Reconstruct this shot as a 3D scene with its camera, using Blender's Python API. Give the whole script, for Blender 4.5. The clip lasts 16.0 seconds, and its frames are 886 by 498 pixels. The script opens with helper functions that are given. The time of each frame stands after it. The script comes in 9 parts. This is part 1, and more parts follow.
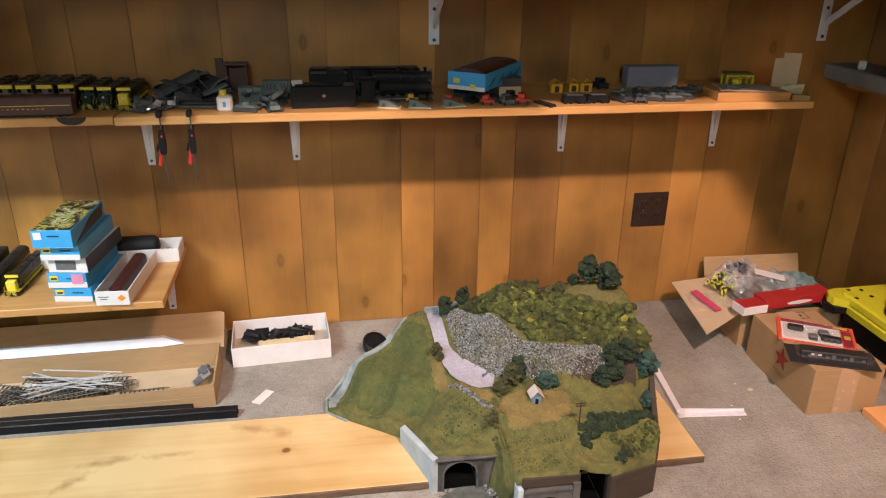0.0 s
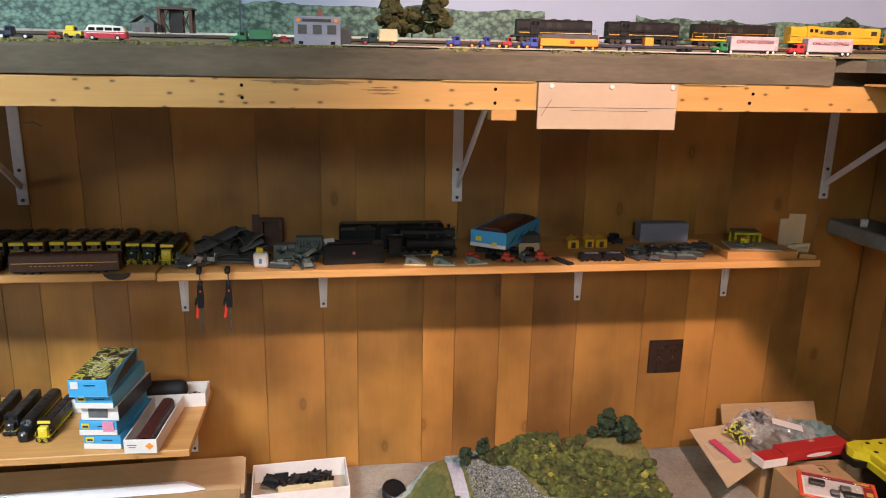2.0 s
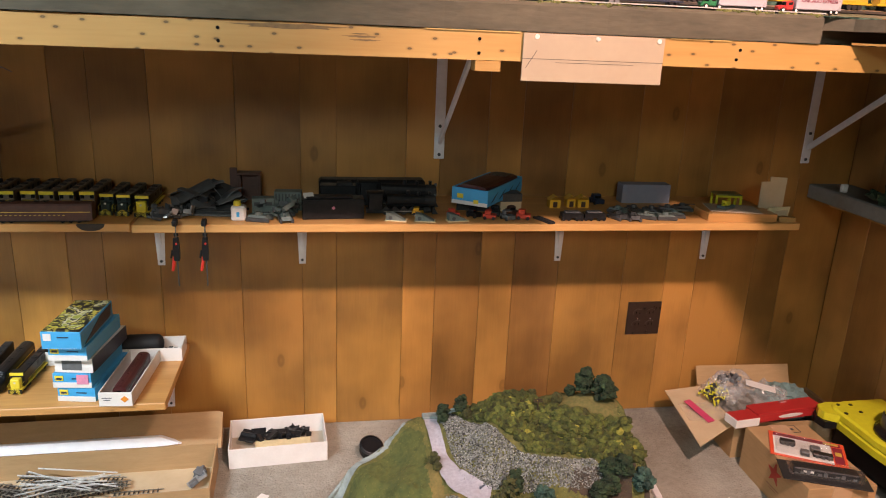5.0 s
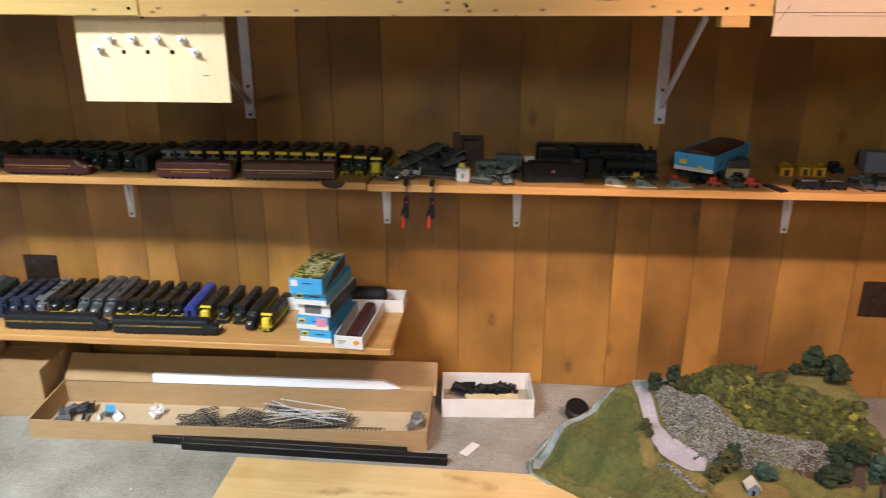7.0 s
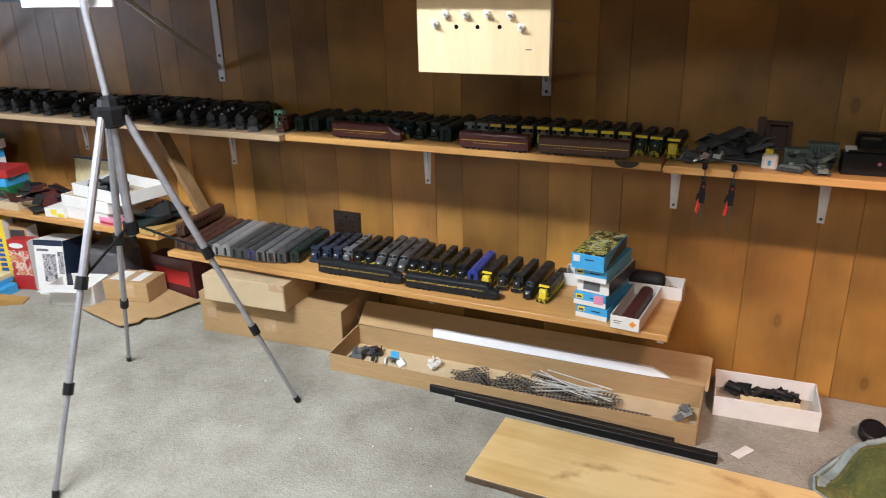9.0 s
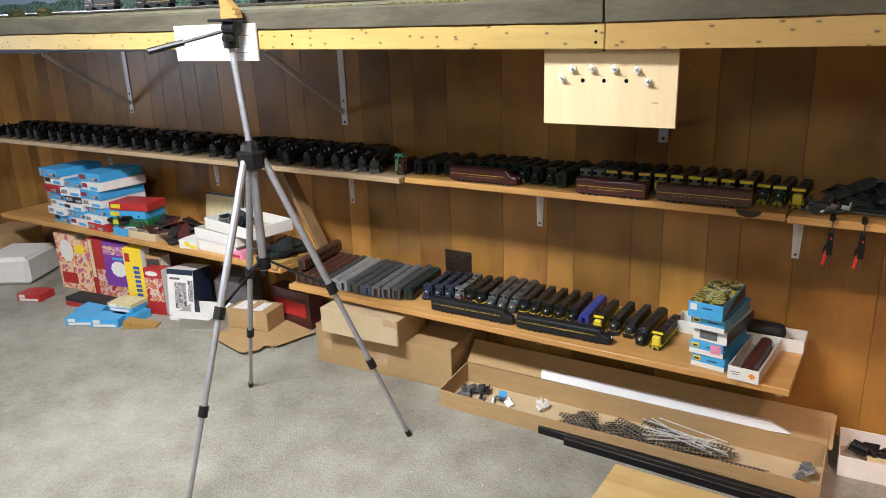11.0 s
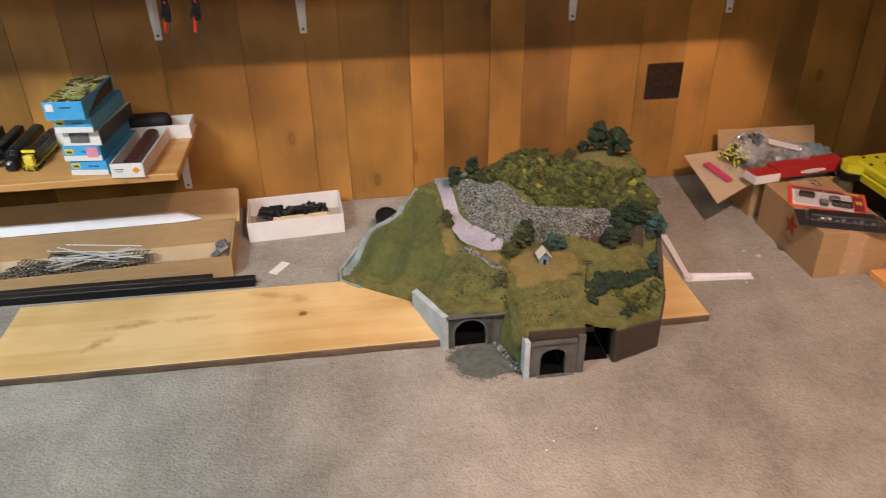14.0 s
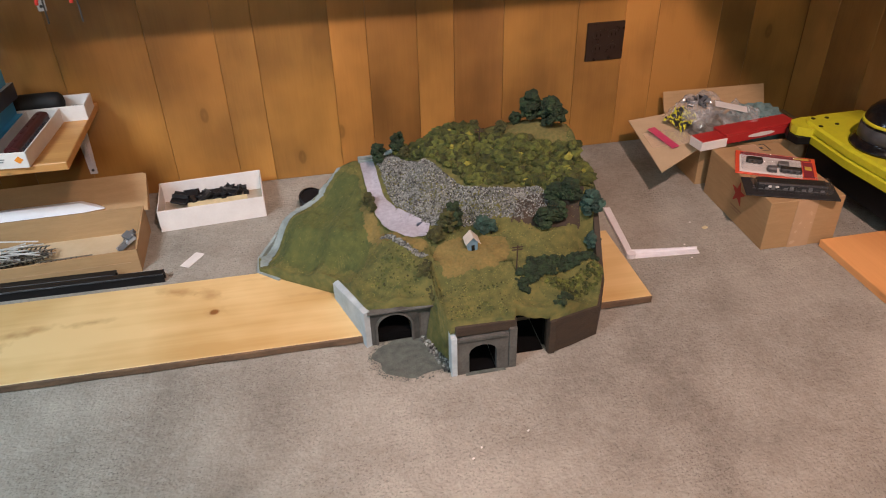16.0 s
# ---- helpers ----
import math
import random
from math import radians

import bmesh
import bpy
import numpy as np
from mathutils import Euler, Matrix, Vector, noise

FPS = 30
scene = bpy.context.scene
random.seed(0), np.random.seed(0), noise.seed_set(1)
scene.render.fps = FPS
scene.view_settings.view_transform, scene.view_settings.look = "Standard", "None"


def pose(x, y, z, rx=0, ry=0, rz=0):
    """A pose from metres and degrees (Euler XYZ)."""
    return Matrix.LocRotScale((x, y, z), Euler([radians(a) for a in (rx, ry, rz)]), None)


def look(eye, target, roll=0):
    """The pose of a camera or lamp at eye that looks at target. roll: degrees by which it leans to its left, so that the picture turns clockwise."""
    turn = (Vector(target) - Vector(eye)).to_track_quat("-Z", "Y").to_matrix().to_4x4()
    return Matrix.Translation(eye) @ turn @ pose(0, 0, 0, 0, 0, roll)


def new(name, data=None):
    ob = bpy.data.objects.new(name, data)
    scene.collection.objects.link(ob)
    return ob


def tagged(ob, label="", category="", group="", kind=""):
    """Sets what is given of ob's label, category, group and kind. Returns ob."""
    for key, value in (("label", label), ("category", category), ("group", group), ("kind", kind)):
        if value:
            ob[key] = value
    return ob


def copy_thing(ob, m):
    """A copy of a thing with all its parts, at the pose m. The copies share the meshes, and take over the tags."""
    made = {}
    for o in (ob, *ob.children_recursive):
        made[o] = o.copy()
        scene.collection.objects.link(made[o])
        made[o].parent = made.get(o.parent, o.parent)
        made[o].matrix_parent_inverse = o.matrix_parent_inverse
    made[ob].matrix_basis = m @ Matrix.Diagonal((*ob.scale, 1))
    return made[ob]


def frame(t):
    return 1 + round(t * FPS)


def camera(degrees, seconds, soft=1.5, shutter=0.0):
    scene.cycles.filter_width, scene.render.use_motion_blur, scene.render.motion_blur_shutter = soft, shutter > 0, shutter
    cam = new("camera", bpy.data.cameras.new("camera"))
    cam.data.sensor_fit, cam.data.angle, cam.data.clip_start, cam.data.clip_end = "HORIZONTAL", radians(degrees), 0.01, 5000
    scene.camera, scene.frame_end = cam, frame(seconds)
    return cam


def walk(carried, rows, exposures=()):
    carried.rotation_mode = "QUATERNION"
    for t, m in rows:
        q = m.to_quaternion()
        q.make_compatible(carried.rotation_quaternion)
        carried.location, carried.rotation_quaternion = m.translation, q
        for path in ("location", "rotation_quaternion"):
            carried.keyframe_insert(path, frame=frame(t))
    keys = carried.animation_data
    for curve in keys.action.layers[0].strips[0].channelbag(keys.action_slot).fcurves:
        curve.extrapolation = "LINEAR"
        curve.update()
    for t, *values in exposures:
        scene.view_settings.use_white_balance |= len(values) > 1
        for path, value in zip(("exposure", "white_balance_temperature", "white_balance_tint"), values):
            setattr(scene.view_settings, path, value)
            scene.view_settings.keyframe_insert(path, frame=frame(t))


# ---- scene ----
cam = camera(62.5, 16.0, 1.0, 0.35)
PATH = [
    (0, (0.388, 0.533, 1.134), (0.687, 2.346, 0.345), 0.7),
    (0.5, (0.356, 0.511, 1.156), (0.627, 2.354, 0.429), 0.5),
    (1, (0.338, 0.507, 1.223), (0.593, 2.389, 0.596), 0.3),
    (1.5, (0.342, 0.505, 1.249), (0.598, 2.414, 0.71), 0.5),
    (2, (0.347, 0.501, 1.25), (0.631, 2.418, 0.757), 1.1),
    (2.5, (0.363, 0.505, 1.245), (0.692, 2.415, 0.749), 1.7),
    (3, (0.367, 0.506, 1.239), (0.728, 2.403, 0.719), 2.4),
    (3.5, (0.36, 0.506, 1.235), (0.729, 2.397, 0.696), 2.7),
    (6, (0.341, 0.513, 1.219), (0.542, 2.401, 0.59), 1.2),
    (6.5, (0.309, 0.499, 1.215), (0.351, 2.389, 0.561), 0.3),
    (7, (0.266, 0.47, 1.209), (0.099, 2.35, 0.546), -0.1),
    (7.5, (0.234, 0.453, 1.212), (-0.157, 2.296, 0.541), -0.2),
    (8, (0.2, 0.433, 1.199), (-0.364, 2.23, 0.526), -0.3),
    (8.5, (0.185, 0.419, 1.197), (-0.499, 2.169, 0.514), -0.7),
    (9, (0.173, 0.408, 1.193), (-0.629, 2.105, 0.504), -1.3),
    (9.5, (0.157, 0.388, 1.205), (-0.767, 2.035, 0.546), -1.4),
    (9.7, (0.143, 0.362, 1.208), (-0.869, 1.973, 0.592), -1.4),
    (11.8, (0.139, 0.337, 1.24), (-0.896, 1.945, 0.656), -2.1),
    (12, (0.175, 0.344, 1.221), (-0.794, 1.993, 0.636), -2.2),
    (12.5, (0.213, 0.372, 1.204), (-0.452, 2.137, 0.54), -2.1),
    (13, (0.292, 0.441, 1.133), (0.035, 2.254, 0.329), -1.5),
    (13.5, (0.364, 0.455, 1.079), (0.414, 2.234, 0.166), -1.2),
    (14, (0.402, 0.469, 1.05), (0.633, 2.179, 0.039), -0.9),
    (14.5, (0.409, 0.479, 1.051), (0.714, 2.146, -0.011), -1.1),
    (15, (0.405, 0.492, 1.057), (0.72, 2.138, -0.034), -1.6),
    (15.5, (0.455, 0.538, 1.046), (0.766, 2.174, -0.061), -1.9),
    (16, (0.527, 0.603, 1.029), (0.831, 2.239, -0.08), -1.5),
]
walk(cam, [(t, look(eye, target, roll)) for t, eye, target, roll in PATH], [(0.0, 0.18, 6000, 10), (1.5, 0.15, 6000, 10), (3.5, 0.13, 6350, 10), (6.0, 0.10, 6150, 10), (9.0, -0.13, 6200, 10), (12.0, -0.24, 6700, 11), (13.3, -0.12, 6750, 11), (14.5, -0.20, 5900, 9), (16.0, -0.20, 5850, 8)])

# ---- light ----
world = bpy.data.worlds.new("room_world")
scene.world = world
world.use_nodes = True
world.node_tree.nodes["Background"].inputs[0].default_value = (0.75, 0.85, 1.0, 1)
world.node_tree.nodes["Background"].inputs[1].default_value = 0.025


def ceiling_lamp(name, at, radius, watts, colour, cone, aim=(0, 0, -1), blend=0.35):
    """A spotlight under the ceiling, also used for the added rear fill."""
    data = bpy.data.lights.new(name, "SPOT")
    data.spot_size, data.spot_blend = math.radians(cone), blend
    data.shadow_soft_size, data.energy, data.color = radius, watts, colour
    ob = new(name, data)
    ob.matrix_basis = Matrix.Translation(at) @ Vector(aim).to_track_quat("-Z", "Y").to_matrix().to_4x4()
    return ob


ceiling_lamp("warm_lamp", (1.08, 0.41, 2.28), 0.05, 310, (1.0, 0.645, 0.52), 116, (0.52, 0.60, -0.60), 0.35)
tube = bpy.data.lights.new("cool_tube_lamp", "AREA")
tube.shape, tube.size, tube.size_y, tube.energy, tube.color = "RECTANGLE", 1.25, 0.10, 86, (0.93, 0.97, 1.0)
tube.spread = math.radians(132)
new("cool_tube_lamp", tube).matrix_basis = pose(-1.3, 0.56, 2.28, 30, 14, 0)
# unseen fill from behind, added to brighten the wall under the table
ceiling_lamp("rear_lamp", (0.1, -1.8, 2.25), 0.40, 185, (0.92, 1.0, 0.90), 98, (-0.14, 0.80, -0.58), 0.8)
# bluish area lamp added for cool side light from the left
sky = bpy.data.lights.new("window_fill", "AREA")
sky.shape, sky.size, sky.size_y, sky.energy, sky.color = "RECTANGLE", 1.3, 0.75, 58, (0.80, 0.86, 1.0)
new("window_fill", sky).matrix_basis = pose(-5.22, 0.5, 1.3, 0, -90, 0)

# ---- materials ----
MATS = {}


def nodes_of(m):
    m.use_nodes = True
    nt = m.node_tree
    return nt, nt.nodes["Principled BSDF"]


def mat(name, c1, c2=None, rough=0.6, metal=0.0, scale=40.0, bump=0.0, stretch=(1, 1, 1), bump_scale=None, rand=0.0, coat=0.0, fine=0.15, island=0.0, spec=0.5):
    """A surface with colour variation at two scales and fine relief."""
    if name in MATS:
        return MATS[name]
    m = bpy.data.materials.new(name)
    nt, bsdf = nodes_of(m)
    N, L = nt.nodes, nt.links
    c2 = c2 or tuple(v * 0.72 for v in c1)
    tc = N.new("ShaderNodeTexCoord")
    mp = N.new("ShaderNodeMapping")
    mp.inputs["Scale"].default_value = stretch
    L.new(tc.outputs["Object"], mp.inputs["Vector"])
    n1 = N.new("ShaderNodeTexNoise")
    n1.inputs["Scale"].default_value, n1.inputs["Detail"].default_value = scale, 5
    n2 = N.new("ShaderNodeTexNoise")
    n2.inputs["Scale"].default_value, n2.inputs["Detail"].default_value = scale * 6.3, 3
    L.new(mp.outputs[0], n1.inputs["Vector"]), L.new(mp.outputs[0], n2.inputs["Vector"])
    mx = N.new("ShaderNodeMix")
    mx.data_type = "FLOAT"
    mx.inputs[0].default_value = fine * 2
    L.new(n1.outputs[0], mx.inputs[2]), L.new(n2.outputs[0], mx.inputs[3])
    ramp = N.new("ShaderNodeValToRGB")
    ramp.color_ramp.elements[0].position, ramp.color_ramp.elements[1].position = 0.33, 0.68
    ramp.color_ramp.elements[0].color, ramp.color_ramp.elements[1].color = (*c2, 1), (*c1, 1)
    L.new(mx.outputs[0], ramp.inputs[0])
    col = ramp.outputs[0]
    if rand or island:
        oi = N.new("ShaderNodeObjectInfo" if rand else "ShaderNodeNewGeometry")
        hs = N.new("ShaderNodeHueSaturation")
        mr = N.new("ShaderNodeMapRange")
        mr.inputs["To Min"].default_value, mr.inputs["To Max"].default_value = 1 - rand - island, 1 + rand + island
        L.new(oi.outputs["Random" if rand else "Random Per Island"], mr.inputs[0]), L.new(mr.outputs[0], hs.inputs["Value"])
        L.new(col, hs.inputs["Color"])
        col = hs.outputs[0]
    L.new(col, bsdf.inputs["Base Color"])
    rr = N.new("ShaderNodeMapRange")
    rr.inputs["To Min"].default_value, rr.inputs["To Max"].default_value = max(rough - 0.1, 0.03), min(rough + 0.1, 1)
    L.new(n1.outputs[0], rr.inputs[0]), L.new(rr.outputs[0], bsdf.inputs["Roughness"])
    bsdf.inputs["Metallic"].default_value = metal
    bsdf.inputs["Specular IOR Level"].default_value = spec
    bsdf.inputs["Coat Weight"].default_value = coat
    if bump:
        b = N.new("ShaderNodeBump")
        b.inputs["Strength"].default_value, b.inputs["Distance"].default_value = min(bump, 1), 0.003
        src = n2
        if bump_scale:
            src = N.new("ShaderNodeTexNoise")
            src.inputs["Scale"].default_value, src.inputs["Detail"].default_value = bump_scale, 4
            L.new(mp.outputs[0], src.inputs["Vector"])
        L.new(src.outputs[0], b.inputs["Height"]), L.new(b.outputs[0], bsdf.inputs["Normal"])
    MATS[name] = m
    return m


def wood(name, light, dark, axis=2, rough=0.45, rand=0.0, knots=0.35, grain=1.0, coat=0.0, kscale=8.0, drift=0.25, gw=0.55, flat=None, keep=1.0, pores=0.25):
    """Boards with grain along an axis, broad colour drift, pores and knots."""
    m = bpy.data.materials.new(name)
    nt, bsdf = nodes_of(m)
    N, L = nt.nodes, nt.links
    tc = N.new("ShaderNodeTexCoord")
    oi = N.new("ShaderNodeObjectInfo")
    off = N.new("ShaderNodeVectorMath")
    off.operation = "SCALE"
    off.inputs[0].default_value = (13.1, 7.7, 5.3)
    L.new(oi.outputs["Random"], off.inputs["Scale"])
    add = N.new("ShaderNodeVectorMath")
    L.new(tc.outputs["Object"], add.inputs[0]), L.new(off.outputs[0], add.inputs[1])
    st = [1.0, 1.0, 1.0]
    st[axis] = 0.07
    mp = N.new("ShaderNodeMapping")
    mp.inputs["Scale"].default_value = st
    L.new(add.outputs[0], mp.inputs["Vector"])
    g = N.new("ShaderNodeTexNoise")
    g.inputs["Scale"].default_value, g.inputs["Detail"].default_value, g.inputs["Distortion"].default_value = 30 * grain, 6, 0.6
    f = N.new("ShaderNodeTexNoise")
    f.inputs["Scale"].default_value, f.inputs["Detail"].default_value = 220 * grain, 3
    b = N.new("ShaderNodeTexNoise")
    b.inputs["Scale"].default_value, b.inputs["Detail"].default_value = 3.5, 3
    L.new(mp.outputs[0], g.inputs["Vector"]), L.new(mp.outputs[0], f.inputs["Vector"]), L.new(add.outputs[0], b.inputs["Vector"])
    st2 = [kscale] * 3
    st2[axis] = kscale * 0.5
    kmap = N.new("ShaderNodeMapping")
    kmap.inputs["Scale"].default_value = st2
    L.new(add.outputs[0], kmap.inputs["Vector"])
    k = N.new("ShaderNodeTexVoronoi")
    k.inputs["Scale"].default_value = 1.0
    if flat is None:
        L.new(kmap.outputs[0], k.inputs["Vector"])
    else:
        k.voronoi_dimensions = "2D"
        sp, cb = N.new("ShaderNodeSeparateXYZ"), N.new("ShaderNodeCombineXYZ")
        L.new(kmap.outputs[0], sp.inputs[0])
        for i, ax in enumerate([v for v in (0, 1, 2) if v != flat]):
            L.new(sp.outputs[ax], cb.inputs[i])
        L.new(cb.outputs[0], k.inputs["Vector"])
    kr = N.new("ShaderNodeValToRGB")
    kr.color_ramp.elements[0].position, kr.color_ramp.elements[1].position = 0.0, 0.20
    kr.color_ramp.elements[0].color, kr.color_ramp.elements[1].color = (1 - knots * 0.7,) * 3 + (1,), (1, 1, 1, 1)
    for at, v in ((0.05, 1 - knots), (0.075, 1 - knots * 0.95), (0.10, 1 - knots * 0.3)):
        kr.color_ramp.elements.new(at).color = (v, v, v, 1)
    L.new(k.outputs["Distance"], kr.inputs[0])
    cell = N.new("ShaderNodeSeparateColor")
    L.new(k.outputs["Color"], cell.inputs[0])
    some = N.new("ShaderNodeMath")
    some.operation = "GREATER_THAN"
    some.inputs[1].default_value = keep
    L.new(cell.outputs[0], some.inputs[0])
    bare = N.new("ShaderNodeMath")
    bare.operation = "MAXIMUM"
    L.new(kr.outputs[0], bare.inputs[0]), L.new(some.outputs[0], bare.inputs[1])
    s1 = N.new("ShaderNodeMath")
    s1.operation = "MULTIPLY_ADD"
    s1.inputs[1].default_value = gw
    s2 = N.new("ShaderNodeMath")
    s2.operation = "MULTIPLY_ADD"
    s2.inputs[1].default_value = pores
    s3 = N.new("ShaderNodeMath")
    s3.operation = "MULTIPLY"
    s3.inputs[1].default_value = drift
    L.new(b.outputs[0], s3.inputs[0]), L.new(f.outputs[0], s2.inputs[0]), L.new(s3.outputs[0], s2.inputs[2])
    L.new(g.outputs[0], s1.inputs[0]), L.new(s2.outputs[0], s1.inputs[2])
    ramp = N.new("ShaderNodeValToRGB")
    shift = (drift + gw + pores - 1.05) / 2
    ramp.color_ramp.elements[0].position, ramp.color_ramp.elements[1].position = 0.36 + shift, 0.66 + shift
    ramp.color_ramp.elements[0].color, ramp.color_ramp.elements[1].color = (*dark, 1), (*light, 1)
    L.new(s1.outputs[0], ramp.inputs[0])
    hs = N.new("ShaderNodeHueSaturation")
    mr = N.new("ShaderNodeMapRange")
    mr.inputs["To Min"].default_value, mr.inputs["To Max"].default_value = 1 - rand, 1 + rand
    mul = N.new("ShaderNodeMath")
    mul.operation = "MULTIPLY"
    L.new(oi.outputs["Random"], mr.inputs[0]), L.new(mr.outputs[0], mul.inputs[0]), L.new(bare.outputs[0], mul.inputs[1])
    tone = N.new("ShaderNodeMix")
    tone.data_type, tone.blend_type = "RGBA", "MULTIPLY"
    tone.inputs[0].default_value = 1.0
    L.new(ramp.outputs[0], tone.inputs[6]), L.new(oi.outputs["Color"], tone.inputs[7])
    L.new(mul.outputs[0], hs.inputs["Value"]), L.new(tone.outputs[2], hs.inputs["Color"])
    L.new(hs.outputs[0], bsdf.inputs["Base Color"])
    bsdf.inputs["Roughness"].default_value = rough
    bsdf.inputs["Coat Weight"].default_value = coat
    bu = N.new("ShaderNodeBump")
    bu.inputs["Strength"].default_value, bu.inputs["Distance"].default_value = 0.25, 0.001
    L.new(f.outputs[0], bu.inputs["Height"]), L.new(bu.outputs[0], bsdf.inputs["Normal"])
    return m


PANEL = wood("varnished_panel", (0.42, 0.206, 0.050), (0.21, 0.102, 0.026), 2, 0.36, 0.05, 0.40, kscale=8.0, drift=0.95, gw=0.12, flat=1, keep=0.10, pores=0.09)
GROOVE = mat("panel_groove", (0.26, 0.125, 0.04), rough=0.7)
SHELF = wood("shelf_pine", (0.60, 0.33, 0.11), (0.42, 0.20, 0.055), 0, 0.45, 0.05, 0.55, 0.6, kscale=16.0, keep=0.4)
BEAMWOOD = wood("pine_beam", (0.41, 0.25, 0.075), (0.33, 0.18, 0.046), 0, 0.5, 0.05, 0.8, 0.6, kscale=46.0, flat=1, keep=0.42)
# the beam pine again, lighter and yellower to put cool lamplight into its colour
BEAMLIT = wood("lit_pine_beam", (0.50, 0.36, 0.12), (0.41, 0.27, 0.08), 0, 0.5, 0.05, 0.8, 0.6, kscale=46.0, flat=1, keep=0.42)
BOARDWOOD = wood("pine_board", (0.72, 0.53, 0.25), (0.53, 0.34, 0.125), 0, 0.5, 0.04, 0.55, 0.32, kscale=7.0, drift=0.85, gw=0.5, flat=2, keep=0.0, pores=0.20)


def knot_marks(m, spots):
    """Knots and resin streaks of one board: (x, y, half length, half width, turn, darkness), with ragged edges."""
    N, L = m.node_tree.nodes, m.node_tree.links
    shader = [n for n in N if n.type == "BSDF_PRINCIPLED"][0]
    tc, fray = N.new("ShaderNodeTexCoord"), N.new("ShaderNodeTexNoise")
    fray.inputs["Scale"].default_value, fray.inputs["Detail"].default_value = 45, 5
    L.new(tc.outputs["Object"], fray.inputs["Vector"])
    for x, y, a, b, turn, dark in spots:
        place = N.new("ShaderNodeMapping")
        place.vector_type = "TEXTURE"
        place.inputs["Location"].default_value = (x, y, 0.01)
        place.inputs["Rotation"].default_value = (0, 0, math.radians(turn))
        place.inputs["Scale"].default_value = (a, b, 1.0)
        L.new(tc.outputs["Object"], place.inputs["Vector"])
        far, edge, amount = N.new("ShaderNodeVectorMath"), N.new("ShaderNodeMath"), N.new("ShaderNodeMapRange")
        far.operation, edge.operation = "LENGTH", "MULTIPLY_ADD"
        L.new(place.outputs[0], far.inputs[0])
        edge.inputs[1].default_value = 1.6 if dark < 0.7 else 0.5
        L.new(fray.outputs[0], edge.inputs[0]), L.new(far.outputs["Value"], edge.inputs[2])
        amount.inputs["From Min"].default_value, amount.inputs["From Max"].default_value = (0.75, 1.75) if dark < 0.7 else (0.8, 1.3)
        amount.inputs["To Min"].default_value, amount.inputs["To Max"].default_value = dark, 0.0
        L.new(edge.outputs[0], amount.inputs[0])
        mix = N.new("ShaderNodeMix")
        mix.data_type, mix.blend_type = "RGBA", "MULTIPLY"
        mix.inputs[7].default_value = (0.42, 0.26, 0.15, 1)
        L.new(amount.outputs[0], mix.inputs[0])
        L.new(shader.inputs["Base Color"].links[0].from_socket, mix.inputs[6])
        L.new(mix.outputs[2], shader.inputs["Base Color"])


knot_marks(BOARDWOOD, [(-0.135, 0.010, 0.012, 0.011, 30, 0.95), (-0.135, 0.012, 0.035, 0.022, 0, 0.25), (-0.225, 0.105, 0.060, 0.022, -12, 0.55), (-0.150, 0.078, 0.045, 0.028, -40, 0.5),
                       (-0.400, 0.030, 0.075, 0.013, 3, 0.5), (-0.540, 0.022, 0.085, 0.020, 8, 0.55), (-0.600, -0.040, 0.060, 0.020, 40, 0.6), (0.12, 0.03, 0.11, 0.010, -3, 0.3), (0.02, 0.118, 0.13, 0.008, 0, 0.3)])
ORANGEPINE = wood("orange_pine_board", (0.72, 0.36, 0.13), (0.58, 0.26, 0.08), 1, 0.5, 0.04, 0.5, 0.4)
DARKWOOD = wood("stained_strut", (0.26, 0.155, 0.07), (0.16, 0.09, 0.04), 2, 0.5, 0.05)
WHITE = mat("white_paint", (0.72, 0.70, 0.68), (0.62, 0.60, 0.58), 0.45)
STEELWHITE = mat("white_enamel", (0.82, 0.81, 0.84), (0.72, 0.71, 0.74), 0.35, 0.1, 60)
PAPER = mat("white_card", (0.74, 0.72, 0.69), (0.66, 0.63, 0.60), 0.7, scale=25)
INNERCARD = mat("grey_card_inside", (0.50, 0.43, 0.33), (0.42, 0.35, 0.26), 0.85, scale=25)
CARTON = mat("brown_carton", (0.42, 0.272, 0.13), (0.35, 0.22, 0.10), 0.75, scale=18, stretch=(1, 1, 6), bump=0.15)
CARTONTAN = mat("tan_carton", (0.56, 0.44, 0.28), (0.50, 0.38, 0.23), 0.7, scale=18, bump=0.12)
TAPE = mat("packing_tape", (0.50, 0.34, 0.20), (0.46, 0.31, 0.18), 0.25)
BLACK = mat("black_plastic", (0.010, 0.010, 0.011), (0.006, 0.006, 0.007), 0.42, scale=80, spec=0.3)
SATIN = mat("engine_black", (0.016, 0.017, 0.019), (0.007, 0.008, 0.009), 0.36, scale=90, spec=0.28)
WORN = mat("weathered_black", (0.036, 0.034, 0.033), (0.012, 0.012, 0.013), 0.6, scale=70, spec=0.3)
GREENBLK = mat("brunswick_green", (0.018, 0.034, 0.030), (0.009, 0.018, 0.017), 0.38, scale=80, spec=0.35)
DKGREY = mat("dark_grey_plastic", (0.066, 0.069, 0.070), (0.036, 0.038, 0.040), 0.5, scale=70)
GREY = mat("grey_plastic", (0.14, 0.145, 0.15), (0.085, 0.09, 0.095), 0.5, scale=70)
SILVER = mat("silver_paint", (0.42, 0.43, 0.44), (0.34, 0.35, 0.36), 0.35, 0.5, scale=70)
GREYGRN = mat("grey_green_plastic", (0.16, 0.195, 0.18), (0.10, 0.13, 0.12), 0.55, scale=60)
NAVY = mat("navy_paint", (0.020, 0.032, 0.065), (0.012, 0.02, 0.04), 0.4, scale=70)
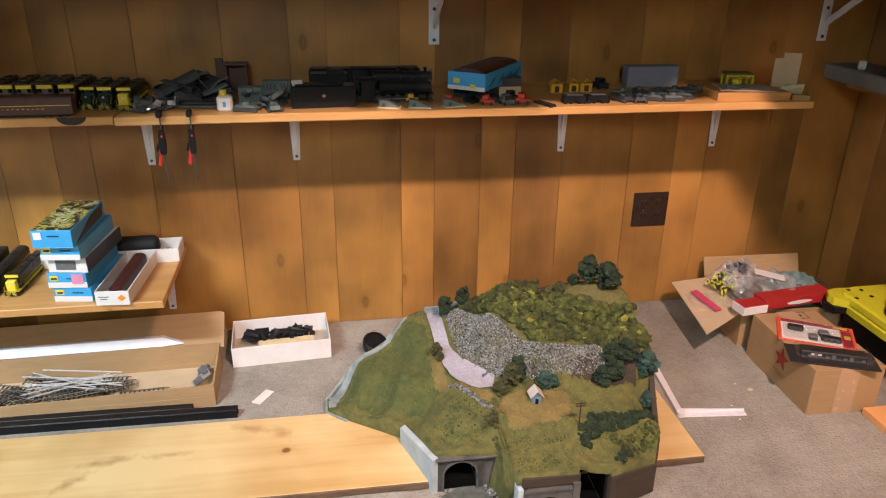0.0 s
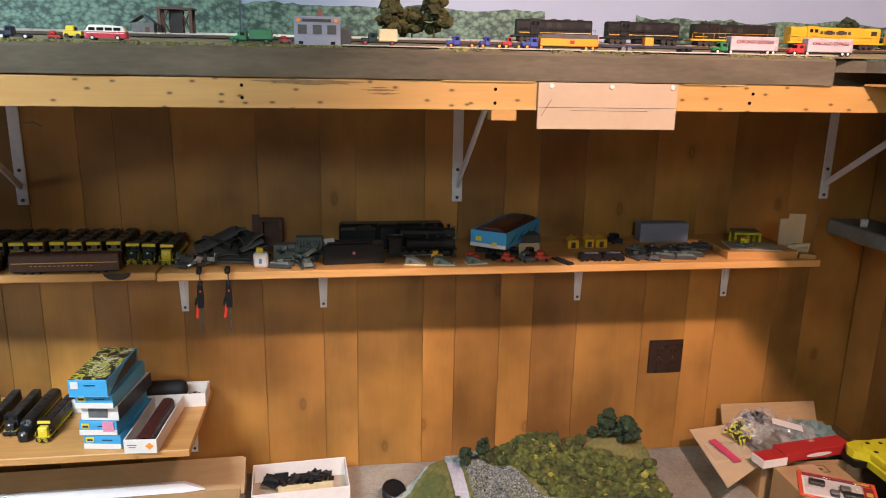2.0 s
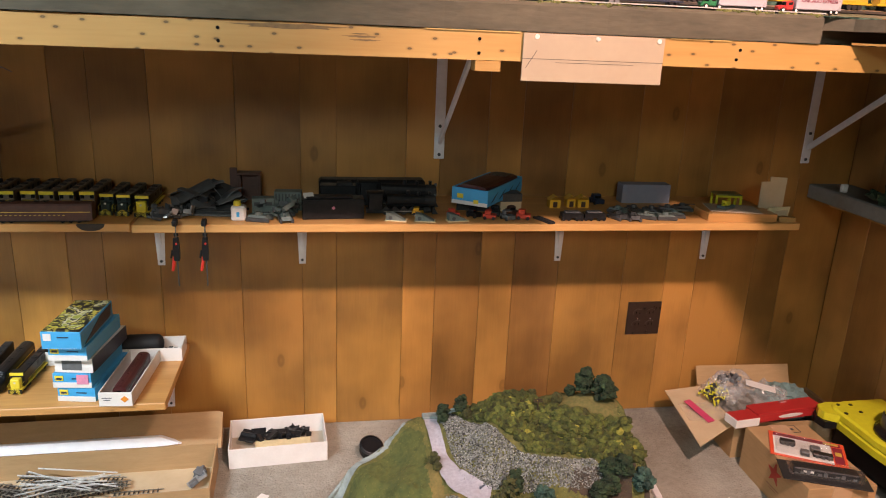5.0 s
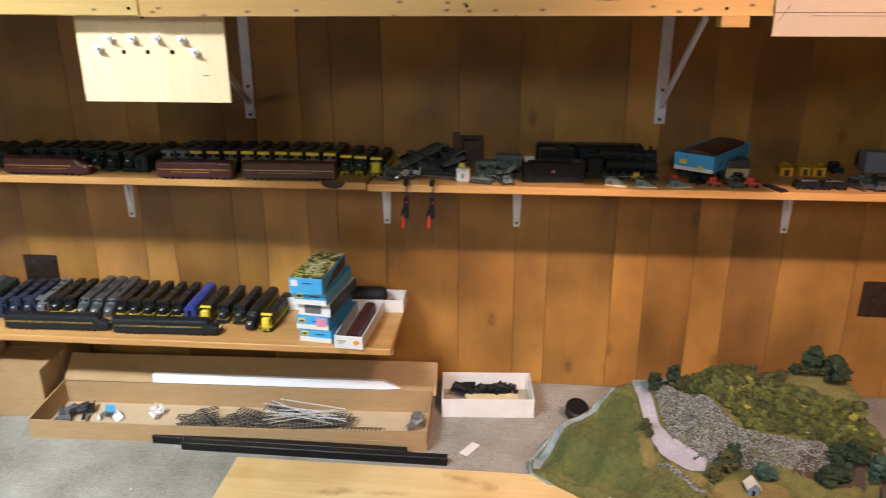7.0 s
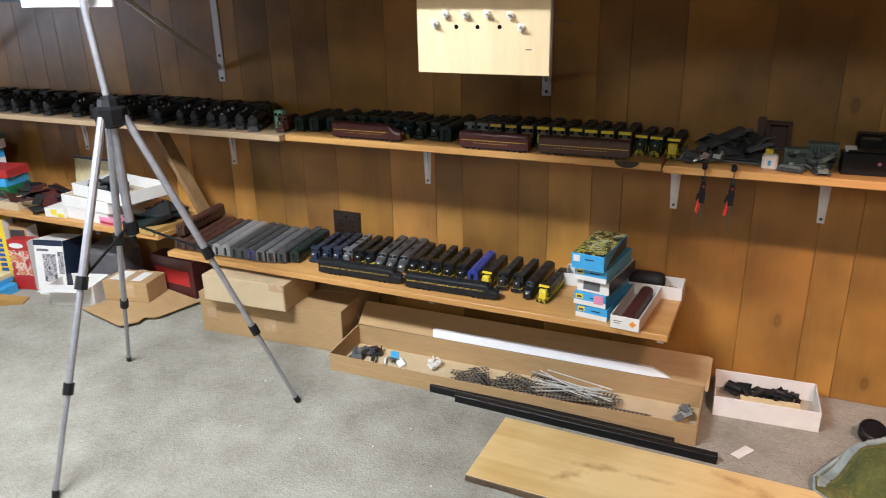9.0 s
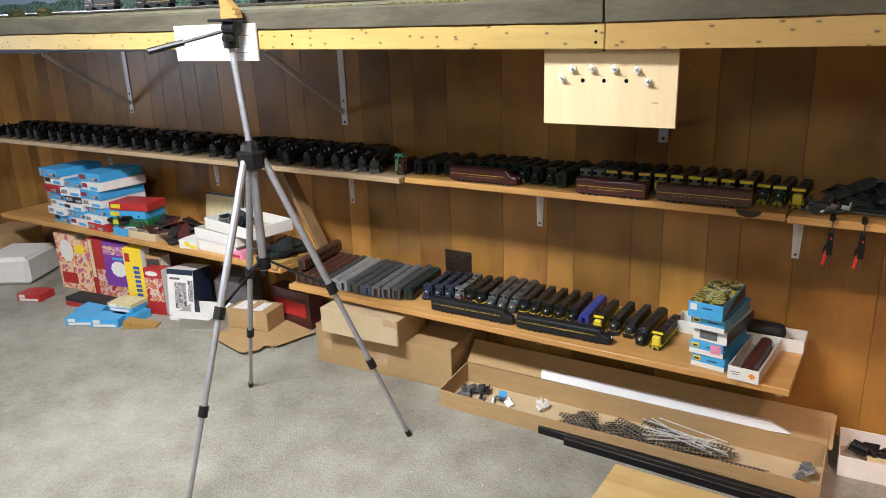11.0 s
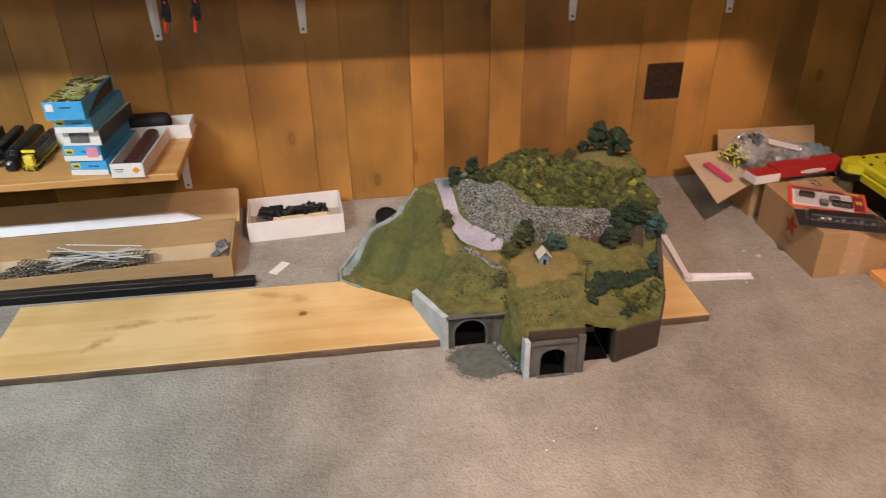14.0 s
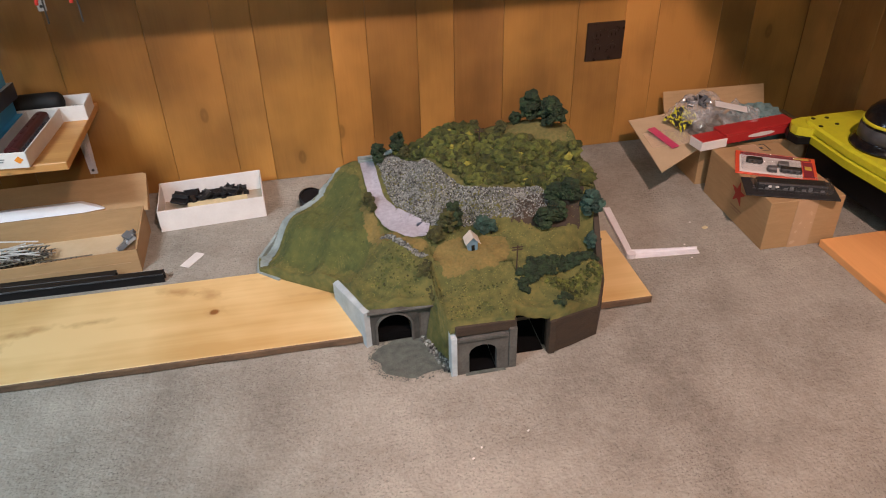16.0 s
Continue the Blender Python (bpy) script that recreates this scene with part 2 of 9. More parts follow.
BLUE = mat("blue_paint", (0.035, 0.055, 0.30), (0.03, 0.045, 0.22), 0.45, scale=70)
MAROON = mat("tuscan_red", (0.085, 0.022, 0.020), (0.055, 0.014, 0.013), 0.36, scale=80)
BROWN = mat("brown_plastic", (0.085, 0.034, 0.022), (0.055, 0.022, 0.015), 0.5, scale=70)
YELLOW = mat("yellow_paint", (0.76, 0.60, 0.035), (0.64, 0.50, 0.03), 0.4, scale=80)
CABYEL = mat("lime_yellow", (0.62, 0.60, 0.02), (0.52, 0.50, 0.02), 0.35, scale=60)
GOLD = mat("gold_stripe", (0.62, 0.42, 0.07), (0.52, 0.35, 0.06), 0.4, scale=80)
ORANGE = mat("orange_paint", (0.80, 0.28, 0.02), (0.72, 0.24, 0.02), 0.45)
REDP = mat("red_paint", (0.44, 0.028, 0.028), (0.37, 0.022, 0.022), 0.4)
TOYRED = mat("toy_red", (0.60, 0.065, 0.03), (0.48, 0.05, 0.025), 0.4)
TOYYELLOW = mat("toy_yellow", (0.80, 0.46, 0.03), (0.68, 0.38, 0.025), 0.4)
MINT = mat("mint_plastic", (0.22, 0.50, 0.33), (0.18, 0.42, 0.28), 0.5)
GREENP = mat("green_paint", (0.02, 0.17, 0.06), (0.015, 0.13, 0.05), 0.4)
SKYBLUE = mat("box_blue", (0.06, 0.37, 0.70), (0.05, 0.31, 0.60), 0.4, scale=30)
PINK = mat("pink_sticker", (0.75, 0.28, 0.42), rough=0.6)
CREAM = mat("cream_paint", (0.72, 0.62, 0.36), rough=0.6)
GLASSD = mat("dark_window", (0.012, 0.014, 0.016), rough=0.12)
LAMPW = mat("clear_lens", (0.75, 0.74, 0.68), rough=0.15)
ALU = mat("brushed_aluminium", (0.42, 0.42, 0.45), (0.34, 0.34, 0.37), 0.48, 0.75, scale=60)
RAILM = mat("nickel_rail", (0.55, 0.53, 0.48), (0.42, 0.40, 0.36), 0.3, 0.9, scale=80)
TIES = mat("track_ties", (0.06, 0.045, 0.032), (0.03, 0.024, 0.02), 0.7)
PLATE = mat("brown_outlet_plate", (0.028, 0.017, 0.012), (0.018, 0.011, 0.008), 0.3)
FOAM = mat("painted_foam", (0.118, 0.102, 0.068), (0.058, 0.051, 0.033), 0.85, scale=16, stretch=(0.35, 1, 1.6), bump=0.5, bump_scale=60)
RAILBRIGHT = mat("clean_rail", (0.80, 0.79, 0.76), (0.66, 0.65, 0.62), 0.3, 0.35, scale=60)


def film(name, veil, rough):
    """Clear plastic film: seen through, with a faint milky veil and glossy folds."""
    m = bpy.data.materials.new(name)
    nt, bsdf = nodes_of(m)
    N, L = nt.nodes, nt.links
    clear, gloss, lw, fr = N.new("ShaderNodeBsdfTransparent"), N.new("ShaderNodeBsdfGlossy"), N.new("ShaderNodeLayerWeight"), N.new("ShaderNodeMapRange")
    gloss.inputs["Roughness"].default_value = rough
    lw.inputs["Blend"].default_value = 0.25
    fr.inputs["To Min"].default_value, fr.inputs["To Max"].default_value = 0.03, 0.45
    L.new(lw.outputs["Facing"], fr.inputs[0])
    bsdf.inputs["Base Color"].default_value = (0.8, 0.8, 0.79, 1)
    bsdf.inputs["Roughness"].default_value = 0.4
    a, b = N.new("ShaderNodeMixShader"), N.new("ShaderNodeMixShader")
    a.inputs[0].default_value = veil
    L.new(clear.outputs[0], a.inputs[1]), L.new(bsdf.outputs[0], a.inputs[2])
    L.new(fr.outputs[0], b.inputs[0]), L.new(a.outputs[0], b.inputs[1]), L.new(gloss.outputs[0], b.inputs[2])
    L.new(b.outputs[0], N["Material Output"].inputs["Surface"])
    return m


def busy_print(name, colours, scale, rough=0.4, blur=0.0):
    """Printed picture: patches of several inks with ragged outlines."""
    m = bpy.data.materials.new(name)
    nt, bsdf = nodes_of(m)
    N, L = nt.nodes, nt.links
    tc = N.new("ShaderNodeTexCoord")
    n1 = N.new("ShaderNodeTexNoise")
    n1.inputs["Scale"].default_value, n1.inputs["Detail"].default_value, n1.inputs["Distortion"].default_value = scale, 6, 0.25
    L.new(tc.outputs["Object"], n1.inputs["Vector"])
    ramp = N.new("ShaderNodeValToRGB")
    ramp.color_ramp.interpolation = "LINEAR" if blur else "CONSTANT"
    e = ramp.color_ramp.elements
    k_ = len(colours)
    e[0].position, e[0].color = 0.0, (*colours[0], 1)
    e[1].position, e[1].color = 0.34 + 0.32 * (k_ - 1) / k_, (*colours[-1], 1)
    for i in range(1, k_ - 1):
        e.new(0.34 + 0.32 * i / k_).color = (*colours[i], 1)
    L.new(n1.outputs[0], ramp.inputs[0]), L.new(ramp.outputs[0], bsdf.inputs["Base Color"])
    bsdf.inputs["Roughness"].default_value = rough
    return m


def foliage_print(name, dark, light, scale):
    """Printed woodland: rounded crowns lit from above, with broad patches."""
    m = bpy.data.materials.new(name)
    nt, bsdf = nodes_of(m)
    N, L = nt.nodes, nt.links
    tc = N.new("ShaderNodeTexCoord")
    mp = N.new("ShaderNodeMapping")
    mp.inputs["Scale"].default_value = (1, 0.0, 1.25)
    L.new(tc.outputs["Object"], mp.inputs["Vector"])
    v = N.new("ShaderNodeTexVoronoi")
    v.inputs["Scale"].default_value = scale
    n1 = N.new("ShaderNodeTexNoise")
    n1.inputs["Scale"].default_value, n1.inputs["Detail"].default_value = scale * 2.2, 5
    n2 = N.new("ShaderNodeTexNoise")
    n2.inputs["Scale"].default_value, n2.inputs["Detail"].default_value = scale * 0.22, 2
    for n_ in (v, n1, n2):
        L.new(mp.outputs[0], n_.inputs["Vector"])
    a = N.new("ShaderNodeMath")
    a.operation = "MULTIPLY_ADD"
    a.inputs[1].default_value = -0.62
    b = N.new("ShaderNodeMath")
    b.operation = "MULTIPLY_ADD"
    b.inputs[1].default_value = 0.7
    c = N.new("ShaderNodeMath")
    c.operation = "MULTIPLY_ADD"
    c.inputs[1].default_value, c.inputs[2].default_value = 0.6, 0.12
    L.new(n2.outputs[0], c.inputs[0]), L.new(n1.outputs[0], b.inputs[0]), L.new(c.outputs[0], b.inputs[2])
    L.new(v.outputs["Distance"], a.inputs[0]), L.new(b.outputs[0], a.inputs[2])
    ramp = N.new("ShaderNodeValToRGB")
    ramp.color_ramp.elements[0].position, ramp.color_ramp.elements[1].position = 0.28, 0.66
    ramp.color_ramp.elements[0].color, ramp.color_ramp.elements[1].color = (*dark, 1), (*light, 1)
    L.new(a.outputs[0], ramp.inputs[0]), L.new(ramp.outputs[0], bsdf.inputs["Base Color"])
    bsdf.inputs["Roughness"].default_value = 0.55
    return m


KITPICTURE = busy_print("kit_lid_picture", [(0.015, 0.016, 0.012), (0.03, 0.03, 0.03), (0.50, 0.46, 0.07), (0.02, 0.02, 0.02), (0.55, 0.54, 0.36), (0.34, 0.38, 0.06)], 34)
CHROME = mat("chrome", (0.75, 0.75, 0.76), rough=0.12, metal=1.0)
INK = mat("printed_ink", (0.05, 0.045, 0.045), rough=0.6)
INKRED = mat("maroon_ink", (0.25, 0.02, 0.04), rough=0.6)
GRASS = mat("static_grass", (0.185, 0.165, 0.045), (0.062, 0.082, 0.022), 0.95, scale=9, bump=1.0, bump_scale=520, fine=0.32)
GREENSLOPE = mat("green_slope_grass", (0.125, 0.135, 0.034), (0.052, 0.074, 0.019), 0.95, scale=12, bump=1.0, bump_scale=480, fine=0.25)
DRYGRASS = mat("dry_grass", (0.235, 0.170, 0.052), (0.135, 0.115, 0.032), 0.95, scale=30, bump=0.8, bump_scale=420, fine=0.3)
EARTH = mat("brown_earth_wall", (0.060, 0.042, 0.026), (0.032, 0.023, 0.015), 0.85, scale=30, stretch=(1, 1, 3), bump=0.6)
CONCRETE = mat("cast_portal", (0.125, 0.125, 0.112), (0.055, 0.054, 0.048), 0.8, scale=35, bump=0.5)
BLUEGREY = mat("grey_blue_plaster", (0.31, 0.37, 0.36), (0.15, 0.185, 0.175), 0.8, scale=25, bump=0.4)
# blue-grey plaster lightened: the tube's light on it is put into the colour
LITPLASTER = mat("lit_blue_plaster", (0.50, 0.57, 0.60), (0.34, 0.40, 0.42), 0.8, scale=25, bump=0.4)
DARKPORTAL = mat("dark_cast_portal", (0.075, 0.077, 0.070), (0.030, 0.031, 0.029), 0.7, scale=40, bump=0.5)
TURF = mat("turf_fleck", (0.21, 0.19, 0.05), (0.075, 0.10, 0.024), 0.95, scale=30, island=0.6)
# near-black: the shade inside tunnels and holes is put into the colour
DARKHOLE = mat("hole_shade_black", (0.003, 0.003, 0.003), rough=0.95, spec=0.1)
BALLAST = mat("grey_ballast", (0.135, 0.150, 0.130), (0.062, 0.072, 0.062), 0.95, scale=60, bump=1, bump_scale=300)
GRAVEL = mat("pink_gravel", (0.46, 0.46, 0.52), (0.33, 0.33, 0.38), 0.9, scale=120, bump=0.8, bump_scale=500)
STONE = mat("rock_chips", (0.205, 0.22, 0.21), (0.085, 0.095, 0.088), 0.75, scale=45, island=0.95)
BUSHM = mat("bush_foam", (0.120, 0.132, 0.023), (0.018, 0.030, 0.007), 0.95, scale=70, bump=1.0, bump_scale=420, island=0.55)
BUSHY = mat("bush_foam_yellow", (0.34, 0.31, 0.045), (0.19, 0.19, 0.03), 0.95, scale=40, bump=0.8, bump_scale=300)
TREEM = mat("tree_foam_dark", (0.027, 0.050, 0.018), (0.007, 0.016, 0.007), 0.95, scale=50, bump=0.8, bump_scale=300, island=0.35)
TREEB = mat("tree_foam_bluish", (0.040, 0.085, 0.062), (0.018, 0.040, 0.032), 0.95, scale=50, bump=0.8, bump_scale=300, island=0.35)
TREEO = mat("tree_foam_olive", (0.070, 0.070, 0.018), (0.030, 0.034, 0.010), 0.95, scale=50, bump=0.8, bump_scale=300, island=0.35)
TRUNK = mat("twig", (0.05, 0.032, 0.02), rough=0.9)


def carpet_material():
    m = bpy.data.materials.new("cut_pile_carpet")
    nt, bsdf = nodes_of(m)
    N, L = nt.nodes, nt.links
    tc = N.new("ShaderNodeTexCoord")
    def nz(scale, detail):
        n = N.new("ShaderNodeTexNoise")
        n.inputs["Scale"].default_value, n.inputs["Detail"].default_value = scale, detail
        L.new(tc.outputs["Object"], n.inputs["Vector"])
        return n
    tuft, clump, patch, stain, where = nz(260, 2), nz(60, 3), nz(9, 5), nz(2.2, 6), nz(5, 2)
    pits = nz(210, 2)

    def madd(a, k, c):
        n = N.new("ShaderNodeMath")
        n.operation = "MULTIPLY_ADD"
        n.inputs[1].default_value = k
        L.new(a, n.inputs[0])
        if c is None:
            n.inputs[2].default_value = 0
        else:
            L.new(c, n.inputs[2])
        return n.outputs[0]
    ramp = N.new("ShaderNodeValToRGB")
    ramp.color_ramp.elements[0].position, ramp.color_ramp.elements[1].position = 0.36, 0.62
    ramp.color_ramp.elements[0].color, ramp.color_ramp.elements[1].color = (0.205, 0.186, 0.153, 1), (0.385, 0.366, 0.312, 1)
    v = madd(tuft.outputs[0], 0.12, madd(clump.outputs[0], 0.20, madd(patch.outputs[0], 0.30, madd(stain.outputs[0], 0.38, None))))
    L.new(v, ramp.inputs[0])
    # sparse dark gaps between the tufts, thicker in worn patches
    gap = madd(where.outputs[0], -0.22, madd(pits.outputs[0], 1.0, None))
    pit = N.new("ShaderNodeMapRange")
    pit.inputs["From Min"].default_value, pit.inputs["From Max"].default_value = 0.235, 0.285
    pit.inputs["To Min"].default_value, pit.inputs["To Max"].default_value = 0.73, 1.0
    L.new(gap, pit.inputs[0])
    hs = N.new("ShaderNodeHueSaturation")
    L.new(pit.outputs[0], hs.inputs["Value"]), L.new(ramp.outputs[0], hs.inputs["Color"])
    L.new(hs.outputs[0], bsdf.inputs["Base Color"])
    bsdf.inputs["Roughness"].default_value = 0.97
    bsdf.inputs["Specular IOR Level"].default_value = 0.15
    b = N.new("ShaderNodeBump")
    b.inputs["Strength"].default_value, b.inputs["Distance"].default_value = 0.9, 0.005
    nap = nz(140, 2)
    L.new(madd(pit.outputs[0], 0.8, madd(nap.outputs[0], 0.9, None)), b.inputs["Height"])
    L.new(b.outputs[0], bsdf.inputs["Normal"])
    return m


CARPET = carpet_material()

# ---- building helpers ----


def link_mesh(name, bm, material, smooth=False):
    me = bpy.data.meshes.new(name)
    bm.to_mesh(me)
    bm.free()
    if smooth:
        for p in me.polygons:
            p.use_smooth = True
    me.materials.append(material)
    return new(name, me)


FINE = {"wheel_set", "sleeper_strip", "hood_grille", "chevron", "lettering", "window_band", "roof_vent", "tie_bed"}


def part(name, bm, material, parent, label="", smooth=False):
    ob = link_mesh(name, bm, material, smooth)
    ob.parent = parent
    if name in FINE:
        tagged(ob, kind="stuff")
    return tagged(ob, label) if label else ob


def thing(name, label, category, at=(0, 0, 0), rz=0.0, group="", kind=""):
    ob = new(name)
    ob.empty_display_size = 0.02
    ob.matrix_basis = pose(*at, 0, 0, rz)
    return tagged(ob, label, category, group, kind)


def single(name, bm, material, label, category, m=None, group="", kind="", smooth=False):
    ob = link_mesh(name, bm, material, smooth)
    if m is not None:
        ob.matrix_basis = m
    return tagged(ob, label, category, group, kind)


def box(bm, x0, x1, y0, y1, z0, z1, bevel=0.0, m=None):
    """A box between two corners, with its edges rounded off."""
    r = bmesh.ops.create_cube(bm, size=1.0)
    vs = r["verts"]
    for v in vs:
        v.co = Vector((x0 + (v.co.x + 0.5) * (x1 - x0), y0 + (v.co.y + 0.5) * (y1 - y0), z0 + (v.co.z + 0.5) * (z1 - z0)))
    if m is not None:
        bmesh.ops.transform(bm, matrix=m, verts=vs)
    if bevel:
        es = list({e for v in vs for e in v.link_edges})
        bmesh.ops.bevel(bm, geom=es, offset=bevel, segments=1, affect="EDGES", profile=0.5)
    return bm


def boxes(*rows, bevel=0.0):
    bm = bmesh.new()
    for r in rows:
        box(bm, *r, bevel=bevel)
    return bm


def rod(bm, a, b, r, r2=None, n=8):
    """A round bar from a to b."""
    a, b = Vector(a), Vector(b)
    d = b - a
    m = Matrix.Translation((a + b) / 2) @ d.to_track_quat("Z", "Y").to_matrix().to_4x4()
    bmesh.ops.create_cone(bm, cap_ends=True, segments=n, radius1=r, radius2=r if r2 is None else r2, depth=d.length, matrix=m)
    return bm


def rods(*rows, n=8):
    bm = bmesh.new()
    for r in rows:
        rod(bm, *r, n=n)
    return bm


def loft(rings, closed=True):
    """A skin over rings of equally many points, with its ends closed."""
    bm = bmesh.new()
    vs = [[bm.verts.new(p) for p in ring] for ring in rings]
    n = len(rings[0])
    for a, b in zip(vs, vs[1:]):
        for i in range(n if closed else n - 1):
            j = (i + 1) % n
            bm.faces.new((a[i], a[j], b[j], b[i]))
    if closed:
        bm.faces.new(vs[0][::-1]), bm.faces.new(vs[-1])
    bmesh.ops.recalc_face_normals(bm, faces=bm.faces)
    return bm


def prism(pts, axis, a, b):
    """A flat outline pushed along an axis from a to b; pts are the two other coordinates in order."""
    def at(p, s):
        q = list(p)
        q.insert(axis, s)
        return Vector(q)
    return loft([[at(p, a) for p in pts], [at(p, b) for p in pts]])


def letters(text, size, m, material, parent, depth=0.0004):
    cu = bpy.data.curves.new("lettering", "FONT")
    cu.body, cu.size, cu.extrude = text, size, depth
    cu.align_x, cu.align_y = "CENTER", "CENTER"
    cu.materials.append(material)
    ob = new("lettering", cu)
    ob.parent = parent
    ob.matrix_basis = m
    return ob

# ---- the room ----
WALL_Y, RIGHT_X, LEFT_X, BACK_Y, TOP = 2.60, 2.05, -5.20, -2.6, 2.40


def structure(name, bm, material, label, category):
    return single(name, bm, material, label, category, kind="structure")


floor = structure("floor", boxes((LEFT_X - 0.1, RIGHT_X + 0.1, BACK_Y - 0.1, WALL_Y + 0.1, -0.08, 0.0)), CARPET, "beige grey cut-pile carpet, worn and lightly stained", "floor")
ceiling = structure("ceiling", boxes((LEFT_X - 0.1, RIGHT_X + 0.1, BACK_Y - 0.1, WALL_Y + 0.1, TOP, TOP + 0.08)), WHITE, "plain white painted ceiling", "ceiling")
wall_north = structure("wall_north", boxes((LEFT_X - 0.1, RIGHT_X + 0.1, WALL_Y + 0.006, WALL_Y + 0.1, 0, TOP)), GROOVE, "varnished knotty wood panelling with dark grooves", "wall")
wall_east = structure("wall_east", boxes((RIGHT_X + 0.006, RIGHT_X + 0.1, BACK_Y - 0.1, WALL_Y + 0.006, 0, TOP)), GROOVE, "varnished wood panelling in shade beside the corner", "wall")
structure("wall_west", boxes((LEFT_X - 0.1, LEFT_X, BACK_Y - 0.1, -0.2, 0, TOP), (LEFT_X - 0.1, LEFT_X, 1.2, WALL_Y + 0.006, 0, TOP), (LEFT_X - 0.1, LEFT_X, -0.2, 1.2, 0, 0.9), (LEFT_X - 0.1, LEFT_X, -0.2, 1.2, 1.7, TOP)), PANEL, "varnished wood panelling at the far end", "wall")
# closing wall out of view; its colour is chosen to neutralise the bounce
structure("wall_south", boxes((LEFT_X, RIGHT_X, BACK_Y - 0.1, BACK_Y, 0, TOP)), mat("grey_green_bounce", (0.40, 0.44, 0.38), (0.36, 0.40, 0.34), 0.7, scale=6), "plain unseen wall behind, grey-green to tint bounced light", "wall")
# unseen window, added to give the side light an opening
win = thing("window_1", "unseen white framed window, added for the cool side light", "window", (LEFT_X, 0.5, 1.3), kind="structure")
for a, b, c, d in ((-0.70, 0.70, -0.40, -0.36), (-0.70, 0.70, 0.36, 0.40), (-0.70, -0.66, -0.36, 0.36), (0.66, 0.70, -0.36, 0.36), (-0.02, 0.02, -0.36, 0.36)):
    part("window_frame", box(bmesh.new(), -0.085, -0.045, a, b, c, d, 0.003), WHITE, win)
part("window_sill", box(bmesh.new(), -0.04, 0.03, -0.72, 0.72, -0.425, -0.402, 0.003), WHITE, win)
structure("baseboard", boxes((RIGHT_X - 0.012, RIGHT_X + 0.004, BACK_Y, WALL_Y - 0.002, 0.0, 0.055), bevel=0.002), DARKWOOD, "dark stained wooden baseboard along the panelling", "baseboard")

# grooves of the panelling: seen ones, then the sheet's rhythm carried on
GROOVES = [-0.345, -0.25, -0.10, 0.125, 0.30, 0.40, 0.60, 0.70, 0.84, 0.945, 1.09, 1.31, 1.455, 1.56, 1.76, 1.87]
RHYTHM = [0.0, 0.105, 0.25, 0.475, 0.65, 0.75, 0.95, 1.05]
xs = list(GROOVES)
start = -0.345 - 1.19
while start > LEFT_X - 1.2:
    xs += [start + r for r in RHYTHM if start + r > LEFT_X + 0.05]
    start -= 1.19
xs = [LEFT_X] + sorted(xs) + [RIGHT_X]
TONES = {-0.345: 0.88, -0.25: 0.80, -0.10: 1.02, 0.125: 0.86, 0.30: 1.16, 0.40: 0.95, 0.60: 1.18, 0.70: 0.78, 0.84: 1.05, 0.945: 0.88, 1.09: 0.93, 1.31: 1.04, 1.455: 1.12, 1.56: 0.98, 1.76: 0.9}
tone_rng = random.Random(4)
for a, b in zip(xs, xs[1:]):
    bm = box(bmesh.new(), -(b - a) / 2 + 0.0004, (b - a) / 2 - 0.0004, 0, 0.0055, 0.001, TOP - 0.001, 0.0009)
    p = part("plank", bm, PANEL, wall_north)
    p.location = ((a + b) / 2, WALL_Y, 0)
    v = TONES.get(a, tone_rng.choice((0.74, 0.84, 0.92, 1.0, 1.08, 1.18)))
    p.color = (v, v * tone_rng.uniform(0.96, 1.03), v * tone_rng.uniform(0.9, 1.05), 1)
for k, (a, b) in enumerate(zip([BACK_Y + 0.13 * i * 1.3 for i in range(31)], [BACK_Y + 0.13 * i * 1.3 for i in range(1, 32)])):
    if a > WALL_Y - 0.02:
        break
    b = min(b, WALL_Y)
    bm = box(bmesh.new(), 0, 0.0055, -(b - a) / 2 + 0.0008, (b - a) / 2 - 0.0008, 0.001, TOP - 0.001, 0.0015)
    p = part("plank", bm, PANEL, wall_east)
    p.location = (RIGHT_X, (a + b) / 2, 0)


def outlet(x, z):
    t = thing("wall_outlet", "dark brown double outlet plate on wood panelling", "outlet", (x, WALL_Y, z))
    part("plate", box(bmesh.new(), -0.058, 0.058, -0.0055, 0.001, -0.057, 0.057, 0.002), PLATE, t)
    for sx in (-0.023, 0.023):
        for sz in (-0.02, 0.02):
            o = part("receptacle", prism([(sx + 0.0165 * math.cos(a), sz + 0.0135 * math.sin(a)) for a in [math.pi * 2 * i / 14 for i in range(14)]], 1, -0.0075, -0.005), PLATE, t)
            part("slot", boxes((sx - 0.007, sx - 0.005, -0.0079, -0.007, sz - 0.003, sz + 0.005), (sx + 0.005, sx + 0.007, -0.0079, -0.007, sz - 0.003, sz + 0.005)), DARKHOLE, o)
        part("screw", rods(((sx, -0.0068, 0), (sx, -0.005, 0), 0.0022)), CHROME, t)
    return t


outlet(1.398, 0.336)
outlet(-1.253, 0.343)

# ---- wall shelves ----


PALESHELF = wood("old_pine_shelf", (0.46, 0.33, 0.20), (0.34, 0.23, 0.13), 0, 0.5, 0.05, 0.3)


def shelf_board(x0, x1, y0, z_top, thick, label, rz=0.0):
    cx = (x0 + x1) / 2
    bm = box(bmesh.new(), x0 - cx, x1 - cx, 0, WALL_Y - 0.002 - y0, -thick, 0, 0.002)
    return single("shelf_board", bm, PALESHELF if x1 < -1.0 and z_top > 0.7 else SHELF, label, "shelf", pose(cx, y0, z_top), "wall shelves")


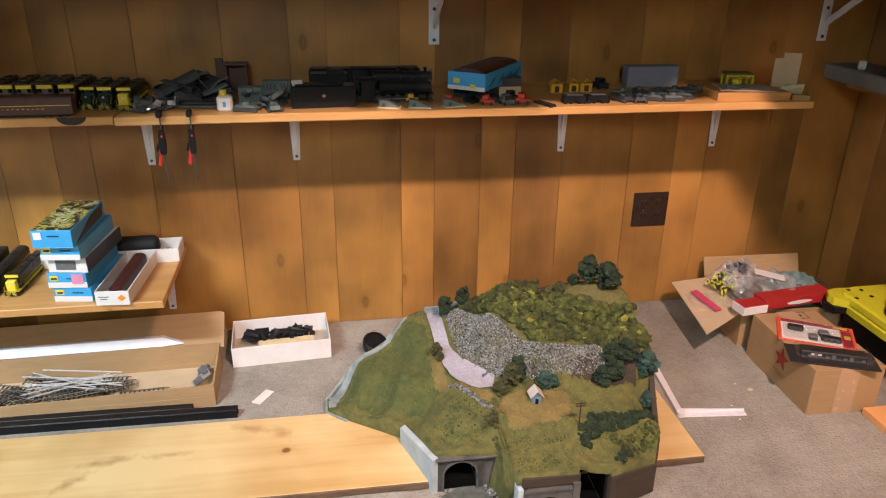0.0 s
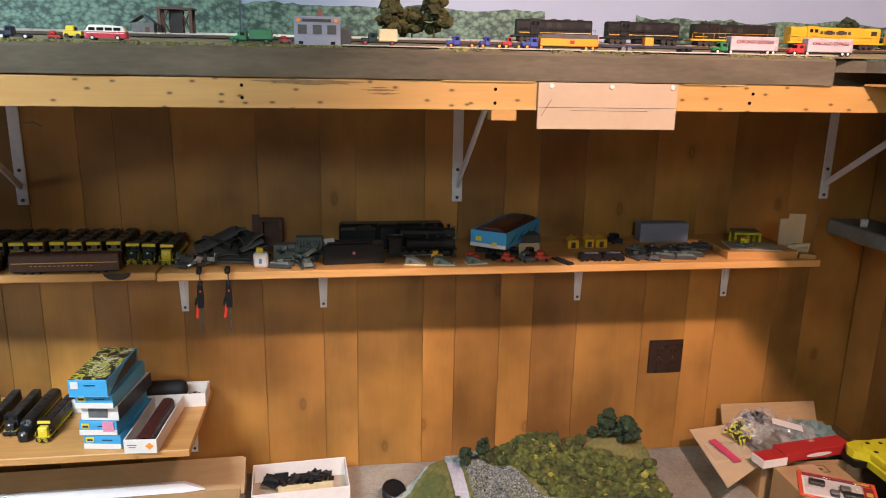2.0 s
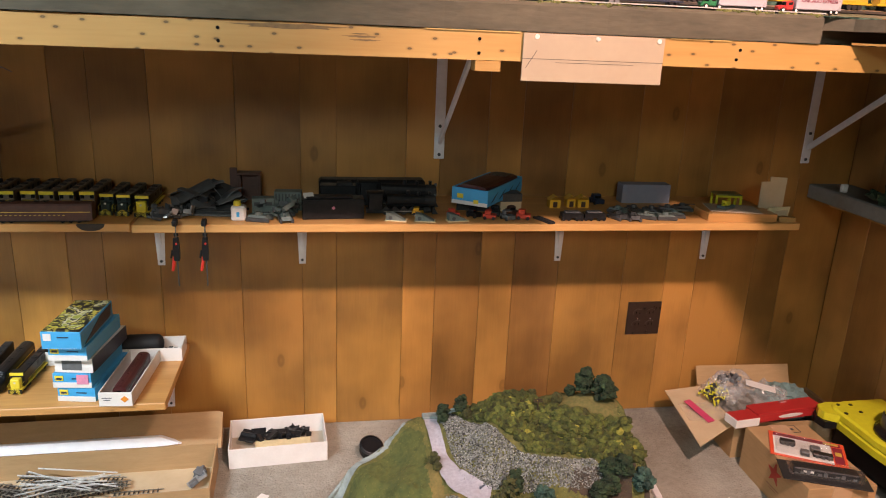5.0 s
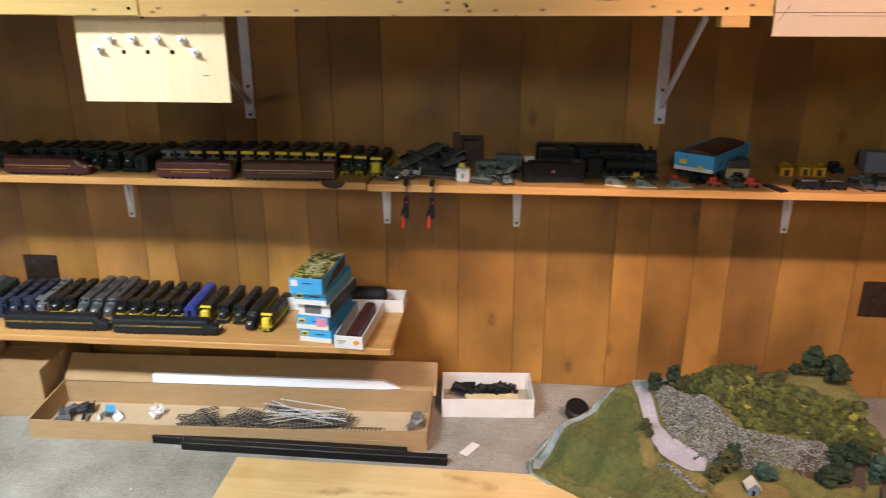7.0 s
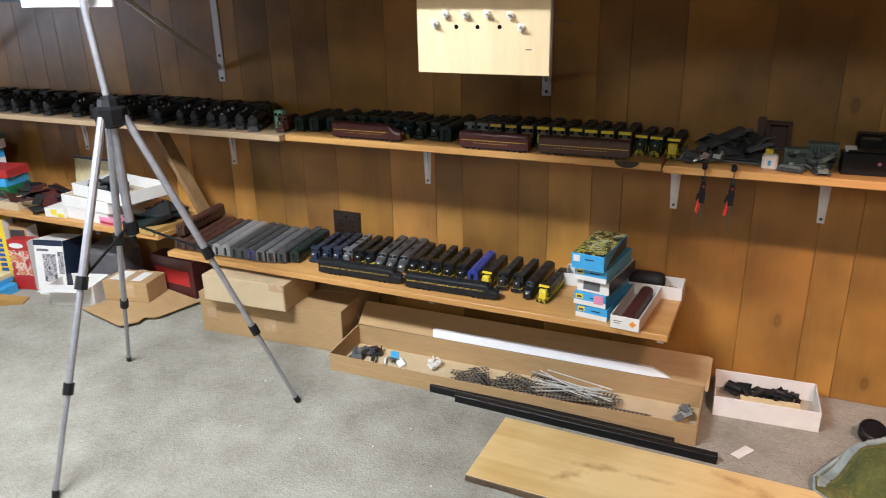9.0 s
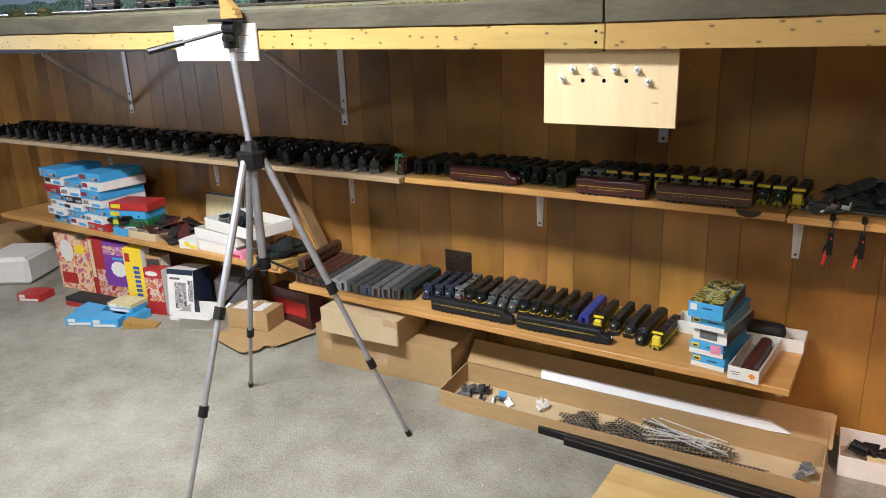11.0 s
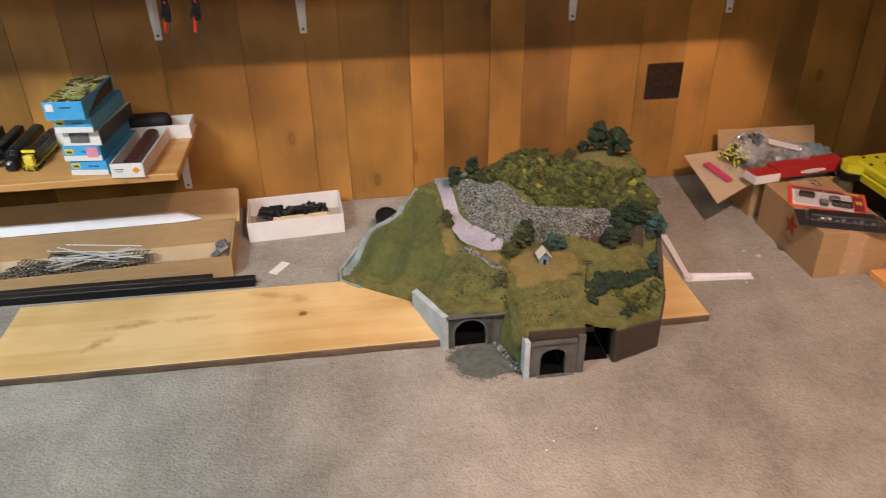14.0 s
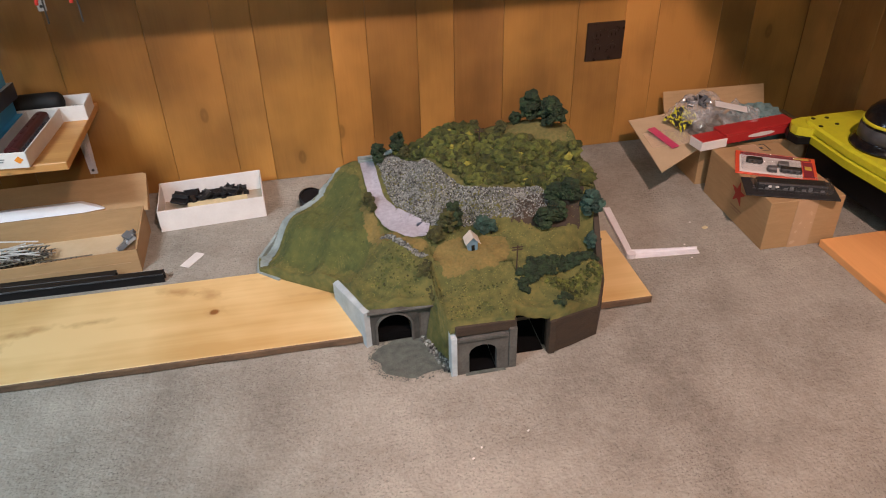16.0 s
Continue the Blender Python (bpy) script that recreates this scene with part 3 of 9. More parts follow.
def shelf_bracket(x, z_top, depth, drop, mat_=None):
    """Pressed steel bracket with a tapering web."""
    t = thing("shelf_bracket", "white enamelled steel shelf bracket screwed to the wall", "bracket", (x, WALL_Y, z_top), group="shelf brackets")
    part("wall_leg", prism([(-0.0095, -drop), (0.0095, -drop), (0.0165, -0.02), (0.0165, 0), (-0.0165, 0), (-0.0165, -0.02)], 1, -0.0035, -0.0005), STEELWHITE, t)
    part("arm", box(bmesh.new(), -0.0115, 0.0115, -depth, -0.004, -0.003, 0, 0.001), STEELWHITE, t)
    part("web", prism([(-0.0036, -drop + 0.02), (-0.0036, -0.003), (-depth + 0.01, -0.003), (-depth + 0.01, -0.008), (-0.02, -0.035)], 0, -0.004, 0.004), STEELWHITE, t)
    part("screw", rods(((0, -0.006, -drop + 0.012), (0, -0.003, -drop + 0.012), 0.004)), DKGREY, t)
    return t


UP, LOW, FARLOW = 0.745, 0.292, 0.350
shelf_board(-0.088, 1.662, 2.272, UP, 0.020, "orange pine shelf board crowded with model vehicles")
mid_shelf = shelf_board(-1.262, -0.094, 2.285, UP, 0.020, "orange pine shelf board lined with model locomotives")
part("scorch_mark", prism([(0.496 + 0.032 * math.cos(a), 0.0 + 0.018 * math.sin(a)) for a in [math.pi + math.pi * i / 14 for i in range(15)]], 1, -0.0008, 0.0004), mat("scorched_wood", (0.035, 0.022, 0.014), (0.015, 0.010, 0.007), 0.7), mid_shelf, "dark scorch on the edge")
shelf_board(-4.02, -1.268, 2.262, UP, 0.020, "pine shelf board lined with black model steam engines")
shelf_board(-1.80, -0.034, 2.236, LOW, 0.020, "low pine shelf board crowded with model trains")
shelf_board(-3.86, -1.835, 2.235, FARLOW, 0.022, "low pine shelf board stacked with hobby boxes")
for x in (-2.56, -1.753, -0.913, -0.095, 0.301, 1.085, 1.575, -3.37):
    shelf_bracket(x, UP - 0.0205, 0.27, 0.187)
for x in (-0.913, -0.097):
    shelf_bracket(x, LOW - 0.0205, 0.25, 0.187)
for x in (-2.60, -3.40):
    shelf_bracket(x, FARLOW - 0.0225, 0.25, 0.187)
strut = thing("wooden_strut", "dark stained wooden strut propping the shelf", "strut", (-1.60, 2.5, 0))
part("board", prism([(-0.318, 0.375), (-0.298, 0.375), (-0.490, 0.7235), (-0.512, 0.7235)], 1, -0.01, 0.045), DARKWOOD, strut)
strut.location = (-1.50, 2.44, 0)

# ---- the layout above ----
DECK = 1.272


def beam_bracket(x):
    """Large folded steel bracket with a diagonal brace under the layout."""
    t = thing("layout_bracket", "large white steel bracket with a diagonal brace", "bracket", (x, WALL_Y, 0), group="layout brackets")
    part("wall_leg", box(bmesh.new(), -0.015, 0.015, -0.004, -0.0005, 0.855, 1.168, 0.001), STEELWHITE, t)
    part("arm", box(bmesh.new(), -0.015, 0.015, -0.44, -0.005, 1.163, 1.167, 0.001), STEELWHITE, t)
    br = bmesh.new()
    a, b = Vector((0, -0.006, 0.905)), Vector((0, -0.40, 1.160))
    m = Matrix.Translation((a + b) / 2) @ (b - a).to_track_quat("Z", "Y").to_matrix().to_4x4()
    box(br, -0.004, 0.004, -0.009, 0.009, -(b - a).length / 2, (b - a).length / 2, 0.001, m)
    part("brace", br, STEELWHITE, t)
    for z in (0.868, 0.95):
        part("screw", rods(((0, -0.0065, z), (0, -0.004, z), 0.005)), DKGREY, t)
    return t


for x in (-3.12, -1.763, -0.498, 0.696, 1.877):
    beam_bracket(x)

layout_right = thing("layout_table", "model railway table of brown painted foam on a pine frame", "model railway", group="layout tables")
part("front_beam", prism([(-0.40, 1.169), (1.96, 1.174), (1.96, 1.222), (-0.40, 1.219)], 1, 1.80, 1.838), BEAMWOOD, layout_right, "knotty pine front beam")
part("foam_deck", loft([[(x, 1.796 + 0.002 * math.sin(x * 23), 1.2225), (x, 1.792 + 0.003 * math.sin(x * 17), DECK - 0.006), (x, 1.80, DECK), (x, 2.575, DECK), (x, 2.575, 1.2225)] for x in [-0.40 + i * 0.0419 for i in range(41)]]), FOAM, layout_right, "brown painted foam with a rough edge")
part("beam_block", box(bmesh.new(), 0.622, 0.668, 1.7985, 1.836, 1.152, 1.1705, 0.001), BEAMWOOD, layout_right)
part("rear_beam", box(bmesh.new(), -0.40, 1.95, 2.545, 2.583, 1.170, 1.2195), BEAMWOOD, layout_right)
for x in (-0.2, 0.55, 1.2):
    part("joist", box(bmesh.new(), x - 0.019, x + 0.019, 1.838, 2.545, 1.170, 1.2195), BEAMWOOD, layout_right)
for x, z in ((0.628, 1.207), (0.628, 1.183), (1.12, 1.205), (1.115, 1.188), (0.19, 1.208), (0.19, 1.187)):
    part("screw", rods(((x, 1.7985, z), (x, 1.802, z), 0.003)), DARKHOLE, layout_right)
STAIN = mat("bark_stain", (0.24, 0.15, 0.06), (0.11, 0.075, 0.04), 0.85, scale=90)
for cx, w_, z0, z1 in ((0.305, 0.085, 1.2105, 1.2188), (0.425, 0.030, 1.2010, 1.2045), (0.430, 0.024, 1.1955, 1.1985), (0.422, 0.016, 1.2060, 1.2080)):
    part("stain", prism([(cx + w_ * math.cos(a) * (1 + 0.25 * math.sin(5 * a)), (z0 + z1) / 2 + (z1 - z0) / 2 * math.sin(a) * (1 + 0.3 * math.sin(7 * a))) for a in [2 * math.pi * i / 22 for i in range(22)]], 1, 1.7994, 1.8004), STAIN, layout_right, "dark bark stain")
for a, b in ((0.53, 0.70), (0.98, 1.10)):
    part("splinter_edge", box(bmesh.new(), a, b, 1.7968, 1.7998, 1.2195, 1.2214), BEAMLIT, layout_right)
# the return along the east wall
wing = thing("layout_return", "corner return of the model railway table", "model railway", group="layout tables")
part("foam_deck", prism([(1.340, 1.794), (1.385, 1.70), (1.46, 1.51), (1.58, 1.26), (1.66, 1.05), (2.045, 1.05), (2.045, 2.574), (1.26, 2.574), (1.26, 1.85)], 2, 1.247, DECK - 0.003), FOAM, wing)
part("foam_fill", prism([(1.40, 1.86), (2.045, 1.86), (2.045, 2.574), (1.26, 2.574), (1.26, 1.86)], 2, 1.2235, 1.247), FOAM, wing)
part("lip", prism([(1.345, 1.798), (1.47, 1.515), (1.59, 1.27), (1.64, 1.30), (1.40, 1.80)], 2, 1.2225, 1.2265), BEAMWOOD, wing)
part("block", box(bmesh.new(), 1.448, 1.466, 1.784, 1.7995, 1.186, 1.220), BEAMWOOD, wing)

layout_left = thing("layout_table", "long model railway table of brown painted foam on a pine frame", "model railway", (-0.40, 0, 1.195), group="layout tables")
part("front_beam", box(bmesh.new(), -4.2, -0.002, 1.80, 1.838, -0.026, 0.024, 0.002), BEAMLIT, layout_left, "knotty pine front beam")
part("foam_deck", loft([[(x, 1.796 + 0.002 * math.sin(x * 23), 0.0275), (x, 1.792 + 0.003 * math.sin(x * 17), DECK - 1.201), (x, 1.80, DECK - 1.195), (x, 2.575, DECK - 1.195), (x, 2.575, 0.0275)] for x in [-4.2 + i * 0.0699 for i in range(61)]]), FOAM, layout_left, "brown painted foam with a rough edge")
part("rear_beam", box(bmesh.new(), -4.2, -0.002, 2.545, 2.583, -0.026, 0.024), BEAMWOOD, layout_left)
for x in (-0.6, -1.8, -3.0):
    part("joist", box(bmesh.new(), x - 0.019, x + 0.019, 1.838, 2.545, -0.026, 0.024), BEAMWOOD, layout_left)
for x in (-0.02, -0.85):
    for z in (-0.012, 0.010):
        part("screw", rods(((x, 1.7985, z), (x, 1.802, z), 0.003)), DARKHOLE, layout_left)
layout_left.matrix_basis = pose(-0.40, 0, 1.195, 0, 0.55, 0)

# ---- boards and slabs on the floor ----
board = thing("pine_board", "wide knotty pine board lying flat on the carpet", "board", (0.392, 1.948, 0.0), -0.6)
part("plank", box(bmesh.new(), -0.835, 0.835, -0.140, 0.143, 0, 0.02, 0.0015), BOARDWOOD, board)
BARK = mat("bark_edge", (0.17, 0.105, 0.055), (0.07, 0.045, 0.028), 0.85, scale=30, stretch=(0.4, 1, 1), bump=0.5)
part("bark_edge", loft([[(x, -0.1402, 0.001), (x, -0.1432 + 0.0012 * math.sin(x * 31), 0.004), (x, -0.1428 + 0.001 * math.sin(x * 47), 0.0165), (x, -0.1402, 0.0192)] for x in [-0.834 + i * 0.0278 for i in range(61)]]), BARK, board, "dark brown bark along the edge")
single("pine_board", box(bmesh.new(), 0, 0.262, -0.60, 0.60, 0, 0.02, 0.0015), ORANGEPINE, "orange pine board lying on the carpet by the corner", "board", pose(1.728, 1.32, 0.0))

# ---- the scenery block with its tunnels ----
dio = thing("scenery_block", "handmade model mountain with three tunnel mouths on the carpet", "model scenery", (0, 0, 0))

# heights of the modelled ground: x, y, z of its features
LAND = [(0.355, 2.12, 0.028), (0.45, 2.03, 0.045), (0.54, 1.97, 0.065), (0.59, 1.81, 0.102), (0.70, 1.80, 0.106),
        (0.74, 1.68, 0.128), (0.86, 1.68, 0.128), (0.93, 1.71, 0.118), (1.05, 1.745, 0.080), (1.10, 1.83, 0.095),
        (0.72, 1.85, 0.160), (0.88, 1.86, 0.168), (0.82, 1.91, 0.172), (0.90, 1.80, 0.160), (1.06, 1.80, 0.145),
        (1.0, 1.90, 0.182), (0.70, 1.93, 0.172), (0.645, 2.08, 0.178), (0.632, 2.25, 0.195), (0.50, 2.15, 0.115),
        (0.58, 2.05, 0.150), (0.71, 2.18, 0.225), (0.80, 2.10, 0.262), (0.90, 1.99, 0.240), (0.99, 1.97, 0.235),
        (0.85, 2.16, 0.292), (1.0, 2.08, 0.300), (1.09, 1.95, 0.255), (1.05, 2.13, 0.315), (1.10, 2.12, 0.305)]
FRONT = [(0.355, 2.095), (0.40, 2.055), (0.54, 1.955), (0.585, 1.80), (0.729, 1.785), (0.733, 1.672), (0.868, 1.668), (0.872, 1.70), (0.945, 1.688), (1.062, 1.727), (1.10, 1.80), (1.118, 1.92)]
REAR = [(0.355, 2.14), (0.42, 2.20), (0.62, 2.275), (0.72, 2.275), (0.95, 2.22), (1.118, 2.13)]


def along(line, x):
    for (a, p), (b, q) in zip(line, line[1:]):
        if x <= b:
            return p + (q - p) * max(0.0, (x - a) / (b - a))
    return line[-1][1]


def land(x, y):
    s = w = 0.0
    for a, b, c in LAND:
        k = 1.0 / (((x - a) ** 2 + (y - b) ** 2) ** 1.6 + 1e-6)
        s, w = s + c * k, w + k
    return s / w + 0.006 * noise.noise(Vector((x * 25, y * 25, 0.3))) + 0.0025 * noise.noise(Vector((x * 90, y * 90, 1.3)))


def ground_patch(x0, x1, nx, ny, f0, f1, lift=0.0, skirt=None):
    """A sheet on the modelled ground between two lines, with sides down to skirt."""
    bm = bmesh.new()
    rows = []
    for i in range(nx + 1):
        x = x0 + (x1 - x0) * i / nx
        a, b = f0(x), f1(x)
        rows.append([bm.verts.new((x, a + (b - a) * j / ny, land(x, a + (b - a) * j / ny) + lift)) for j in range(ny + 1)])
    for r, s in zip(rows, rows[1:]):
        for j in range(ny):
            bm.faces.new((r[j], s[j], s[j + 1], r[j + 1]))
    if skirt is not None:
        edge = [r[0] for r in rows] + rows[-1][1:] + [r[-1] for r in rows[::-1]][1:] + rows[0][::-1][1:-1]
        low = [bm.verts.new((v.co.x, v.co.y, skirt(v.co.x, v.co.y))) for v in edge]
        n = len(edge)
        for i in range(n):
            j = (i + 1) % n
            bm.faces.new((edge[i], low[i], low[j], edge[j]))
    bmesh.ops.recalc_face_normals(bm, faces=bm.faces)
    return bm


def under(x, y):
    if x < 0.575:
        return 0.021
    if 0.59 < x < 0.73:
        return land(x, y) - 0.02
    if 0.733 <= x <= 0.95:
        return land(x, y) - 0.025
    return 0.001


part("grass_ground", ground_patch(0.355, 1.118, 132, 64, lambda x: along(FRONT, x), lambda x: along(REAR, x), 0.0, under), GRASS, dio, "mossy green scatter over modelled ground", True)
# body beneath: plaster edge on the left, dark earth on the right
def upright(pts, z0, tops, thick=0.012):
    bm = bmesh.new()
    for (a, b), (c, d), za, zb in zip(pts, pts[1:], tops, tops[1:]):
        n = Vector((-(d - b), c - a)).normalized() * thick
        quad = [(a, b), (c, d), (c + n.x, d + n.y), (a + n.x, b + n.y)]
        lo = [bm.verts.new((x, y, z0)) for x, y in quad]
        hi = [bm.verts.new((x, y, z)) for (x, y), z in zip(quad, (za, zb, zb, za))]
        bm.faces.new(lo[::-1]), bm.faces.new(hi)
        for i in range(4):
            j = (i + 1) % 4
            bm.faces.new((lo[i], lo[j], hi[j], hi[i]))
    bmesh.ops.recalc_face_normals(bm, faces=bm.faces)
    return bm


part("earth_side", upright([(0.945, 1.684), (1.0, 1.70), (1.064, 1.722), (1.103, 1.795), (1.122, 1.92), (1.122, 2.13)], 0.001, [0.085, 0.082, 0.076, 0.086, 0.22, 0.30]), EARTH, dio, "dark brown layered earth bank")
part("earth_cheek", upright([(0.945, 1.80), (0.945, 1.684)], 0.001, [0.10, 0.085]), EARTH, dio)
part("rear_side", upright([(1.118, 2.134), (0.95, 2.224), (0.72, 2.279), (0.62, 2.279)], 0.001, [0.30, 0.27, 0.22, 0.19], 0.01), BLUEGREY, dio)
part("plaster_edge", upright([(0.62, 2.283), (0.42, 2.208), (0.350, 2.145), (0.350, 2.092), (0.40, 2.047)], 0.001, [0.185, 0.080, 0.026, 0.022, 0.024], 0.008), BLUEGREY, dio, "bare bluish plaster edge")


def arch_face(cx, y, half, top, hole_half, spring, rise, thick, z0=0.0, n=10):
    """A wall with an arched opening through it."""
    inner = [(cx - hole_half, z0), (cx - hole_half, spring)]
    inner += [(cx - hole_half * math.cos(math.pi * i / n), spring + rise * math.sin(math.pi * i / n)) for i in range(1, n)]
    inner += [(cx + hole_half, spring), (cx + hole_half, z0)]
    outer = [(cx - half, z0), (cx - half, spring)]
    outer += [(cx - half + 2 * half * i / n, top) for i in range(1, n)]
    outer[2] = (cx - half, top)
    outer[-1] = (cx + half, top)
    outer += [(cx + half, spring), (cx + half, z0)]
    bm = bmesh.new()
    f = [[bm.verts.new((x, yy, z)) for x, z in line] for yy in (y, y + thick) for line in (inner, outer)]
    for i in range(len(inner) - 1):
        bm.faces.new((f[0][i], f[1][i], f[1][i + 1], f[0][i + 1]))
        bm.faces.new((f[2][i], f[2][i + 1], f[3][i + 1], f[3][i]))
        bm.faces.new((f[0][i], f[0][i + 1], f[2][i + 1], f[2][i]))
        bm.faces.new((f[1][i], f[3][i], f[3][i + 1], f[1][i + 1]))
    bmesh.ops.recalc_face_normals(bm, faces=bm.faces)
    return bm


def arch_ring(cx, y, r0, r1, spring, rise, z0, thick, n=12):
    pts = []
    for r, e in ((r0, 0.0), (r1, r1 - r0)):
        line = [(cx - r, z0)] + [(cx - r * math.cos(math.pi * i / n), spring + (rise + e) * math.sin(math.pi * i / n)) for i in range(n + 1)] + [(cx + r, z0)]
        pts.append(line)
    bm = bmesh.new()
    f = [[bm.verts.new((x, yy, z)) for x, z in line] for yy in (y, y + thick) for line in pts]
    for i in range(len(pts[0]) - 1):
        for a, b in ((0, 1), (1, 3), (3, 2), (2, 0)):
            bm.faces.new((f[a][i], f[b][i], f[b][i + 1], f[a][i + 1]))
    bmesh.ops.recalc_face_normals(bm, faces=bm.faces)
    return bm


def tunnel(x0, x1, y0, y1, z1):
    """An open tube behind a mouth, near-black to paint in its shade."""
    return boxes((x0 - 0.004, x0, y0, y1, 0.001, z1), (x1, x1 + 0.004, y0, y1, 0.001, z1), (x0 - 0.004, x1 + 0.004, y0, y1, z1, z1 + 0.004), (x0 - 0.004, x1 + 0.004, y1, y1 + 0.004, 0.001, z1 + 0.004))


p1 = part("west_portal", arch_face(0.640, 1.792, 0.052, 0.088, 0.036, 0.044, 0.034, 0.014), DARKPORTAL, dio, "grey cast tunnel mouth with a round arch")
part("arch_ring", arch_ring(0.640, 1.788, 0.036, 0.0405, 0.044, 0.034, 0.001, 0.008), CONCRETE, p1)
part("coping", box(bmesh.new(), 0.585, 0.728, 1.784, 1.802, 0.086, 0.091, 0.001), CONCRETE, p1)
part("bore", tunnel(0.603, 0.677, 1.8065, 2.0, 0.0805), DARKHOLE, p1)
# black slabs cover the lit carpet and paint the bores' shade
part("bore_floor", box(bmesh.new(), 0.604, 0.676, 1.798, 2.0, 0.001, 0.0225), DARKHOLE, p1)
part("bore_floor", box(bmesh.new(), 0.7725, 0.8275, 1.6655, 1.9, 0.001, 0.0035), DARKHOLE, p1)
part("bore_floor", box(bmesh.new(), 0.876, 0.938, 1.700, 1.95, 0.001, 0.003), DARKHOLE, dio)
part("east_pier", box(bmesh.new(), 0.692, 0.722, 1.796, 1.812, 0.001, 0.086, 0.001), CONCRETE, p1)
wing_bm = loft([[(0.578, 1.786, 0.0), (0.578, 1.786, 0.092), (0.590, 1.792, 0.094), (0.590, 1.792, 0.0)], [(0.524, 1.950, 0.02), (0.524, 1.950, 0.062), (0.536, 1.956, 0.066), (0.536, 1.956, 0.02)]])
part("wing_wall", wing_bm, LITPLASTER, p1, "blue-grey plaster wing wall, lightened for the light on it")
p2 = part("east_portal", arch_face(0.800, 1.664, 0.052, 0.092, 0.0285, 0.052, 0.020, 0.014, 0.0, 6), CONCRETE, dio, "grey weathered cast tunnel mouth with angled corners")
part("lintel", prism([(0.748, 0.088), (0.758, 0.094), (0.842, 0.094), (0.852, 0.088)], 1, 1.660, 1.680), CONCRETE, p2)
part("left_pier", box(bmesh.new(), 0.735, 0.747, 1.660, 1.69, 0.001, 0.100, 0.001), LITPLASTER, p2)
part("right_pier", box(bmesh.new(), 0.853, 0.869, 1.662, 1.70, 0.001, 0.103, 0.001), CONCRETE, p2)
part("parapet", box(bmesh.new(), 0.745, 0.869, 1.667, 1.69, 0.096, 0.121, 0.002), EARTH, p2, "layered dark stone parapet")
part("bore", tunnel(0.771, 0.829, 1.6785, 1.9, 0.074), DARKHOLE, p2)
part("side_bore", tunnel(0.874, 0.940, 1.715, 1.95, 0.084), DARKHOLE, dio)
rng = random.Random(5)
part("mouth_ballast", prism([(0.668 + 0.078 * math.cos(a) * (1 + 0.10 * math.sin(5 * a) + 0.05 * math.sin(11 * a)), 1.742 + 0.064 * math.sin(a) * (1 + 0.07 * math.sin(7 * a + 1))) for a in [math.pi * 2 * i / 44 for i in range(44)]], 2, 0.0005, 0.0022), BALLAST, dio, "grey green ballast spread before the tunnel")
part("mouth_floor", box(bmesh.new(), 0.764, 0.846, 1.658, 1.672, 0.0005, 0.0025), BALLAST, dio)
part("side_slope", loft([[(0.705, 1.79, 0.0), (0.742, 1.69, 0.0), (0.742, 1.69, 0.10), (0.722, 1.79, 0.10)], [(0.735, 1.80, 0.0), (0.752, 1.70, 0.0), (0.752, 1.70, 0.125), (0.735, 1.80, 0.125)]]), GRASS, dio)


def raw_mesh(name, verts, faces, material, parent, label="", smooth=False):
    me = bpy.data.meshes.new(name)
    me.from_pydata(verts, [], faces)
    me.update()
    if smooth:
        for p in me.polygons:
            p.use_smooth = True
    me.materials.append(material)
    ob = new(name, me)
    ob.parent = parent
    ob["kind"] = "stuff"
    return tagged(ob, label) if label else ob


CUBE_F = [(0, 1, 3, 2), (4, 6, 7, 5), (0, 4, 5, 1), (2, 3, 7, 6), (0, 2, 6, 4), (1, 5, 7, 3)]


def chips(name, spots, size, material, parent, seed, label):
    k = random.Random(seed)
    V, F = [], []
    for x, y, z in spots:
        r = k.uniform(*size)
        m = Euler((k.uniform(0, 6), k.uniform(0, 6), k.uniform(0, 6))).to_matrix()
        d = (r, r * k.uniform(0.6, 1.1), r * k.uniform(0.4, 0.9))
        n = len(V)
        for i in range(8):
            c = Vector(((i >> 2 & 1) * 2 - 1, (i >> 1 & 1) * 2 - 1, (i & 1) * 2 - 1))
            c = m @ Vector((c.x * d[0] * k.uniform(0.6, 1), c.y * d[1] * k.uniform(0.6, 1), c.z * d[2] * k.uniform(0.6, 1)))
            V.append((x + c.x, y + c.y, z + c.z))
        F += [tuple(n + i for i in f) for f in CUBE_F]
    return raw_mesh(name, V, F, material, parent, label)


def inside(poly, x, y):
    c = False
    for (a, b), (p, q) in zip(poly, poly[1:] + poly[:1]):
        if (b > y) != (q > y) and x < (p - a) * (y - b) / (q - b) + a:
            c = not c
    return c


def scatter(poly, n, seed, lift=0.0):
    k = random.Random(seed)
    x0, x1 = min(p[0] for p in poly), max(p[0] for p in poly)
    y0, y1 = min(p[1] for p in poly), max(p[1] for p in poly)
    out = []
    while len(out) < n:
        x, y = k.uniform(x0, x1), k.uniform(y0, y1)
        if inside(poly, x, y):
            out.append((x, y, land(x, y) + lift))
    return out


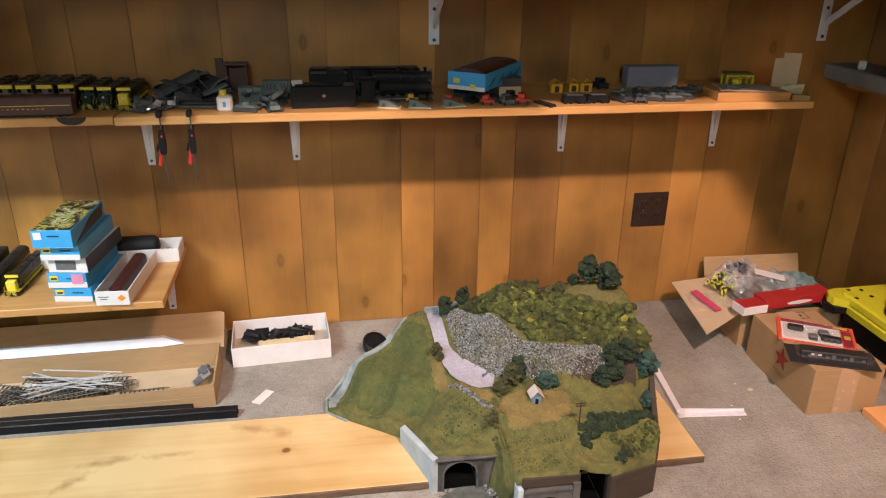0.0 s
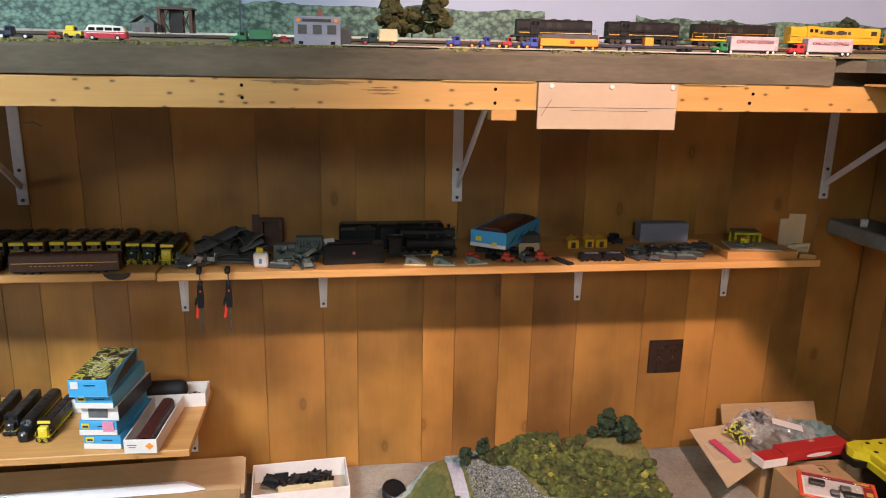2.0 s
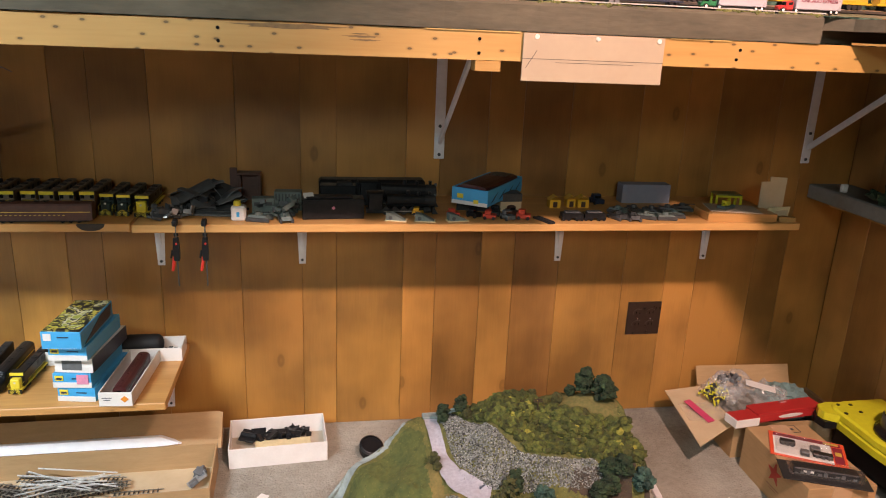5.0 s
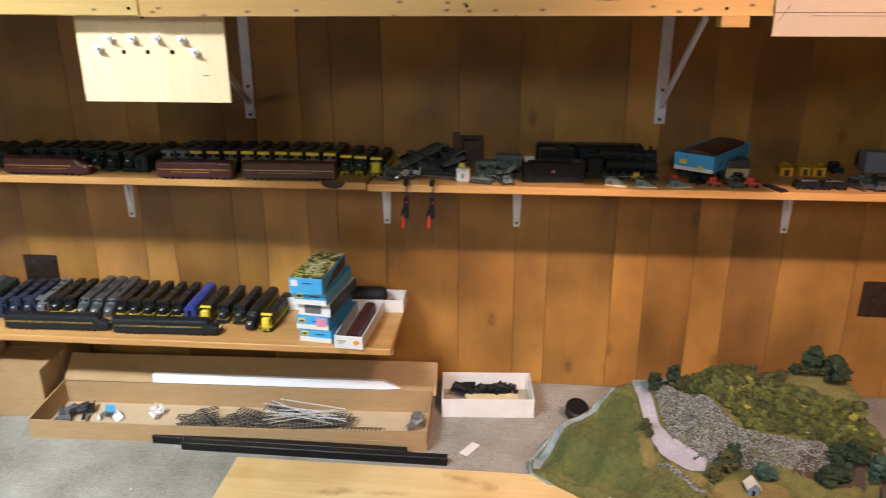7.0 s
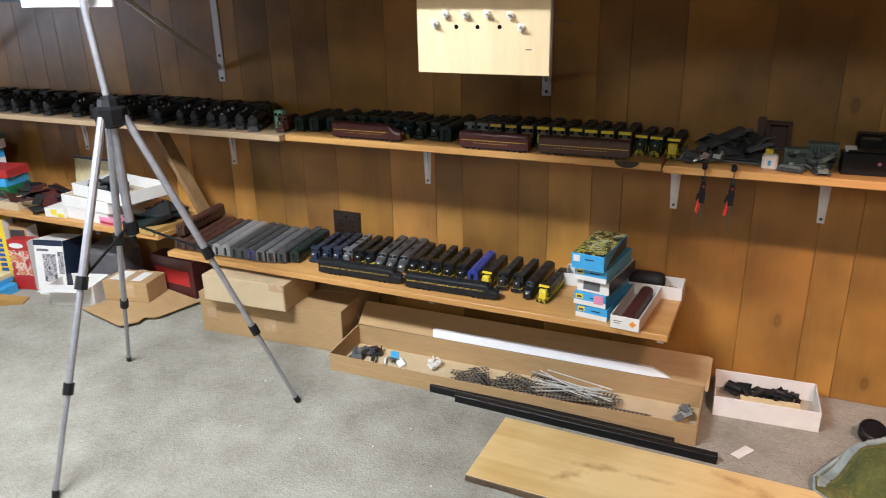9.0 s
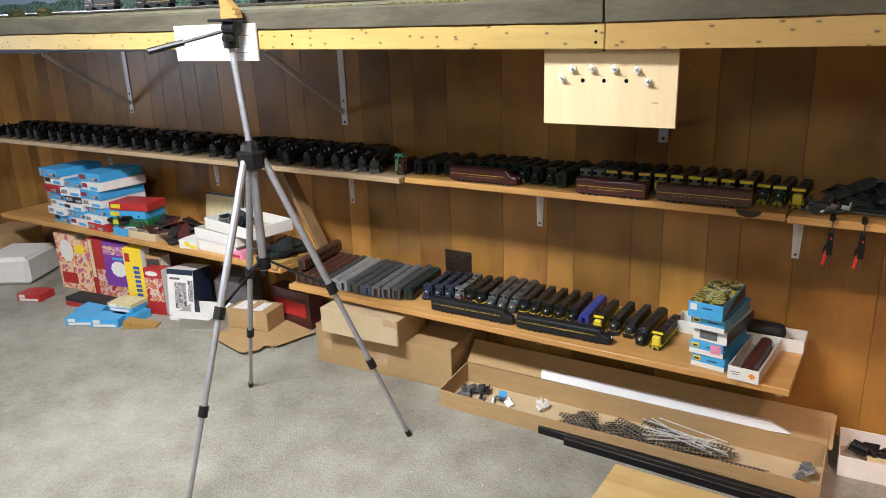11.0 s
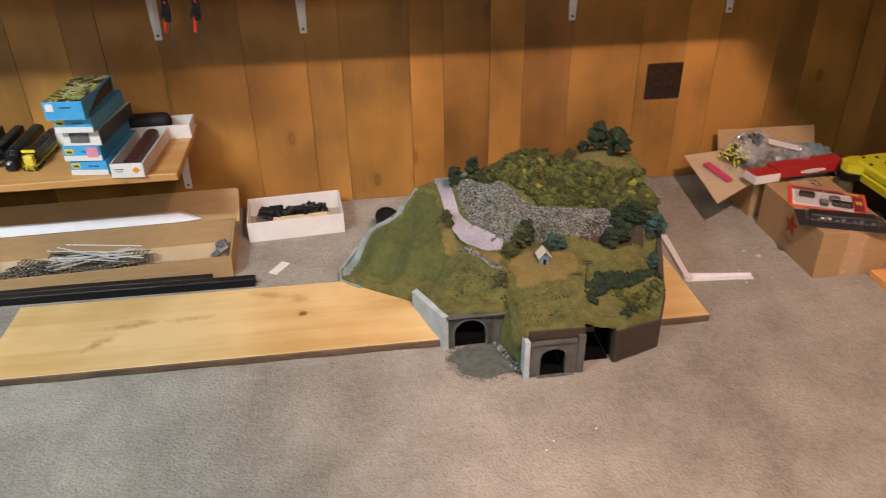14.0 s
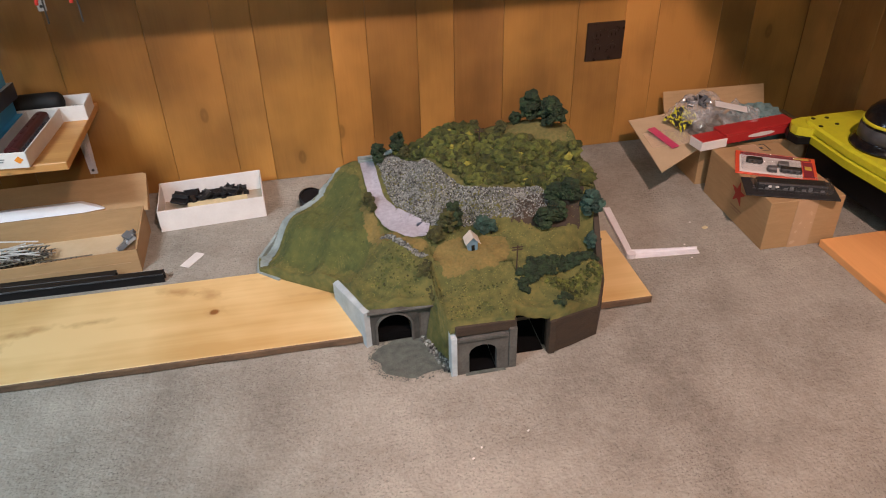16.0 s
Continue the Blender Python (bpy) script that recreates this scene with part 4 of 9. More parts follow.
ROCK = [(0.668, 2.24), (0.70, 2.27), (0.75, 2.17), (0.80, 2.06), (0.88, 1.985), (1.0, 1.975), (1.02, 1.93), (0.95, 1.91), (0.86, 1.935), (0.80, 1.945), (0.745, 1.965), (0.69, 2.05), (0.672, 2.14)]
chips("rock_face", scatter(ROCK, 9500, 11, 0.0005), (0.0010, 0.0026), STONE, dio, 3, "face of loose grey rock chips")
chips("rock_face", scatter(ROCK, 90, 12, 0.0005), (0.002, 0.0038), STONE, dio, 4, "larger grey rock chips")
chips("track_gravel", scatter([(0.655, 1.96), (0.70, 1.895), (0.73, 1.87), (0.715, 1.865), (0.675, 1.91), (0.64, 1.97)], 260, 13, 0.001), (0.0015, 0.004), STONE, dio, 5, "loose stones beside the track bed")
chips("pale_chip", scatter(ROCK, 700, 19, 0.0012), (0.0007, 0.0017), mat("pale_chip", (0.55, 0.56, 0.52), (0.40, 0.41, 0.38), 0.6), dio, 8, "pale flecks among the rock chips")
WHOLE = [(0.36, 2.10), (0.54, 1.96), (0.59, 1.81), (0.725, 1.79), (0.737, 1.68), (0.866, 1.675), (0.875, 1.71), (0.945, 1.695), (1.06, 1.735), (1.10, 1.81), (1.112, 1.92), (1.112, 2.12), (0.95, 2.21), (0.72, 2.265), (0.62, 2.265), (0.43, 2.19)]
chips("turf_fleck", scatter(WHOLE, 9000, 35, 0.0004), (0.0006, 0.0015), TURF, dio, 36, "fine turf flecks over the ground")
chips("mouth_grain", [(0.668 + 0.094 * math.sqrt(u) * math.cos(v), 1.742 + 0.078 * math.sqrt(u) * math.sin(v), 0.0016) for u, v in [(rng.random(), rng.uniform(0, 6.283)) for _ in range(1100)]], (0.0006, 0.0017), BALLAST, dio, 37, "loose ballast grains before the tunnel")
chips("mouth_gravel", [(x, y, 0.005) for x, y, _ in scatter([(0.70, 1.80), (0.745, 1.69), (0.73, 1.67), (0.69, 1.78)], 160, 14)], (0.001, 0.0035), STONE, dio, 6, "loose stones by the tunnel mouth")


def ribbon(centre, half, lift, n=40):
    """A strip that follows a bent centre line over the ground."""
    bm = bmesh.new()
    rows = []
    m = len(centre) - 1
    for i in range(n + 1):
        u = i / n * m
        j = min(int(u), m - 1)
        f = u - j
        f = f * f * (3 - 2 * f) * 0.5 + f * 0.5
        x = centre[j][0] + (centre[j + 1][0] - centre[j][0]) * f
        y = centre[j][1] + (centre[j + 1][1] - centre[j][1]) * f
        w = half[j] + (half[j + 1] - half[j]) * f
        dx, dy = centre[j + 1][0] - centre[j][0], centre[j + 1][1] - centre[j][1]
        d = math.hypot(dx, dy)
        nx, ny = -dy / d, dx / d
        zc = land(x, y) + lift
        row = []
        for k in range(7):
            s = (k / 3 - 1) * w * (1 + 0.08 * noise.noise(Vector((x * 60, y * 60, k))))
            px, py = x + nx * s, y + ny * s
            row.append(bm.verts.new((px, py, max(land(px, py) + 0.002, zc - abs(k - 3) * 0.0006))))
        rows.append(row)
    for a, b in zip(rows, rows[1:]):
        for k in range(6):
            bm.faces.new((a[k], a[k + 1], b[k + 1], b[k]))
    return bm


part("gravel_road", ribbon([(0.745, 1.945), (0.715, 1.955), (0.69, 1.985), (0.665, 2.03), (0.652, 2.09), (0.645, 2.16), (0.645, 2.26)], [0.022, 0.033, 0.034, 0.026, 0.017, 0.016, 0.017], 0.004), GRAVEL, dio, "pale pinkish gravel road bed", True)
part("road_end", box(bmesh.new(), 0.625, 0.668, 2.258, 2.285, 0.193, 0.204, 0.002), BLUEGREY, dio)


def patch_on(poly, lift, seed, step=0.0028):
    bm = bmesh.new()
    x0, x1 = min(p[0] for p in poly), max(p[0] for p in poly)
    y0, y1 = min(p[1] for p in poly), max(p[1] for p in poly)
    grid = {}
    nx, ny = int((x1 - x0) / step), int((y1 - y0) / step)
    for i in range(nx + 1):
        for j in range(ny + 1):
            x, y = x0 + i * step, y0 + j * step
            wob = 0.009 * noise.noise(Vector((x * 45, y * 45, seed))) + 0.006 * noise.noise(Vector((x * 190, y * 190, seed)))
            if inside(poly, x + wob, y + wob):
                grid[i, j] = bm.verts.new((x, y, land(x, y) + lift))
    for i, j in list(grid):
        q = [(i, j), (i + 1, j), (i + 1, j + 1), (i, j + 1)]
        if all(c in grid for c in q):
            bm.faces.new([grid[c] for c in q])
    return bm


part("sandy_yard", patch_on([(0.735, 1.86), (0.76, 1.80), (0.82, 1.795), (0.88, 1.80), (0.905, 1.84), (0.90, 1.885), (0.86, 1.895), (0.80, 1.90), (0.755, 1.895)], 0.0025, 3.0), DRYGRASS, dio, "dry sandy yard round the hut", True)
part("green_slope", patch_on([(0.375, 2.10), (0.45, 2.045), (0.54, 1.985), (0.60, 1.93), (0.625, 1.99), (0.615, 2.09), (0.62, 2.20), (0.58, 2.235), (0.45, 2.175)], 0.0012, 2.0), GREENSLOPE, dio, "deep green grass on the long slope", True)
part("plaster_rim", patch_on([(0.358, 2.10), (0.358, 2.140), (0.42, 2.200), (0.58, 2.260), (0.58, 2.246), (0.45, 2.186), (0.388, 2.128), (0.378, 2.095)], 0.0022, 6.0), BLUEGREY, dio, "bare bluish plaster showing along the rim", True)
part("dry_meadow", patch_on([(0.93, 2.13), (1.0, 2.06), (1.09, 2.05), (1.115, 2.12), (1.05, 2.165), (0.96, 2.2)], 0.002, 5.0), mat("olive_meadow", (0.185, 0.155, 0.05), (0.095, 0.10, 0.028), 0.95, scale=24, bump=0.8, bump_scale=420, fine=0.3), dio, "dry grass on the summit", True)
part("dry_bank", patch_on([(0.61, 1.99), (0.66, 1.93), (0.72, 1.88), (0.74, 1.90), (0.70, 1.925), (0.65, 1.98), (0.625, 2.1), (0.605, 2.1)], 0.002, 7.0), DRYGRASS, dio, "", True)
part("bare_bank", patch_on([(0.92, 1.91), (1.0, 1.88), (1.07, 1.88), (1.09, 1.92), (1.03, 1.945), (0.95, 1.955)], 0.002, 8.0), EARTH, dio, "", True)

ICO = bmesh.new()
bmesh.ops.create_icosphere(ICO, subdivisions=2, radius=1.0)
ICO_V, ICO_F = [v.co.copy() for v in ICO.verts], [tuple(v.index for v in f.verts) for f in ICO.faces]
ICO.free()


def clumps(name, spots, size, material, parent, seed, label="", kind="stuff", squash=0.8):
    """Ragged tufts of foam foliage."""
    k = random.Random(seed)
    V, F = [], []
    for x, y, z in spots:
        r = k.uniform(*size)
        o = Vector((k.uniform(0, 50), k.uniform(0, 50), k.uniform(0, 50)))
        n = len(V)
        for c in ICO_V:
            s = r * (1 + 0.65 * noise.noise(c * 2.3 + o) + 0.35 * noise.noise(c * 6 + o))
            V.append((x + c.x * s, y + c.y * s, z + c.z * s * squash))
        F += [tuple(n + i for i in f) for f in ICO_F]
    ob = raw_mesh(name, V, F, material, parent, label)
    if kind != "stuff":
        del ob["kind"]
    return ob


BUSH = [(0.715, 2.215), (0.735, 2.25), (0.80, 2.24), (0.90, 2.20), (0.96, 2.12), (1.02, 2.07), (1.09, 2.055), (1.118, 2.05), (1.122, 1.965), (1.10, 1.925), (1.06, 1.935), (1.0, 1.985), (0.88, 2.0), (0.81, 2.075), (0.76, 2.17)]
clumps("bush_cover", scatter(BUSH, 1500, 21, 0.004), (0.003, 0.0085), BUSHM, dio, 7, "dense olive foam bushes over the slope")
clumps("bush_cover", scatter(BUSH, 330, 33, 0.007), (0.008, 0.0155), BUSHM, dio, 27, "larger olive foam bushes over the slope")
clumps("bush_cover", scatter(BUSH, 22, 22, 0.011), (0.004, 0.0105), BUSHY, dio, 8, "yellowish foam bushes among the olive ones")
clumps("bush_cover", scatter(BUSH, 260, 23, 0.008), (0.003, 0.009), TREEO, dio, 9, "dark foam bushes among the olive ones")
clumps("hedge", scatter([(0.905, 1.765), (0.93, 1.80), (1.0, 1.815), (1.08, 1.825), (1.085, 1.80), (1.0, 1.785), (0.93, 1.755)], 240, 24, 0.006), (0.003, 0.0075), TREEM, dio, 10, "dark green hedge along the terrace")
clumps("hedge", scatter([(0.885, 1.745), (0.90, 1.775), (0.93, 1.775), (0.915, 1.735)], 50, 25, 0.003), (0.003, 0.0065), TREEM, dio, 11, "dark green hedge along the terrace")
clumps("hedge", scatter([(0.955, 1.70), (0.985, 1.735), (1.005, 1.725), (0.975, 1.695)], 30, 26, 0.003), (0.003, 0.007), TREEM, dio, 12, "dark green shrub over the bank")
clumps("brush", scatter([(0.945, 1.76), (1.07, 1.79), (1.09, 1.77), (1.0, 1.74)], 170, 27, 0.001), (0.0025, 0.0055), BUSHM, dio, 13, "olive brush on the terrace bank")
clumps("brush", scatter([(0.60, 1.86), (0.69, 1.80), (0.71, 1.86), (0.66, 1.93)], 150, 28, -0.0005), (0.0012, 0.0032), BUSHM, dio, 14, "low scrub above the tunnel mouth")
clumps("brush", scatter([(0.74, 1.675), (0.865, 1.675), (0.86, 1.76), (0.76, 1.78)], 140, 29, -0.0005), (0.001, 0.0026), BUSHM, dio, 15, "low scrub above the tunnel mouth")
clumps("brush", scatter([(0.40, 2.10), (0.55, 1.98), (0.62, 2.0), (0.60, 2.2), (0.5, 2.17)], 110, 30, 0.0), (0.0008, 0.002), BUSHM, dio, 16, "scattered tufts on the grass slope")
clumps("brush", scatter([(0.70, 1.83), (0.72, 1.79), (0.742, 1.75), (0.742, 1.80), (0.725, 1.86)], 60, 31, -0.002), (0.003, 0.006), TREEO, dio, 17, "scrub in the gully between the tunnels")
clumps("brush", [(0.553 + 0.005 * i, 1.955 - 0.004 * i, 0.055) for i in range(3)], (0.005, 0.008), TREEM, dio, 18, "dark tuft at the foot of the slope")


def tree(x, y, h, r, material, seed, label, dz=0.0):
    k = random.Random(seed)
    z = land(x, y) + dz
    t = part("tree", rods(((x, y, z - 0.004), (x + 0.002, y, z + h * 0.6), 0.0022, 0.001)), TRUNK, dio, label)
    spots = []
    for _ in range(60):
        a, u = k.uniform(0, 6.28), k.uniform(0.22, 0.95)
        w = r * (1 - abs(u - 0.5) * 1.1) * k.uniform(0.4, 1.0)
        spots.append((x + w * math.cos(a), y + w * math.sin(a), z + h * u))
    clumps("crown", spots, (r * 0.20, r * 0.42), material, t, seed + 1, kind="")
    return t


for i, (x, y, h, r, m_) in enumerate([(0.672, 2.215, 0.052, 0.019, TREEM), (0.722, 2.225, 0.062, 0.018, TREEM), (0.628, 2.075, 0.034, 0.013, TREEO), (0.634, 2.05, 0.022, 0.011, TREEO),
        (1.034, 2.150, 0.074, 0.028, TREEM), (1.075, 2.115, 0.070, 0.029, TREEM), (1.000, 2.165, 0.030, 0.014, TREEM), (0.755, 1.905, 0.036, 0.017, TREEO), (0.785, 1.925, 0.056, 0.019, TREEO), (0.800, 1.935, 0.066, 0.020, TREEM),
        (0.858, 1.905, 0.046, 0.017, TREEB), (0.875, 1.90, 0.032, 0.013, TREEB), (0.992, 1.885, 0.045, 0.022, TREEM), (1.02, 1.90, 0.048, 0.023, TREEM), (1.055, 1.915, 0.055, 0.024, TREEM), (1.03, 1.935, 0.050, 0.022, TREEM),
        (1.098, 1.895, 0.058, 0.023, TREEB), (1.10, 1.87, 0.040, 0.017, TREEB), (0.905, 2.19, 0.028, 0.012, TREEO), (0.96, 2.15, 0.030, 0.014, TREEO), (0.735, 2.20, 0.03, 0.015, TREEO)]):
    tree(x, y, h, r, m_, 60 + 3 * i, {TREEM: "dark green foam tree", TREEB: "bluish green foam tree", TREEO: "olive foam tree"}[m_])

# hut and telegraph poles
hx, hy = 0.823, 1.862
hz = land(hx, hy) - 0.001
hut = part("hut", box(bmesh.new(), hx - 0.011, hx + 0.011, hy - 0.010, hy + 0.012, hz, hz + 0.020, 0.0004), mat("hut_blue", (0.16, 0.27, 0.36), rough=0.6), dio, "small blue hut with a pale roof")
part("roof", prism([(hx - 0.016, hz + 0.018), (hx, hz + 0.035), (hx + 0.016, hz + 0.018), (hx + 0.016, hz + 0.020), (hx, hz + 0.0375), (hx - 0.016, hz + 0.020)], 1, hy - 0.015, hy + 0.016), mat("hut_roof", (0.62, 0.58, 0.50), rough=0.7), hut, "pale weathered gable roof")
part("gable", prism([(hx - 0.011, hz + 0.02), (hx + 0.011, hz + 0.02), (hx, hz + 0.033)], 1, hy - 0.0098, hy + 0.0115), MATS["hut_blue"], hut)
part("door", box(bmesh.new(), hx - 0.003, hx + 0.004, hy - 0.0108, hy - 0.0099, hz, hz + 0.014), GLASSD, hut)


def pole(x, y, h):
    z = land(x, y)
    p = part("telegraph_pole", rods(((x, y, z - 0.004), (x, y, z + h), 0.0017, 0.0013)), TRUNK, dio, "thin dark telegraph pole with crossarms")
    for d in (0.004, 0.010):
        part("crossarm", box(bmesh.new(), x - 0.011, x + 0.011, y - 0.0009, y + 0.0009, z + h - d - 0.0011, z + h - d + 0.0011), TRUNK, p)
    return p


pole(0.897, 1.775, 0.062)
pole(0.903, 2.125, 0.045)

# ---- model trains ----


def truck_set(t, y, wheels=2, half=0.0155, span=0.028, material=None):
    material = material or SATIN
    b = part("truck", box(bmesh.new(), -half, half, y - span / 2 - 0.004, y + span / 2 + 0.004, 0.0035, 0.0085, 0.0008), material, t)
    bm = bmesh.new()
    for i in range(wheels):
        yy = y - span / 2 + span * i / (wheels - 1)
        for s in (-1, 1):
            rod(bm, (s * (half - 0.0035), yy, 0.0055), (s * (half - 0.0005), yy, 0.0055), 0.0055, n=10)
    part("wheel_set", bm, material, b)


def roofed(w, z0, z1, shoulder, y, n=6):
    """Cross-section of a car body with a rounded roof."""
    pts = [(-w, y, z0), (-w, y, z1 - shoulder)]
    pts += [(-w * math.cos(math.pi * i / n), y, z1 - shoulder + shoulder * math.sin(math.pi * i / n)) for i in range(1, n)]
    return pts + [(w, y, z1 - shoulder), (w, y, z0)]


def hood_unit(label, length, paint, nose, frame_paint, chevrons=False, full_nose=False):
    """A road switcher: hood, cab, short nose, walkway and trucks; it looks towards -y."""
    t = thing("model_locomotive", label, "model locomotive", group="model locomotives")
    L = length
    part("walkway", box(bmesh.new(), -0.0165, 0.0165, 0.003, L - 0.003, 0.0095, 0.0135, 0.0006), frame_paint, t)
    part("hood", box(bmesh.new(), -0.0115, 0.0115, 0.042, L - 0.010, 0.0135, 0.0455, 0.0022), paint, t)
    part("hood_grille", boxes(*[(-0.0122, 0.0122, L * f, L * f + 0.012, 0.030, 0.040) for f in (0.55, 0.68, 0.84)]), WORN, t)
    for f in (0.45, 0.62, 0.80):
        part("fan", rods(((0, L * f, 0.045), (0, L * f, 0.0472), 0.0085), n=10), WORN, t)
    cab = part("cab", box(bmesh.new(), -0.0162, 0.0162, 0.022, 0.043, 0.0135, 0.0495, 0.0016), paint, t)
    part("cab_roof", box(bmesh.new(), -0.0168, 0.0168, 0.0205, 0.0445, 0.0485, 0.0515, 0.001), paint, cab)
    for s in (-1, 1):
        part("cab_window", box(bmesh.new(), s * 0.0105 - 0.0042, s * 0.0105 + 0.0042, 0.0213, 0.0222, 0.037, 0.0445), GLASSD, cab)
    part("brow", box(bmesh.new(), -0.0160, 0.0160, 0.0195, 0.0224, 0.0448, 0.0518), nose, cab)
    part("nose", box(bmesh.new(), -0.0115, 0.0115, 0.0055, 0.022, 0.0135, 0.040 if full_nose else 0.0335, 0.002), nose if full_nose or not chevrons else paint, t)
    part("headlight", rods(((0, 0.0045, 0.0315), (0, 0.006, 0.0315), 0.0028)), LAMPW, t)
    part("pilot", box(bmesh.new(), -0.0165, 0.0165, 0.0015, 0.0045, 0.003, 0.0135, 0.0005), paint if chevrons else frame_paint, t)
    part("fuel_tank", box(bmesh.new(), -0.0135, 0.0135, L * 0.38, L * 0.60, 0.0025, 0.0095, 0.0015), SATIN, t)
    part("coupler", box(bmesh.new(), -0.0022, 0.0022, -0.006, 0.003, 0.0055, 0.0085), SATIN, t)
    if chevrons:
        bm = bmesh.new()
        for i in range(3):
            for s in (-1, 1):
                m = Matrix.Translation((s * 0.0065, 0.0012, 0.0055 + i * 0.0042)) @ Matrix.Rotation(s * 0.65, 4, "Y")
                box(bm, -0.0065, 0.0065, -0.0004, 0.0004, -0.0007, 0.0007, m=m)
        part("chevron", bm, nose if nose is not paint else GOLD, t)
        part("handrail", rods(*[((s * 0.0158, 0.004, 0.013), (s * 0.0158, 0.004, 0.026), 0.0006) for s in (-1, 1)], *[((s * 0.0158, 0.004, 0.026), (s * 0.0158, 0.022, 0.0275), 0.0005) for s in (-1, 1)], *[((s * 0.0164, 0.045, 0.024), (s * 0.0164, L - 0.005, 0.024), 0.0005) for s in (-1, 1)], n=5), nose, t)
    truck_set(t, L * 0.2)
    truck_set(t, L * 0.8)
    return t


def cab_unit(label, length, paint, stripe, stripes=1, nose=True, lettered=True):
    """A streamlined passenger engine with rounded roof and sloping nose; it looks towards -y."""
    t = thing("model_locomotive", label, "model locomotive", group="model locomotives")
    L, w = length, 0.0168
    rings = []
    if nose:
        for y, ws, zt in ((0.0, 0.62, 0.026), (0.004, 0.80, 0.031), (0.014, 0.92, 0.0345), (0.023, 0.97, 0.038), (0.034, 1.0, 0.050)):
            rings.append(roofed(w * ws, 0.0065, zt, min(0.012, zt * 0.32), y))
    else:
        rings.append(roofed(w, 0.0065, 0.0495, 0.009, 0.0))
    rings += [roofed(w, 0.0065, 0.0505, 0.009, 0.04), roofed(w, 0.0065, 0.0505, 0.009, L)]
    part("body", loft(rings), paint, t, "", False)
    if nose:
        for s in (-1, 1):
            wbm = bmesh.new()
            m = Matrix.Translation((s * 0.0075, 0.0275, 0.0442)) @ Matrix.Rotation(-0.72, 4, "X")
            box(wbm, -0.0055, 0.0055, -0.0006, 0.0006, -0.0035, 0.0035, m=m)
            part("windscreen", wbm, GLASSD, t)
        part("headlight", rods(((0, -0.002, 0.024), (0, 0.003, 0.024), 0.003)), LAMPW, t)
    for f in (0.42, 0.5, 0.72, 0.8):
        part("roof_fan", rods(((0, L * f, 0.0495), (0, L * f, 0.0518), 0.007), n=10), SATIN, t)
    for i in range(stripes):
        z = 0.026 + i * 0.0028
        for s in (-1, 1):
            part("stripe", box(bmesh.new(), s * w - 0.0003, s * w + 0.0003, 0.045 if nose else 0.004, L - 0.004, z, z + (0.0018 if stripes == 1 else 0.0006)), stripe, t)
    if lettered:
        for s in (-1, 1):
            part("lettering", boxes(*[(s * w - 0.0004, s * w + 0.0004, 0.06 + k * (L - 0.1) / 14, 0.065 + k * (L - 0.1) / 14, 0.0190, 0.0204) for k in range(14)]), stripe, t)
    part("underframe", box(bmesh.new(), -0.0125, 0.0125, 0.010, L - 0.006, 0.003, 0.0068), SATIN, t)
    truck_set(t, L * 0.2, 3, 0.0145, 0.036)
    truck_set(t, L * 0.8, 3, 0.0145, 0.036)
    return t


def coach(label, length, paint, end_paint=None):
    """A passenger or baggage car seen from its end, with door, diaphragm and windows."""
    t = thing("model_coach", label, "model railway car", group="model railway cars")
    L, w = length, 0.0165
    part("body", loft([roofed(w, 0.007, 0.0505, 0.011, 0.0), roofed(w, 0.007, 0.0505, 0.011, L)]), paint, t)
    e = end_paint or paint
    part("diaphragm", boxes((-0.0085, -0.0055, -0.003, 0.0, 0.009, 0.041), (0.0055, 0.0085, -0.003, 0.0, 0.009, 0.041), (-0.0085, 0.0085, -0.003, 0.0, 0.038, 0.041)), e, t)
    part("end_door", box(bmesh.new(), -0.0052, 0.0052, -0.0008, 0.0002, 0.010, 0.0375), GLASSD, t)
    for s in (-1, 1):
        part("window_band", boxes(*[(s * w - 0.0003, s * w + 0.0003, 0.02 + k * (L - 0.04) / 11, 0.028 + k * (L - 0.04) / 11, 0.026, 0.034) for k in range(11)]), GLASSD, t)
    part("roof_vent", boxes(*[(-0.002, 0.002, L * f, L * f + 0.006, 0.050, 0.053) for f in (0.15, 0.35, 0.55, 0.75, 0.9)]), paint, t)
    part("underframe", box(bmesh.new(), -0.0115, 0.0115, L * 0.3, L * 0.7, 0.003, 0.0075), SATIN, t)
    truck_set(t, L * 0.14)
    truck_set(t, L * 0.86)
    return t


